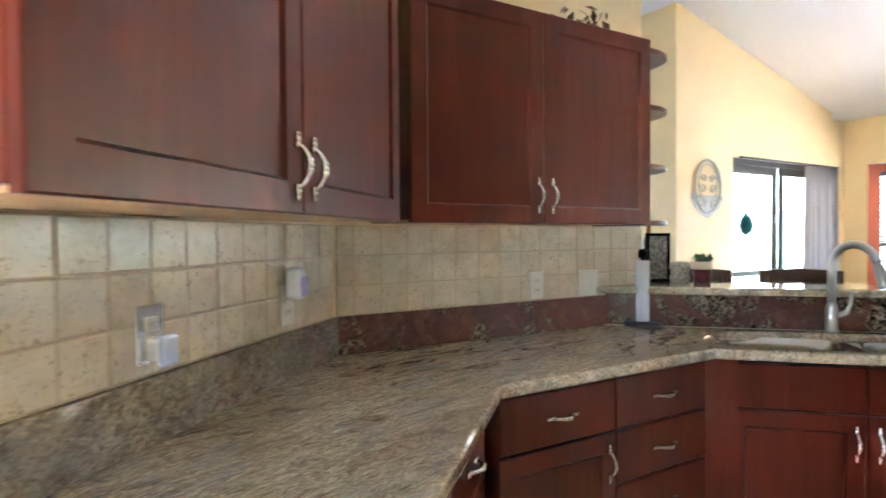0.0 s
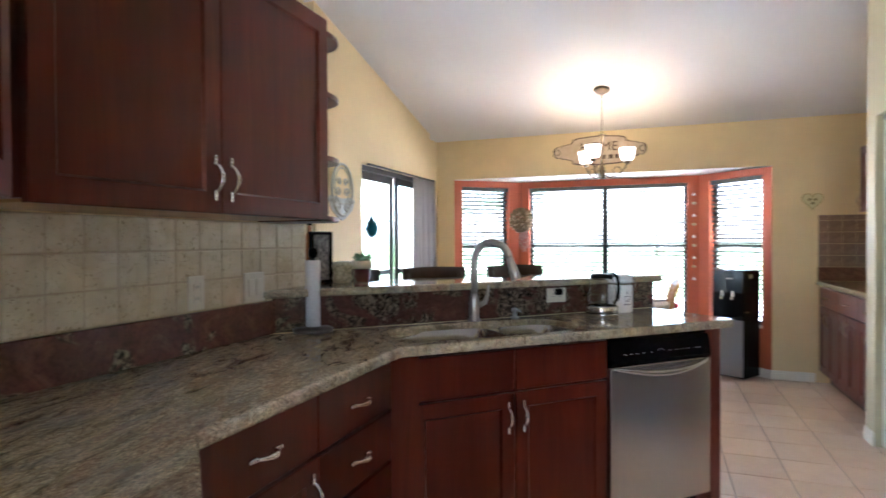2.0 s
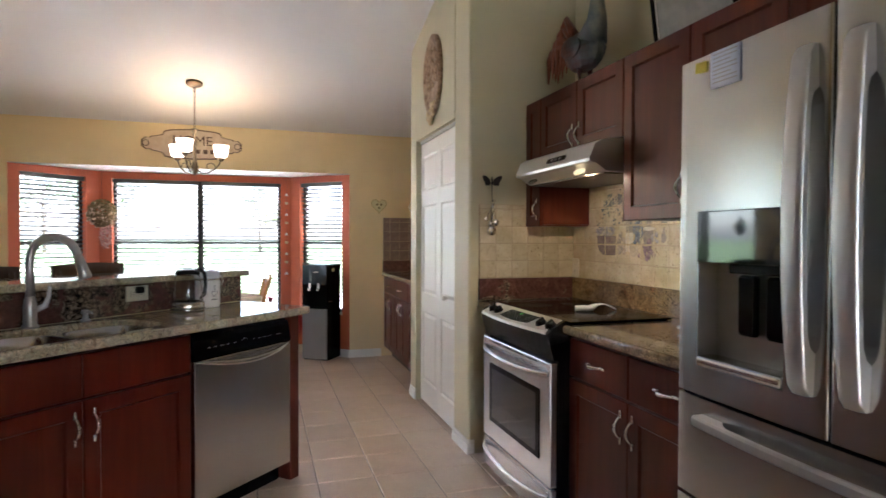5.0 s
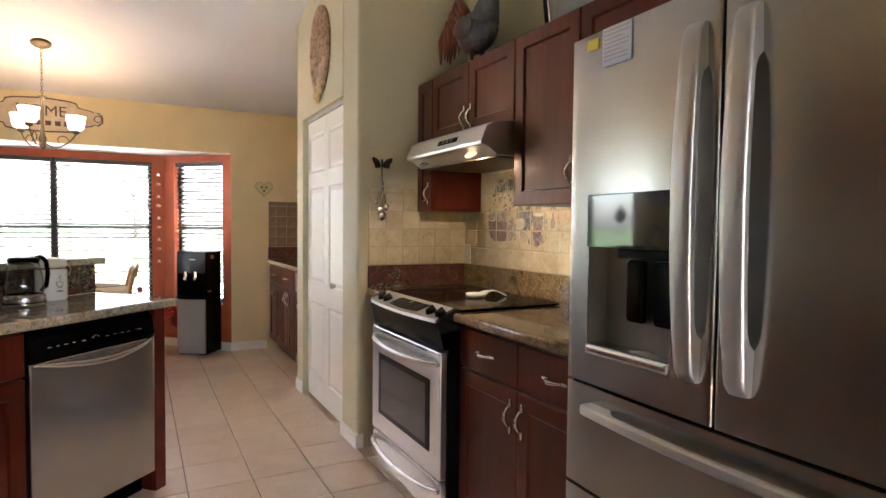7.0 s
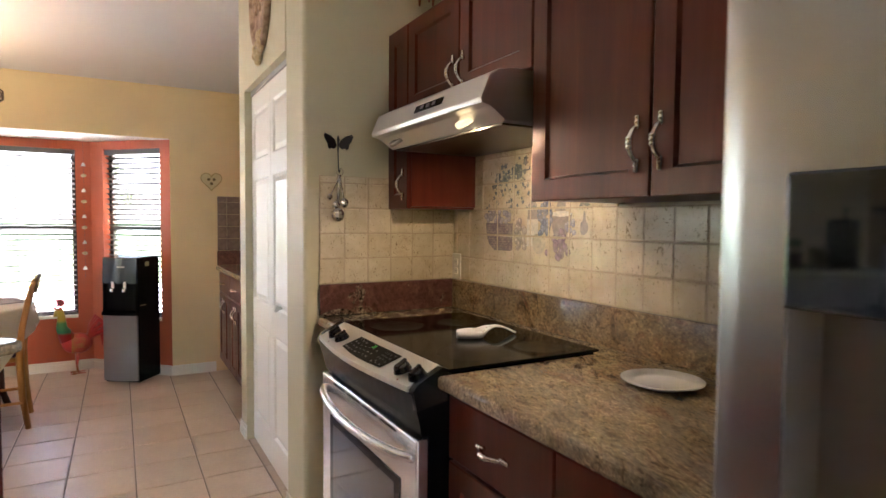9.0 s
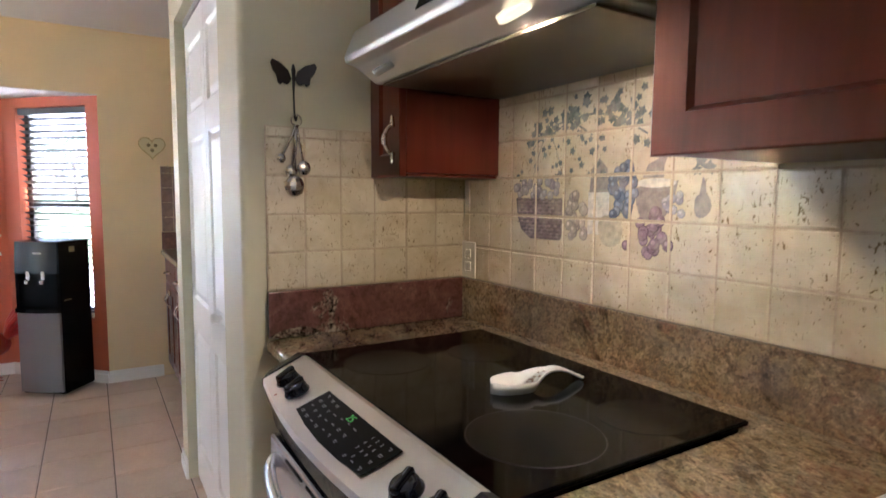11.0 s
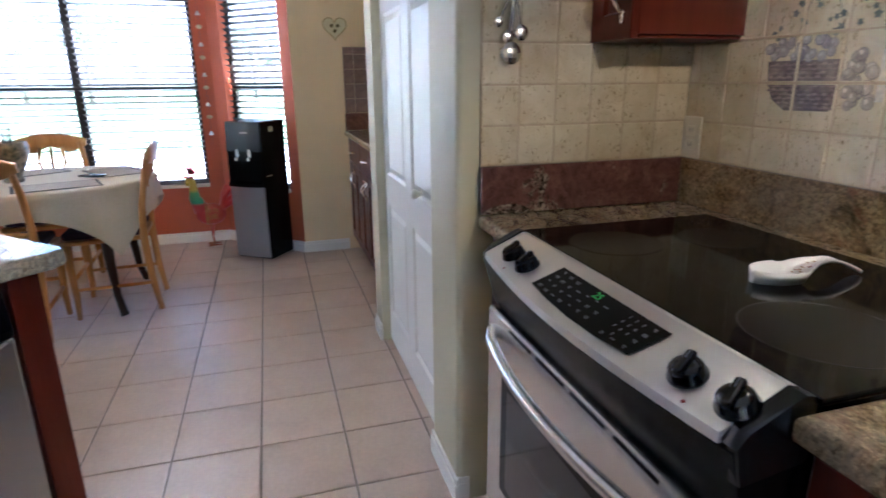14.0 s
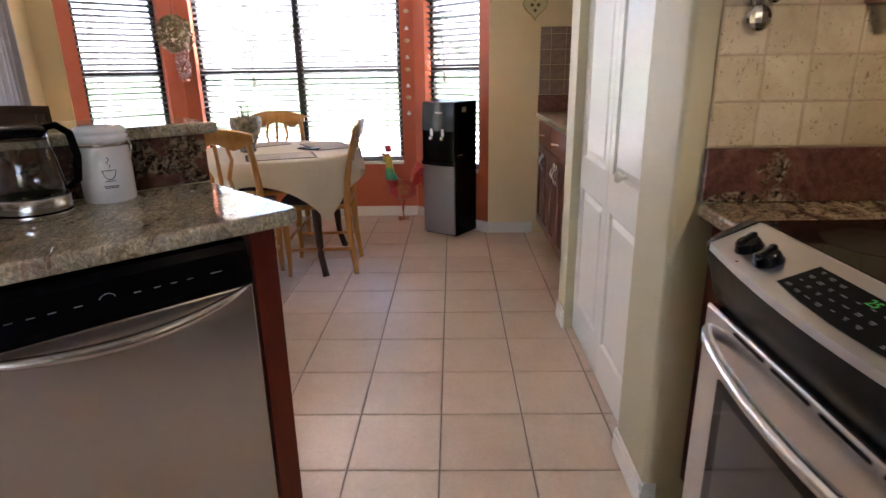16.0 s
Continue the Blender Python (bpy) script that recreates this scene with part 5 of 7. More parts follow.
part("sticker_face", prism(bmesh.new(), [(-0.02, -0.012), (0.018, -0.014), (0.02, 0.012), (-0.018, 0.014)], 0, 0.0008), mat("sticker_yellow", (0.75, 0.65, 0.08), 0.5), mag)

# ---- buffet ----
for a, b in ((1.38, 1.90), (1.90, 2.42), (2.42, 2.955)):
    base_cabinet(RUN_STOVE, a, b, [("drawer", a, b, 0.70, 0.86, 0), ("door", a, (a + b) / 2, 0.11, 0.69, 1), ("door", (a + b) / 2, b, 0.11, 0.69, -1)], 0.60,
                 "dark cherry buffet base cabinet in the alcove", "buffet cabinets")
bt = thing("worktop", pose(0, 0, 0), "granite buffet worktop in the alcove", "worktop")
part("slab", slab([(1.38, 0.004), (2.956, 0.004), (2.956, 0.625), (1.38, 0.625)], None, CT0, CT1, 0.011), GRANITE, bt)
part("splash", bx(2.935, 2.957, 0.004, 0.615, CT1 + 0.001, 1.04, bevel=0.003), GRANITE_RED, bt, "burgundy granite upstand")
wall_cabinet(RUN_STOVE, 1.55, 2.955, 1.52, 2.09, [(1.55, 2.02, 1), (2.02, 2.49, -1), (2.49, 2.955, 1)], 0.30, "dark cherry wall cabinet over the buffet")

# ---- chandelier ----
CH = Vector((2.14, 2.41, 0))
chan = thing("chandelier", pose(CH.x, CH.y, 0), "bronze chandelier with lit frosted glass shades", "chandelier")
zc = ceil_z(CH.x)
can = part("canopy", lathe(bmesh.new(), [(0.068, 0.0), (0.068, -0.008), (0.05, -0.022), (0.012, -0.03), (0.0, -0.03)], 24), BRONZE, chan, "round bronze ceiling canopy")
can.matrix_basis = pose(0, 0, zc - 0.002, 0, 14.3, 0)
bm = bmesh.new()
z = zc - 0.035
k = 0
while z > 2.21:
    ring = arc((0, 0, 0), 0.013, 0, 360, 10, "xz")[:-1]
    m = pose(0, 0, z, 0, 0, 90 * (k % 2))
    tube(bm, [m @ Vector((p[0] * 0.6, 0, p[2] * 1.25)) for p in ring], 0.0024, 5, True)
    z -= 0.025
    k += 1
part("chain", bm, BRONZE, chan, "bronze hanging chain")
part("stem", lathe(bmesh.new(), [(0.004, 2.215), (0.03, 2.205), (0.012, 2.195), (0.014, 2.11), (0.011, 2.0), (0.016, 1.93), (0.028, 1.89), (0.02, 1.85), (0.03, 1.835), (0.008, 1.82), (0, 1.81)][::-1], 16), BRONZE, chan)
SHADE = glow("lit_shade", (1.0, 0.82, 0.56), 0.35)
for a in (165.5, 285.5, 45.5):
    c, s = math.cos(radians(a)), math.sin(radians(a))
    arm = [(c * r, s * r, z) for r, z in ((0.02, 1.86), (0.06, 1.835), (0.11, 1.84), (0.16, 1.875), (0.195, 1.915), (0.215, 1.955))]
    ar = part("arm", tube(bmesh.new(), arm, 0.006, 8), BRONZE, chan, "curved bronze arm")
    part("scroll", tube(bmesh.new(), [(c * (0.13 + 0.035 * math.cos(t)), s * (0.13 + 0.035 * math.cos(t)), 1.895 + 0.03 * math.sin(t)) for t in [i * 0.5 for i in range(9)]], 0.004, 6), BRONZE, chan)
    part("socket_cup", lathe(bmesh.new(), [(0.006, 1.945), (0.024, 1.955), (0.028, 1.975), (0.018, 1.98)], 14, pose(c * 0.215, s * 0.215, 0)), BRONZE, ar)
    part("shade", lathe(bmesh.new(), [(0.022, 1.978), (0.045, 1.985), (0.056, 2.01), (0.06, 2.05), (0.068, 2.085), (0.066, 2.085), (0.057, 2.05), (0.053, 2.012), (0.043, 1.99), (0.02, 1.984)], 22, pose(c * 0.215, s * 0.215, 0)), SHADE, ar, "glowing frosted glass bell shade")
    bulb = new("bulb_light", bpy.data.lights.new("bulb_light", "POINT"))
    bulb.data.energy, bulb.data.color, bulb.data.shadow_soft_size = BULB, (1.0, 0.80, 0.55), 0.03
    bulb.location = (CH.x + c * 0.215, CH.y + s * 0.215, 2.075)

# sign on the bay header
sign = thing("wall_sign", pose(BAY_X - 0.002, 2.51, 2.19, 90, 0, -90), "cream scalloped wooden sign reading HOME with brown border", "sign")


def sign_outline(g):
    half = [(0, 0.155), (0.20, 0.14), (0.255, 0.125), (0.27, 0.09), (0.33, 0.075), (0.37, 0.07), (0.385, 0.055), (0.42, 0.06), (0.455, 0.03), (0.455, -0.03), (0.42, -0.06), (0.385, -0.055), (0.37, -0.07), (0.33, -0.075), (0.27, -0.09), (0.255, -0.125), (0.20, -0.135), (0, -0.145)]
    pts = half + [(-x, y) for x, y in half[-2:0:-1]]
    return [(x * (1 - g / 0.45), y * (1 - g / 0.15)) for x, y in pts]


SIGN_BROWN = mat("sign_brown", (0.10, 0.05, 0.025), 0.5)
part("border", prism(bmesh.new(), sign_outline(0)[::-1], 0, 0.018), SIGN_BROWN, sign, "brown painted border")
part("face", prism(bmesh.new(), sign_outline(0.012)[::-1], 0.018, 0.021), speckled("sign_cream", (0.55, 0.40, 0.26), (0.66, 0.52, 0.36), 14, 0.6, 0.1), sign, "tan painted face")
text_mesh("HOME", 0.13, SIGN_BROWN, "lettering", sign, pose(0, 0.035, 0.022), "brown painted word HOME")
for i, (x, w) in enumerate(((-0.17, 0.05), (-0.10, 0.06), (-0.02, 0.05), (0.05, 0.05), (0.12, 0.05), (0.18, 0.04))):
    part("lettering_bar", bx(x - w / 2, x + w / 2 - 0.008, -0.085, -0.045, 0.0212, 0.0225), SIGN_BROWN, sign, "brown painted lettering")
for s in (-1, 1):
    part("scroll_ring", tube(bmesh.new(), arc((0.415 * s, 0, 0.022), 0.028, 0, 360, 16, "xy")[:-1], 0.004, 6, True), SIGN_BROWN, sign)

# ---- dining table and chairs ----
TC = Vector((2.32, 2.37))
table = thing("round_table", pose(TC.x, TC.y, 0), "round dining table with dark cabriole legs", "table")
part("tabletop", lathe(bmesh.new(), [(0, 0.715), (0.50, 0.715), (0.515, 0.725), (0.515, 0.738), (0.505, 0.744), (0, 0.744)], 40), DARKWOOD, table)
for a in (225, 315, 45, 135):
    c, s = math.cos(radians(a)), math.sin(radians(a))
    part("leg", tube(bmesh.new(), [(c * r, s * r, z) for r, z in ((0.38, 0.714), (0.405, 0.62), (0.41, 0.5), (0.415, 0.3), (0.43, 0.12), (0.46, 0.03), (0.472, 0.0))], [0.036, 0.038, 0.032, 0.026, 0.02, 0.021, 0.023], 10), DARKWOOD, table, "dark curved leg")
cloth = thing("tablecloth", pose(TC.x, TC.y, 0), "cream linen tablecloth draped over the round table", "tablecloth")
bm = bmesh.new()
N, rings = 96, []
for r, k in ((0.0, -1), (0.3, -1), (0.5, -1), (0.522, 0.0), (0.532, 0.05), (0.537, 0.25), (0.543, 0.5), (0.549, 0.78), (0.553, 1.0)):
    row = []
    for i in range(N if r else 1):
        a = 2 * math.pi * i / N
        b = a - radians(225 - 45)
        drop = min(0.66 / max(abs(math.cos(b)), abs(math.sin(b))), 0.91) - 0.53
        w = max(0.0, k)
        rr = r + w * (0.013 * math.sin(9 * a) + 0.007 * math.sin(17 * a + 1))
        row.append(bm.verts.new((rr * math.cos(a), rr * math.sin(a), 0.7485 if k < 0 else 0.745 - drop * k)))
    rings.append(row)
for a, b in zip(rings, rings[1:]):
    for i in range(N):
        f = bm.faces.new((a[0], b[i], b[(i + 1) % N])) if len(a) == 1 else bm.faces.new((a[i], a[(i + 1) % N], b[(i + 1) % N], b[i]))
        f.smooth = True
LINEN = speckled("linen", (0.66, 0.59, 0.45), (0.75, 0.68, 0.54), 180, 0.9, 0.2)
part("cloth", bm, LINEN, cloth)
for a in (200, 300, 40):
    mm = thing("placemat", pose(TC.x + 0.33 * math.cos(radians(a)), TC.y + 0.33 * math.sin(radians(a)), 0.7495, 0, 0, a + 90), "dark-edged woven placemat on the tablecloth", "placemat", "placemats")
    part("border", bx(-0.2, 0.2, -0.13, 0.13, 0, 0.002), mat("mat_dark", (0.07, 0.06, 0.055), 0.8), mm, "dark cloth border")
    part("panel", bx(-0.185, 0.185, -0.115, 0.115, 0.002, 0.003), speckled("mat_beige", (0.4, 0.34, 0.26), (0.55, 0.47, 0.36), 90), mm, "beige woven panel")
phone = thing("phone", pose(2.30, 2.16, 0.753, 0, 0, 60), "black phone lying on the tablecloth", "phone")
part("case", bx(-0.07, 0.07, -0.035, 0.035, 0, 0.009, bevel=0.004), BLACK, phone)
vase = thing("vase", pose(2.22, 2.52, 0.7525), "mottled green pottery vase with dry twigs", "vase")
part("pot", lathe(bmesh.new(), [(0.0, 0.0), (0.045, 0.0), (0.05, 0.012), (0.042, 0.03), (0.062, 0.07), (0.088, 0.13), (0.098, 0.18), (0.09, 0.215), (0.08, 0.215), (0.085, 0.18), (0, 0.16)], 24), speckled("mottled_glaze", (0.07, 0.07, 0.04), (0.42, 0.32, 0.19), 32, 0.35), vase)
bm = bmesh.new()
random.seed(8)
for i in range(22):
    a, t = random.uniform(0, 6.28), random.uniform(0.02, 0.09)
    h = random.uniform(0.26, 0.36)
    tube(bm, [(0.02 * math.cos(a), 0.02 * math.sin(a), 0.17), (t * 0.7 * math.cos(a), t * 0.7 * math.sin(a), 0.25), (t * math.cos(a + 0.4), t * math.sin(a + 0.4), h)], [0.002, 0.0015, 0.001], 4)
part("twigs", bm, mat("twig", (0.12, 0.10, 0.09), 0.8), vase, "dark dry twigs")


def oak_chair(m):
    ch = thing("dining_chair", m, "honey oak dining chair with carved back and dark purple cushion", "chair", "chairs round the table")
    for x in (-0.19, 0.19):
        part("back_post", tube(bmesh.new(), [(x * 0.93, -0.225, 0.0), (x * 0.95, -0.20, 0.2), (x, -0.19, 0.44), (x * 1.02, -0.205, 0.62), (x * 0.98, -0.235, 0.78), (x * 0.9, -0.265, 0.90)], [0.016, 0.02, 0.022, 0.019, 0.017, 0.016], 10), OAK, ch)
        part("front_leg", tube(bmesh.new(), [(x * 1.02, 0.19, 0.0), (x * 1.0, 0.185, 0.12), (x * 1.02, 0.19, 0.3), (x * 1.0, 0.185, 0.435)], [0.014, 0.017, 0.021, 0.023], 10), OAK, ch, "turned front leg")
        part("side_stretcher", tube(bmesh.new(), [(x, -0.20, 0.17), (x, 0.185, 0.17)], 0.010, 8), OAK, ch)
    part("front_stretcher", tube(bmesh.new(), [(-0.19, 0.187, 0.22), (0.19, 0.187, 0.22)], 0.011, 8), OAK, ch)
    part("seat_frame", prism(bmesh.new(), [(-0.215, 0.215), (-0.195, -0.20), (0.195, -0.20), (0.215, 0.215)][::-1], 0.425, 0.452, 0.008), OAK, ch)
    bm = bmesh.new()
    rows = []
    for i in range(9):
        u = i / 8 * 2 - 1
        top = 0.955 - 0.035 * u * u
        bot = 0.855 + 0.02 * math.cos(u * 6.0)
        rows.append([bm.verts.new((u * 0.205, y - 0.02 * (1 - u * u), z)) for y, z in ((-0.245, bot), (-0.268, top), (-0.288, top - 0.01), (-0.268, bot))])
    for a, b in zip(rows, rows[1:]):
        for j in range(4):
            bm.faces.new((a[j], a[(j + 1) % 4], b[(j + 1) % 4], b[j])).smooth = True
    bm.faces.new(rows[0]), bm.faces.new(rows[-1][::-1])
    part("top_rail", bm, OAK, ch, "curved carved top rail")
    part("lower_rail", tube(bmesh.new(), [(-0.19, -0.197, 0.56), (0, -0.215, 0.575), (0.19, -0.197, 0.56)], 0.013, 8), OAK, ch)
    for s in (-1, 0, 1):
        part("splat", tube(bmesh.new(), [(s * 0.07, -0.212, 0.57), (s * 0.045, -0.222, 0.68), (s * 0.075, -0.24, 0.78), (s * 0.06, -0.262, 0.87)], [0.010, 0.013, 0.010, 0.012], 8), OAK, ch)
    cu = part("cushion", bx(-0.2, 0.2, -0.185, 0.205, 0.4535, 0.495, bevel=0.018, seg=4), speckled("purple_cloth", (0.035, 0.016, 0.03), (0.06, 0.028, 0.045), 120, 0.9), ch, "dark purple seat cushion")
    smooth(cu)
    return ch


c1 = oak_chair(pose(2.20, 2.09, 0, 0, 0, 4))
copy_thing(c1, pose(1.90, 2.52, 0, 0, 0, -84))
copy_thing(c1, pose(2.66, 2.52, 0, 0, 0, 94))


def bar_stool(m):
    st = thing("bar_stool", m, "dark wood bar stool with low back behind the breakfast bar", "stool", "stools at the bar")
    part("seat", bx(-0.2, 0.2, -0.19, 0.19, 0.70, 0.75, bevel=0.015, seg=3), BLACK, st, "black padded seat")
    for x in (-0.17, 0.17):
        part("front_leg", tube(bmesh.new(), [(x * 1.1, 0.18, 0), (x, 0.16, 0.7)], [0.016, 0.02], 8), DARKWOOD, st)
        part("back_leg", tube(bmesh.new(), [(x * 1.1, -0.2, 0), (x, -0.17, 0.7), (x, -0.19, 0.95), (x * 1.0, -0.215, 1.10)], [0.016, 0.02, 0.018, 0.016], 8), DARKWOOD, st)
    for z, y in ((0.22, 0.176), (0.3, -0.19)):
        part("foot_rail", tube(bmesh.new(), [(-0.18, y, z), (0.18, y, z)], 0.011, 8), DARKWOOD, st)
    bm = bmesh.new()
    rows = []
    for i in range(9):
        u = i / 8 * 2 - 1
        rows.append([bm.verts.new((u * 0.20, y - 0.035 * (1 - u * u), z)) for y, z in ((-0.185, 1.02), (-0.205, 1.128 + 0.008 * (1 - u * u)), (-0.23, 1.125 + 0.008 * (1 - u * u)), (-0.21, 1.02))])
    for a, b in zip(rows, rows[1:]):
        for j in range(4):
            bm.faces.new((a[j], a[(j + 1) % 4], b[(j + 1) % 4], b[j])).smooth = True
    bm.faces.new(rows[0]), bm.faces.new(rows[-1][::-1])
    part("back_rail", bm, DARKWOOD, st, "dark curved back rail")
    return st


s1 = bar_stool(RUN_P @ pose(0.43, -0.50, 0))
copy_thing(s1, RUN_P @ pose(0.99, -0.50, 0))
copy_thing(s1, RUN_P @ pose(1.56, -0.52, 0, 0, 0, -8))

# ---- water cooler ----
wc = thing("water_cooler", pose(2.775, 1.238, 0, 0, 0, 54.7), "black bottom-loading water cooler with steel door", "water cooler")
part("body", bx(0.0, 0.285, -0.312, -0.03, 0.012, 1.005, bevel=0.008, seg=3), BLACK, wc, "black plastic cabinet")
part("steel_door", bowed_panel(bmesh.new(), [(-0.03, 0.03, 0), (-0.012, 0.03, 1), (-0.012, 0.545, 1), (-0.03, 0.545, 0)], 0.018, 0.004, 0.286, 10), brushed("dull_steel", (0.30, 0.285, 0.275), 0.34, "z"), wc, "curved brushed steel door")
up = part("tap_panel", bowed_panel(bmesh.new(), [(-0.03, 0.80, 0), (-0.008, 0.80, 1), (-0.02, 1.0, 1), (-0.03, 1.004, 0)], 0.014, 0.004, 0.286, 10), mat("slate_plastic", (0.02, 0.03, 0.042), 0.2), wc, "glossy slate control panel")
part("drip_shelf", bowed_panel(bmesh.new(), [(-0.03, 0.55, 0), (0.004, 0.55, 1), (0.004, 0.575, 1), (-0.03, 0.585, 0)], 0.02, 0.004, 0.286, 10), BLACK, wc, "black drip shelf")
for x in (0.005, 0.265):
    part("recess_side", bx(x, x + 0.02, -0.03, -0.008, 0.58, 0.80, bevel=0.003), BLACK, wc)
for x in (0.09, 0.19):
    t = part("tap", bx(x - 0.014, x + 0.014, -0.03, 0.02, 0.735, 0.76, bevel=0.005), CHROME, wc, "small nickel tap")
    part("lever", bx(x - 0.01, x + 0.01, -0.004, 0.008, 0.762, 0.815, bevel=0.004), WHITE_PL, t, "white push lever")
part("label_bars", bx(0.09, 0.15, 0.003, 0.0045, 0.925, 0.935), GREY_INK, wc, "small grey lettering")
part("rating_sticker", bx(-0.0012, 0.0, -0.17, -0.12, 0.93, 0.965), mat("sticker_tan", (0.55, 0.45, 0.2), 0.6), wc, "tan sticker")
part("side_grip", bx(-0.002, 0.002, -0.12, -0.05, 0.62, 0.626), CHROME, wc)


# ---- roosters ----
def rooster(name, m, h, colors, label, fat=1.0, neck=None, squat=1.0):
    """A sheet-metal rooster: body, neck, tail plumes, comb, legs; one mesh."""
    bm = bmesh.new()
    ball(bm, (0, 0, 0.40 * h), 0.17 * h * fat, 14, 10, (1.25, 0.7, 0.95))
    tube(bm, [(0.10 * h, 0, 0.46 * h), (0.17 * h, 0, 0.62 * h), (0.17 * h, 0, 0.78 * h), (0.20 * h, 0, 0.88 * h)], [0.12 * h * fat, 0.075 * h * fat, 0.05 * h * fat, 0.05 * h * fat], 10)
    tube(bm, [(0.22 * h, 0, 0.88 * h), (0.30 * h, 0, 0.865 * h)], [0.025 * h, 0.004 * h], 6)
    for i in range(5):
        a = radians(60 + i * 26)
        tube(bm, [(0.19 * h, 0, 0.91 * h), (0.19 * h + 0.07 * h * math.cos(a), 0, 0.92 * h + 0.08 * h * math.sin(a))], [0.02 * h, 0.012 * h], 6)
    tube(bm, [(0.23 * h, 0, 0.85 * h), (0.235 * h, 0, 0.77 * h)], [0.014 * h, 0.022 * h], 6)
    for i in range(10):
        o = 0.022 * h * ((i % 3) - 1)
        far, top = h * (0.16 + 0.022 * i), h * (0.30 - 0.024 * i)
        pts = [(-0.12 * h - far * u, o * (1 + u), 0.45 * h + top * v) for u, v in ((0, 0), (0.28, 0.62), (0.62, 0.96), (0.88, 0.78))]
        pts += [(-0.12 * h - far * 1.02, o * 2, 0.45 * h + top * 0.3 - 0.03 * h), (-0.12 * h - far * 1.05, o * 2, 0.45 * h - 0.12 * h - 0.01 * h * i)]
        tube(bm, pts, [0.03 * h, 0.034 * h, 0.032 * h, 0.03 * h, 0.026 * h, 0.006 * h], 6)
    for s in (-1, 1):
        tube(bm, [(0.0, 0.05 * h * s, 0.28 * h), (0.01 * h, 0.055 * h * s, 0.12 * h), (0.0, 0.055 * h * s, 0.008 * h)], [0.03 * h, 0.011 * h, 0.010 * h], 6)
        for a in (-40, 0, 40, 180):
            c, t = math.cos(radians(a)), math.sin(radians(a))
            tube(bm, [(0, 0.055 * h * s, 0.010 * h), (0.085 * h * c, 0.055 * h * s + 0.085 * h * t, 0.006 * h)], [0.009 * h, 0.005 * h], 5)
        ball(bm, (-0.02 * h, 0.115 * h * s * fat, 0.42 * h), 0.12 * h * fat, 10, 6, (1.1, 0.2, 0.7))
    for q in bm.verts:
        z = q.co.z / h
        q.co.z = h * (z * squat if z < 0.24 else z - 0.24 * (1 - squat))
    m0 = mat(name + "_paint", colors[0], 0.4, 0.3)
    v = coords(m0)
    sep = nd(m0, "SeparateXYZ")
    ln(m0, v, sep.inputs[0])
    mixv = nd(m0, "Math")
    mixv.operation = "MULTIPLY_ADD"
    mixv.inputs[1].default_value = 1 / h
    ln(m0, sep.outputs["X"], mixv.inputs[0])
    nz = noise_tex(m0, v, 9 / h, 3)
    sub = nd(m0, "Math")
    sub.operation = "MULTIPLY"
    sub.inputs[1].default_value = 0.5
    ln(m0, nz, sub.inputs[0])
    ln(m0, sub.outputs[0], mixv.inputs[2])
    stops = [(i / (len(colors) - 1), c) for i, c in enumerate(colors)]
    paint = ramp(m0, mixv.outputs[0], stops)
    if neck:
        up_ = nd(m0, "Math")
        up_.operation = "MULTIPLY"
        up_.inputs[1].default_value = 1 / h
        ln(m0, sep.outputs["Z"], up_.inputs[0])
        front = nd(m0, "Math")
        front.operation = "GREATER_THAN"
        front.inputs[1].default_value = 0.07 * h
        ln(m0, sep.outputs["X"], front.inputs[0])
        paint = mix(m0, front.outputs[0], paint, ramp(m0, up_.outputs[0], neck))
    ln(m0, paint, bsdf(m0).inputs["Base Color"])
    ob = part(name, bm, m0)
    ob.matrix_basis = m
    return tagged(ob, label, "ornament")


rooster("rooster_figure", pose(3.42, 1.665, 0.0, 0, 0, 97), 0.64, [(0.42, 0.03, 0.03), (0.45, 0.07, 0.04), (0.36, 0.22, 0.05), (0.30, 0.30, 0.08), (0.5, 0.05, 0.04), (0.5, 0.05, 0.04)],
        "painted metal rooster with green and yellow neck standing on the floor", 0.85,
        [(0.42, (0.50, 0.05, 0.05)), (0.53, (0.45, 0.05, 0.05)), (0.56, (0.05, 0.30, 0.16)), (0.68, (0.12, 0.36, 0.12)), (0.72, (0.55, 0.42, 0.05)), (0.84, (0.50, 0.38, 0.05)), (0.88, (0.45, 0.03, 0.03))])
rooster("rooster_figure", pose(-0.42, 0.19, UP1, 0, 0, 184), 0.64, [(0.30, 0.09, 0.05), (0.10, 0.04, 0.03), (0.10, 0.12, 0.12), (0.26, 0.24, 0.17), (0.02, 0.02, 0.02), (0.20, 0.12, 0.05)],
        "dark metal rooster with rust tail standing on the wall cabinet", 1.1, None, 0.7)
fr2 = thing("picture_frame", pose(-1.16, 0.085, UP1, -8, 0, 0), "black and silver picture frame leaning above the cabinets", "frame")
bm = bmesh.new()
for a, b, c, d in ((-0.25, -0.22, 0, 0.6), (0.22, 0.25, 0, 0.6), (-0.22, 0.22, 0, 0.03), (-0.22, 0.22, 0.57, 0.6)):
    box(bm, a, b, 0, 0.02, c, d, 0.004)
part("moulding", bm, BLACK, fr2, "black moulding")
part("picture", bx(-0.22, 0.22, 0.006, 0.010, 0.03, 0.57), speckled("muted_print", (0.30, 0.30, 0.26), (0.42, 0.41, 0.36), 6), fr2, "muted print")
part("silver_edge", bx(0.212, 0.2195, 0.0105, 0.017, 0.03, 0.57), CHROME, fr2, "silver inner edge")

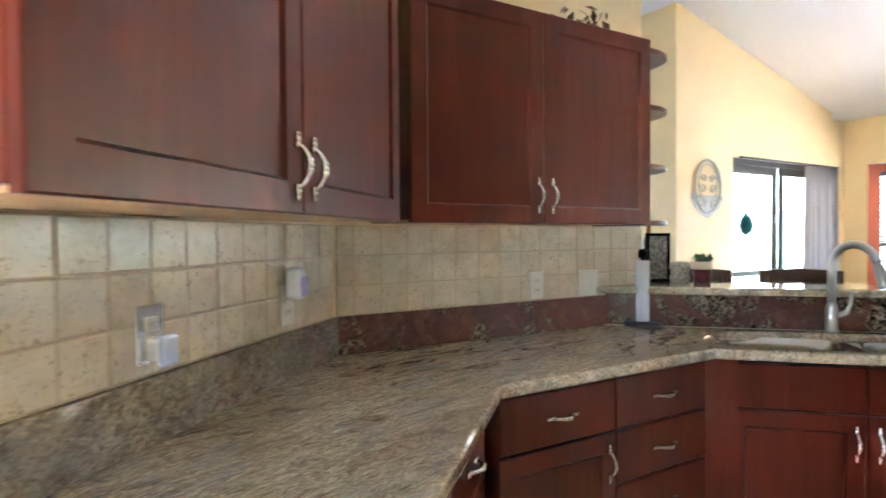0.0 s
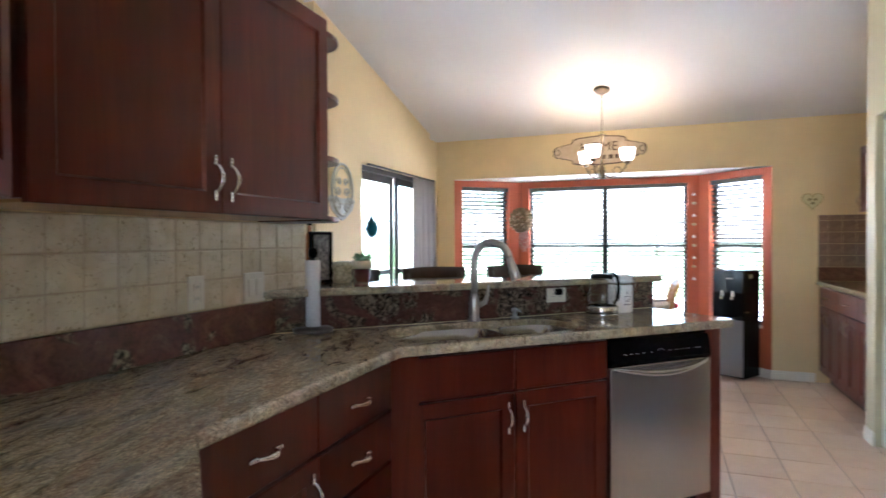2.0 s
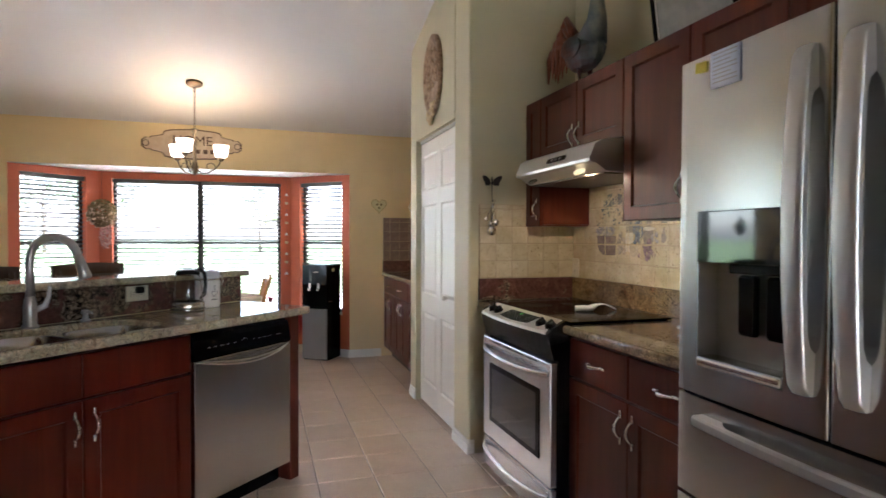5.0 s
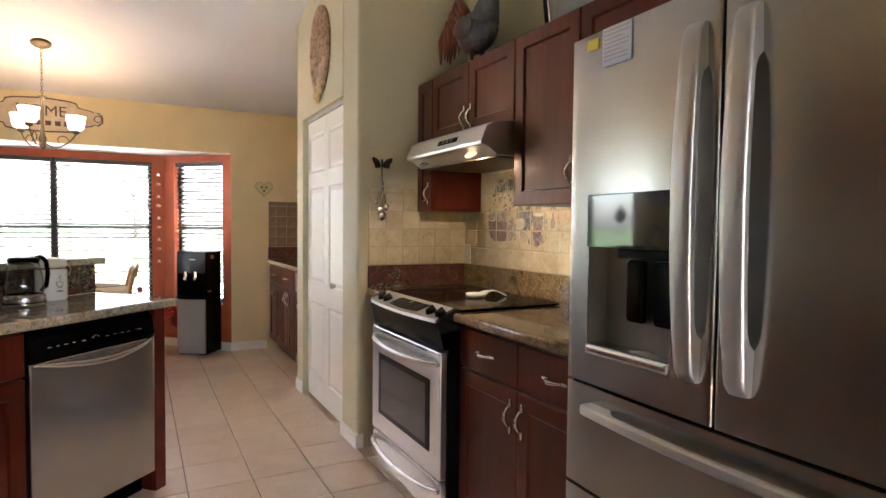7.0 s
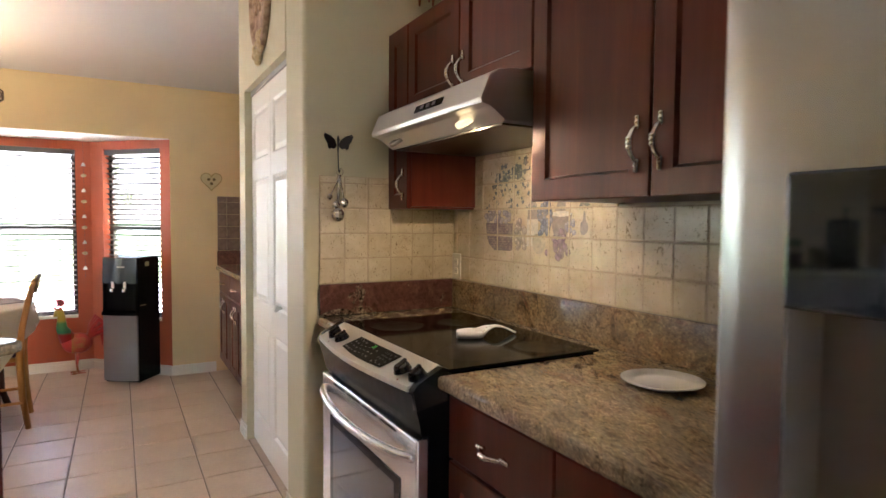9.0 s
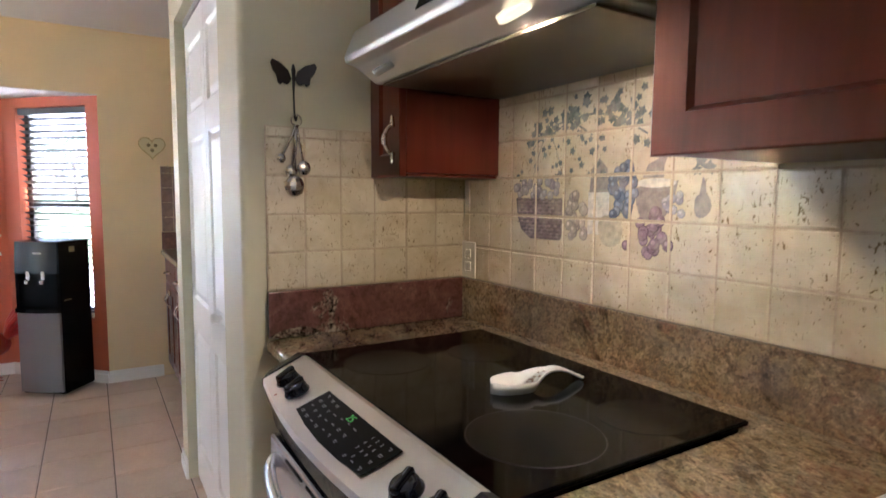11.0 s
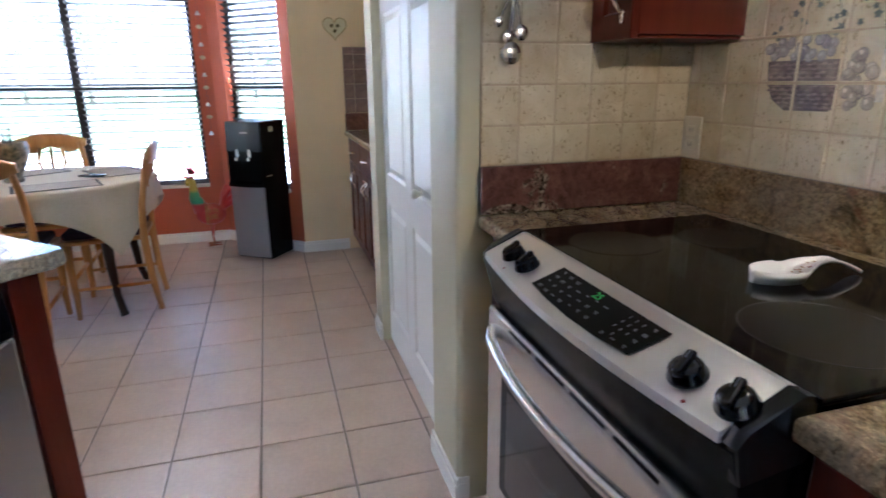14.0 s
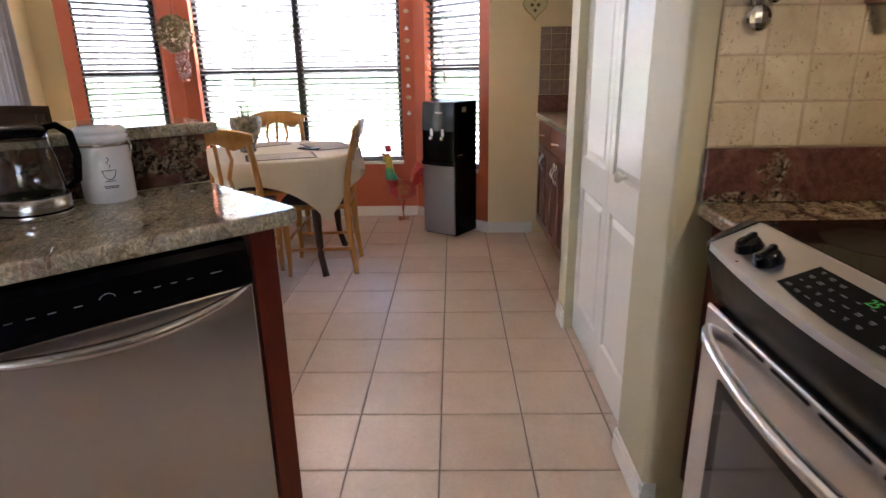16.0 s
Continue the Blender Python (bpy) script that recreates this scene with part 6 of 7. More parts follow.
# ---- butterfly hook with measuring spoons ----
hook = thing("butterfly_hook", pose(-0.001, 0.56, 1.625, 0, 0, 90), "dark metal butterfly wall hook", "hook")
DARKIRON = mat("dark_iron", (0.035, 0.028, 0.025), 0.45, 0.6)
for s in (-1, 1):
    wing = [(0.004, -0.012), (0.012, 0.008), (0.032, 0.024), (0.058, 0.032), (0.064, 0.022), (0.056, 0.002), (0.046, -0.008), (0.044, -0.026), (0.036, -0.032), (0.030, -0.024), (0.018, -0.03), (0.008, -0.022)]
    bm = prism(bmesh.new(), [(x * s, y) for x, y in (wing if s > 0 else wing[::-1])], 0, 0.003, 0.0008, 1)
    w = part("wing", bm, DARKIRON, hook)
    w.matrix_basis = pose(0, 0.006, 0, 90, 0, 0) @ pose(0, 0, 0, 0, 12 * s, 0)
part("body", tube(bmesh.new(), [(0, 0.010, 0.024), (0, 0.012, 0.01), (0, 0.011, -0.01), (0, 0.010, -0.05), (0.0, 0.016, -0.115), (0.0, 0.026, -0.125), (0.0, 0.032, -0.115)], [0.003, 0.006, 0.005, 0.0025, 0.0025, 0.0025, 0.003], 8), DARKIRON, hook, "thin iron stem and hook")
sp = thing("measuring_spoons", pose(-0.001, 0.56, 1.494, 0, 0, 90) @ Matrix.Diagonal((1.2, 1.1, 1.2, 1)), "silver measuring spoons hanging from the butterfly hook", "spoons")
part("ring", tube(bmesh.new(), arc((0, 0.026, 0.006), 0.012, 0, 360, 14, "xz")[:-1], 0.0015, 5, True), CHROME, sp)
for dx, ln_, r in ((-0.016, 0.085, 0.016), (0.004, 0.12, 0.023), (0.030, 0.07, 0.010), (0.010, 0.095, 0.014)):
    bm = tube(bmesh.new(), [(0.0, 0.026, -0.004), (dx * 0.4, 0.024, -ln_ * 0.5), (dx, 0.022, -ln_)], [0.0045, 0.0025, 0.003], 6)
    ball(bm, (dx * 1.1, 0.022, -ln_ - r * 0.8), r, 12, 8, (1, 0.45, 1.05))
    part("spoon", bm, CHROME, sp, "polished metal spoon")

# ---- plaques ----
heart = thing("heart_plaque", pose(BAY_X - 0.001, 0.655, 1.635, 90, 0, -90), "pale heart-shaped wall plaque with wire rim", "plaque")
hpts = []
for i in range(36):
    t = 2 * math.pi * i / 36
    hpts.append((0.0052 * 16 * math.sin(t) ** 3, 0.0052 * (13 * math.cos(t) - 5 * math.cos(2 * t) - 2 * math.cos(3 * t) - math.cos(4 * t))))
part("panel", prism(bmesh.new(), [(x * 0.96, y * 0.96) for x, y in hpts], 0.002, 0.010, 0.002, 1), mat("plaque_cream", (0.58, 0.50, 0.26), 0.6), heart)
part("rim", tube(bmesh.new(), [(x, y, 0.008) for x, y in hpts], 0.004, 6, True), mat("antique_gold", (0.42, 0.32, 0.12), 0.4, 0.5), heart, "gold wire rim")
for x, y in ((-0.022, 0.01), (0.022, 0.01), (0, -0.025)):
    part("motif", ball(bmesh.new(), (x, y, 0.013), 0.013, 8, 6, (1, 1, 0.4)), mat("olive_motif", (0.16, 0.12, 0.03), 0.6), heart, "dark olive motif")

oval_p = thing("oval_plaque", pose(0.72, PANTRY_Y + 0.001, 2.43, 90, 0, 180), "carved oval wooden wall plaque above the pantry door", "plaque")
CARVED = speckled("carved_wood", (0.20, 0.11, 0.05), (0.46, 0.30, 0.17), 26, 0.65, 0.8)
bm = bmesh.new()
rings = []
for k, h in ((1.0, 0.0), (1.0, 0.022), (0.93, 0.03), (0.86, 0.022), (0.80, 0.014), (0.0, 0.018)):
    rings.append([bm.verts.new((0.20 * k * math.cos(2 * math.pi * i / 40), 0.285 * k * math.sin(2 * math.pi * i / 40), h)) for i in range(40)] if k else [bm.verts.new((0, 0, h))])
for a, b in zip(rings, rings[1:]):
    for i in range(40):
        j = (i + 1) % 40
        (bm.faces.new((a[i], a[j], b[j], b[i])) if len(b) > 1 else bm.faces.new((a[i], a[j], b[0]))).smooth = True
bm.faces.new(rings[0])
part("panel", bm, CARVED, oval_p, "carved wooden panel")
random.seed(12)
bm = bmesh.new()
for i in range(46):
    a, r = random.uniform(0, 6.28), random.uniform(0, 0.7)
    ball(bm, (0.2 * r * math.cos(a), 0.285 * r * math.sin(a), 0.018), random.uniform(0.012, 0.026), 7, 5, (1, 1.3, 0.5))
tagged(part("relief", bm, CARVED, oval_p, "carved floral relief"), kind="stuff")
bm = bmesh.new()
for i in range(16):
    ball(bm, (random.uniform(-0.09, 0.09), random.uniform(-0.33, -0.20), 0.02), random.uniform(0.018, 0.032), 7, 5, (1, 1, 0.7))
tagged(part("crest", bm, speckled("gilt_carving", (0.42, 0.28, 0.11), (0.6, 0.44, 0.2), 40, 0.5, 0.6), oval_p, "gilded leaf carving"), kind="stuff")

orn = thing("wall_ornament", pose(0.875, SLIDER_Y - 0.002, 1.67, 90, 0, 0), "pale grey metal scroll wall ornament", "ornament")
BLUEMETAL = mat("grey_metal", (0.46, 0.44, 0.36), 0.45, 0.2)
ell = lambda cx, cy, rx, ry, n=32: [(cx + rx * math.cos(2 * math.pi * i / n), cy + ry * math.sin(2 * math.pi * i / n), 0.012) for i in range(n)]
part("rim", tube(bmesh.new(), ell(0, 0.02, 0.155, 0.20), 0.010, 8, True), BLUEMETAL, orn, "oval metal rim")
part("inner_rim", tube(bmesh.new(), ell(0, 0.05, 0.115, 0.14), 0.005, 6, True), BLUEMETAL, orn)
for s in (-1, 1):
    for cx, cy, r in ((0.05, 0.08, 0.035), (0.06, 0.0, 0.04), (0.13, -0.08, 0.045), (0.07, -0.12, 0.05)):
        part("scroll", tube(bmesh.new(), [(s * (cx + r * (1 - t / 9) * math.cos(t)), cy + r * (1 - t / 9) * math.sin(t), 0.012) for t in [i * 0.5 for i in range(16)]], 0.006, 6), BLUEMETAL, orn)
part("plate", prism(bmesh.new(), [(0.17, -0.03), (0.20, -0.06), (0.15, -0.14), (0.05, -0.20), (0, -0.22), (-0.05, -0.20), (-0.15, -0.14), (-0.20, -0.06), (-0.17, -0.03), (0, -0.05)][::-1], 0.002, 0.008, 0.002, 1), speckled("weathered_grey", (0.38, 0.38, 0.34), (0.52, 0.53, 0.50), 30, 0.5), orn, "weathered grey lower plate")

# ---- curtain ----
cur = thing("curtain", pose(0, SLIDER_Y - 0.055, 0), "grey pleated curtain drawn to one side of the sliding door", "curtain")
bm = bmesh.new()
cols = []
NX = 90
for i in range(NX + 1):
    u = i / NX
    x = 2.20 + 0.50 * u
    col = []
    for z, k in ((0.03, 1.15), (0.5, 1.1), (1.0, 1.0), (1.5, 0.85), (1.92, 0.7)):
        y = k * (0.026 * math.sin(u * 62.8) + 0.010 * math.sin(u * 23 + z))
        col.append(bm.verts.new((x + 0.004 * math.sin(z * 3 + u * 30), y, z)))
    cols.append(col)
for a, b in zip(cols, cols[1:]):
    for j in range(4):
        bm.faces.new((a[j], b[j], b[j + 1], a[j + 1])).smooth = True
bmesh.ops.solidify(bm, geom=bm.faces[:], thickness=0.002)
part("drape", bm, speckled("grey_cloth", (0.44, 0.41, 0.40), (0.54, 0.51, 0.49), 160, 0.9), cur)
part("heading_rail", bx(1.22, 2.72, -0.012, 0.012, 1.922, 1.937), FRAME, cur, "dark curtain rail")
catcher = thing("suncatcher", pose(1.42, SLIDER_Y + 0.02, 1.40), "teal glass drop suncatcher hanging in the sliding door", "suncatcher")
part("drop", lathe(bmesh.new(), [(0, -0.09), (0.045, -0.05), (0.06, 0.0), (0.045, 0.05), (0.015, 0.09), (0.008, 0.13), (0, 0.14)], 12), mat("teal_glass", (0.02, 0.12, 0.14), 0.15), catcher)
part("cord", tube(bmesh.new(), [(0, 0, 0.13), (0, 0, 0.50)], 0.0015, 5), FRAME, catcher)

# ---- hanging plant and bell string at the bay ----
hp_ = thing("hanging_plant", pose(3.36, 3.40, 0), "hanging dried flower basket with pink blooms", "plant")
part("basket", lathe(bmesh.new(), [(0.0, 1.38), (0.05, 1.385), (0.10, 1.44), (0.115, 1.50), (0.105, 1.50), (0.0, 1.47)], 18), speckled("wicker", (0.12, 0.08, 0.04), (0.25, 0.18, 0.09), 80), hp_, "wicker basket")
part("hanger", tube(bmesh.new(), [(0, 0, 1.50), (0, 0, 1.75), (0.0, 0.0, HEADER)], 0.002, 5), FRAME, hp_)
random.seed(5)


def leaf_quads(n, spread, zlo, zhi, size, droop=0.0):
    bm = bmesh.new()
    for _ in range(n):
        a, r = random.uniform(0, 6.28), spread * math.sqrt(random.random())
        c = Vector((r * math.cos(a), r * math.sin(a), random.uniform(zlo, zhi) - droop * r))
        m = Matrix.Translation(c) @ Euler((random.uniform(-1.2, 1.2), random.uniform(-1.2, 1.2), random.uniform(0, 6.28))).to_matrix().to_4x4()
        s = size * random.uniform(0.6, 1.3)
        pts = [m @ Vector(p) for p in ((-s, 0, 0), (0, -0.45 * s, 0.1 * s), (s, 0, 0), (0, 0.45 * s, 0.1 * s))]
        bm.faces.new([bm.verts.new(p) for p in pts])
    return bm




def flower_ball(n, c, r, size, stretch=(1, 1, 1)):
    """Small petals scattered over and inside a ball, standing outwards."""
    bm = bmesh.new()
    for _ in range(n):
        d = Vector((random.gauss(0, 1), random.gauss(0, 1), random.gauss(0, 1))).normalized()
        p = Vector(c) + Vector((d.x * stretch[0], d.y * stretch[1], d.z * stretch[2])) * r * random.uniform(0.72, 1.06)
        m = Matrix.Translation(p) @ d.to_track_quat("Z", "Y").to_matrix().to_4x4() @ Euler((random.uniform(-0.9, 0.9), random.uniform(-0.9, 0.9), random.uniform(0, 6.28))).to_matrix().to_4x4()
        q = size * random.uniform(0.6, 1.35)
        bm.faces.new([bm.verts.new(m @ Vector(v)) for v in ((-q, 0, 0), (0, -0.55 * q, 0.2 * q), (q, 0, 0), (0, 0.55 * q, 0.2 * q))])
    return bm


tagged(part("foliage", flower_ball(620, (0, 0, 1.53), 0.125, 0.022), speckled("dry_leaf", (0.12, 0.10, 0.04), (0.30, 0.23, 0.11), 30), hp_, "dry olive foliage"), kind="stuff")
tagged(part("dried_flower", flower_ball(330, (0, 0, 1.50), 0.135, 0.017, (1, 1, 0.9)), speckled("straw_flower", (0.40, 0.30, 0.18), (0.62, 0.50, 0.36), 40), hp_, "cream dried flowers"), kind="stuff")
tagged(part("bloom", flower_ball(260, (0.0, -0.035, 1.30), 0.07, 0.016, (0.8, 0.8, 1.9)), speckled("pink_bloom", (0.42, 0.20, 0.20), (0.55, 0.38, 0.30), 40), hp_, "faded pink trailing blooms"), kind="stuff")
bell = thing("bell_garland", pose(3.5, 1.60, 0), "hanging string of shells and small bells", "garland")
part("string", tube(bmesh.new(), [(0, 0, HEADER), (0, 0, 0.80)], 0.0012, 4), SLAT_BACKLIT, bell)
for i in range(9):
    z = 1.78 - i * 0.11
    if i % 2:
        part("shell", ball(bmesh.new(), (0, 0, z), 0.022, 8, 6, (0.5, 1, 0.7)), speckled("shell", (0.45, 0.36, 0.18), (0.62, 0.54, 0.35), 60), bell, "pale shell")
    else:
        part("bell", lathe(bmesh.new(), [(0.018, z - 0.03), (0.012, z - 0.01), (0.004, z), (0, z)], 10), WHITE_PL, bell, "small white bell")

# ---- things on the counters ----
ptw = thing("paper_towel_holder", pose(-0.995, 3.295, CT1 + 0.0005), "upright paper towel roll on a dark metal stand", "paper towel")
part("base", lathe(bmesh.new(), [(0, 0), (0.082, 0), (0.084, 0.012), (0.07, 0.02), (0.0, 0.022)], 28), mat("dark_nickel", (0.10, 0.09, 0.085), 0.3, 0.8), ptw, "dark weighted base")
part("roll", lathe(bmesh.new(), [(0.012, 0.023), (0.029, 0.023), (0.0295, 0.295), (0.012, 0.295)], 28), speckled("paper_roll", (0.70, 0.69, 0.67), (0.78, 0.77, 0.75), 90, 0.9, 0.3), ptw, "white paper roll")
part("finial", lathe(bmesh.new(), [(0.008, 0.295), (0.008, 0.305), (0.019, 0.309), (0.021, 0.325), (0.018, 0.345), (0, 0.348)], 16), BLACK, ptw, "black finial")


def on_bar(x, y, rz=0):
    return RUN_P @ pose(x, y, 1.0945, 0, 0, rz)


pot = thing("potted_plant", on_bar(1.555, -0.30), "small succulent in a maroon and cream pot", "plant")
part("pot", lathe(bmesh.new(), [(0, 0), (0.038, 0), (0.043, 0.062), (0.0, 0.062)], 20), mat("maroon_glaze", (0.09, 0.012, 0.014), 0.25), pot, "maroon glazed pot")
part("rim", lathe(bmesh.new(), [(0.0435, 0.0625), (0.05, 0.0625), (0.052, 0.10), (0.045, 0.10), (0.043, 0.085), (0.0, 0.085)], 20), mat("cream_glaze", (0.6, 0.5, 0.34), 0.3), pot, "cream rim")
part("leaves", leaf_quads(70, 0.04, 0.088, 0.135, 0.018), speckled("succulent", (0.03, 0.09, 0.025), (0.07, 0.15, 0.05), 40), pot, "green succulent leaves")
cand = thing("candle_jar", on_bar(1.66, -0.27), "carved pale candle jar on the bar", "candle")
part("jar", lathe(bmesh.new(), [(0, 0), (0.04, 0), (0.048, 0.02), (0.04, 0.045), (0.05, 0.075), (0.045, 0.095), (0.03, 0.10), (0, 0.098)], 18), speckled("aged_cream", (0.22, 0.19, 0.11), (0.5, 0.44, 0.3), 70, 0.5, 0.6), cand)
art = thing("framed_panel", on_bar(1.765, -0.26, 35), "dark framed carved panel standing on the bar", "frame")
bm = bmesh.new()
for a, b, c, d in ((-0.07, -0.055, 0, 0.24), (0.055, 0.07, 0, 0.24), (-0.055, 0.055, 0, 0.015), (-0.055, 0.055, 0.225, 0.24)):
    box(bm, a, b, -0.01, 0.012, c, d, 0.002, 1)
part("frame", bm, BLACK, art, "black frame")
part("panel", bx(-0.055, 0.055, -0.004, 0.003, 0.015, 0.225), speckled("patterned_grey", (0.05, 0.045, 0.04), (0.33, 0.30, 0.25), 55, 0.6), art, "patterned grey panel")
bot = thing("bottle", on_bar(1.80, -0.335), "small amber bottle with dark cap", "bottle")
part("glass_body", lathe(bmesh.new(), [(0, 0), (0.024, 0), (0.026, 0.20), (0.012, 0.24), (0.011, 0.27), (0, 0.27)], 16), mat("amber", (0.28, 0.10, 0.03), 0.2), bot)
part("cap", lathe(bmesh.new(), [(0.013, 0.271), (0.013, 0.30), (0, 0.30)], 12), BLACK, bot)

canister = thing("coffee_canister", RUN_P @ pose(0.275, 0.07, CT1 + 0.0005), "white ceramic coffee canister with clamp lid", "canister")
part("jar", lathe(bmesh.new(), [(0, 0), (0.058, 0), (0.062, 0.006), (0.062, 0.135), (0.058, 0.142), (0.0, 0.142)], 32), WHITE_PL, canister, "white glazed jar")
lid = part("lid", lathe(bmesh.new(), [(0.058, 0.152), (0.063, 0.155), (0.063, 0.168), (0.058, 0.172), (0.062, 0.176), (0.062, 0.184), (0.05, 0.192), (0, 0.195)], 32), WHITE_PL, canister, "white domed lid")
part("seal", lathe(bmesh.new(), [(0.056, 0.1425), (0.0595, 0.1425), (0.0595, 0.1515), (0.056, 0.1515)], 28), CHROME, canister, "wire seal band")
part("clamp", tube(bmesh.new(), [(-0.05, 0.042, 0.165), (-0.056, 0.05, 0.14), (-0.052, 0.046, 0.11)], 0.0025, 6), CHROME, canister, "wire clamp")
INK = mat("black_ink", (0.02, 0.02, 0.02), 0.5)
# the print on the jar faces the room
m = pose(0, 0, 0, 0, 0, -8)


def wrap(u, z):
    a = radians(90) + u / 0.0625
    return m @ Vector((0.0625 * math.cos(a), 0.0625 * math.sin(a), z))


part("cup_print", tube(bmesh.new(), [wrap(u, z) for u, z in ((-0.016, 0.085), (-0.012, 0.07), (-0.004, 0.062), (0.004, 0.062), (0.012, 0.07), (0.016, 0.085), (0.0, 0.0845), (-0.016, 0.085))], 0.0011, 5), INK, canister, "black cup drawing")
part("saucer_print", tube(bmesh.new(), [wrap(u, 0.058) for u in (-0.012, 0, 0.012)], 0.001, 5), INK, canister)
part("steam_print", tube(bmesh.new(), [wrap(u, z) for u, z in ((0.0, 0.09), (0.004, 0.097), (-0.003, 0.104), (0.003, 0.112), (-0.001, 0.118))], 0.0010, 5), INK, canister)
for u0, u1, z in ((-0.017, 0.017, 0.045), (-0.015, 0.015, 0.041)):
    part("name_bar", tube(bmesh.new(), [wrap(u0 + (u1 - u0) * i / 6, z) for i in range(7)], 0.0014, 4), INK, canister, "small black lettering")

ket = thing("coffee_carafe", RUN_P @ pose(0.455, 0.14, CT1 + 0.0005), "glass kettle with steel base and black handle", "kettle")
part("base", lathe(bmesh.new(), [(0, 0), (0.078, 0), (0.08, 0.012), (0.077, 0.016), (0.078, 0.02), (0.078, 0.046), (0.072, 0.05), (0, 0.05)], 32), STEEL, ket, "steel base with black bands")
part("band", lathe(bmesh.new(), [(0.0785, 0.0135), (0.0805, 0.0135), (0.0805, 0.0175), (0.0785, 0.0175)], 32), BLACK, ket)
body = part("glass_body", lathe(bmesh.new(), [(0.071, 0.0505), (0.072, 0.08), (0.066, 0.13), (0.056, 0.175), (0.054, 0.19), (0.0525, 0.19), (0.0545, 0.175), (0.0645, 0.13), (0.0705, 0.08), (0.0695, 0.0505)], 32), GLASS, ket, "clear glass body")
part("lid", lathe(bmesh.new(), [(0, 0.188), (0.057, 0.188), (0.058, 0.197), (0.05, 0.205), (0.015, 0.207), (0, 0.207)], 28), BLACK, ket, "black lid")
part("handle", tube(bmesh.new(), [(-0.045, -0.0, 0.20), (-0.075, 0, 0.205), (-0.10, 0, 0.185), (-0.108, 0, 0.13), (-0.10, 0, 0.075), (-0.075, 0, 0.055)], [0.007, 0.009, 0.0095, 0.009, 0.009, 0.007], 10), BLACK, ket, "black loop handle")
plate = thing("plate", pose(-1.35, 0.215, CT1 + 0.0005), "white ceramic plate on the granite worktop", "plate")
part("dish", lathe(bmesh.new(), [(0, 0), (0.055, 0), (0.06, 0.004), (0.095, 0.014), (0.096, 0.017), (0.06, 0.008), (0, 0.006)], 32), WHITE_PL, plate)


# ---- switches and outlets ----
def outlet(m, label, gangs=1, plug=False, rocker=False, material=None):
    o = thing("outlet" if not rocker else "light_switch", m, label, "outlet" if not rocker else "switch")
    w = 0.036 + 0.023 * (gangs - 1)
    part("cover_plate", bx(-w, w, 0, 0.006, -0.058, 0.058, bevel=0.003), material or PLASTIC, o)
    for g in range(gangs):
        x = (g - (gangs - 1) / 2) * 0.046
        if rocker:
            part("toggle", bx(x - 0.016, x + 0.016, 0.006, 0.010, -0.033, 0.033, bevel=0.002), PLASTIC, o)
        else:
            for z in (-0.02, 0.02):
                s = part("socket", bx(x - 0.016, x + 0.016, 0.006, 0.008, z - 0.014, z + 0.014, bevel=0.003), PLASTIC, o)
                for d in (-0.006, 0.006):
                    part("slot", bx(x + d - 0.001, x + d + 0.001, 0.008, 0.0085, z - 0.004, z + 0.006), BLACK, s)
    if plug:
        part("plug", bx(-0.034, -0.002, 0.008, 0.04, -0.016, 0.016, bevel=0.006), BLACK, o, "black plug")
    return o


outlet(pose(-0.045, 0.0095, 1.103), "ivory wall outlet on the travertine tiles")
outlet(pose(-1.50, WALL_B - 0.0095, 1.115, 0, 0, 180), "ivory wall outlet on the travertine tiles")
outlet(pose(-1.20, WALL_B - 0.0095, 1.112, 0, 0, 180), "ivory double rocker switch on the travertine tiles", 2, rocker=True)
outlet(RUN_P @ pose(0.63, 0.0, 1.012, 0, 90, 0), "ivory outlet with a black plug in the bar facing", plug=True)
outlet(RUN_A @ pose(0.335, 0.0095, 1.13), "ivory wall outlet holding an air freshener")
fresh = thing("air_freshener", RUN_A @ pose(0.335, 0.018, 1.155), "white and lilac plug-in air freshener", "air freshener")
part("housing", bx(-0.026, 0.026, 0, 0.05, -0.01, 0.085, bevel=0.018, seg=4), WHITE_PL, fresh)
part("window", bx(-0.016, 0.016, 0.046, 0.053, 0.0, 0.06, bevel=0.01, seg=3), mat("lilac_plastic", (0.35, 0.32, 0.55), 0.3), fresh, "lilac oil window")
outlet(RUN_A @ pose(0.87, 0.0095, 1.135), "brushed metal outlet plate with a plug-in night light", material=CHROME)
nl = thing("night_light", RUN_A @ pose(0.87, 0.018, 1.105), "plug-in night light with frosted shade", "night light")
part("housing", bx(-0.02, 0.02, 0, 0.03, -0.022, 0.022, bevel=0.006), WHITE_PL, nl)
part("shade", bx(-0.022, 0.022, 0.03, 0.045, -0.03, 0.03, bevel=0.006), mat("frosted", (0.55, 0.6, 0.7), 0.4), nl, "frosted shade")

# small sprigs on the straight wall cabinet
spr = thing("metal_sprigs", RUN_B @ pose(-0.95, 0.2, 2.1), "metal leaf ornament lying on the wall cabinet", "ornament")
random.seed(21)
bm = leaf_quads(46, 0.12, 0.02, 0.10, 0.028)
part("leaves", bm, mat("aged_copper", (0.16, 0.09, 0.05), 0.45, 0.5), spr, "aged copper leaves")
part("stalk", tube(bmesh.new(), [(-0.18, 0, 0.005), (-0.05, 0.02, 0.03), (0.08, 0, 0.02), (0.18, -0.02, 0.006)], 0.005, 6), mat("copper_stalk", (0.12, 0.07, 0.04), 0.5, 0.5), spr)

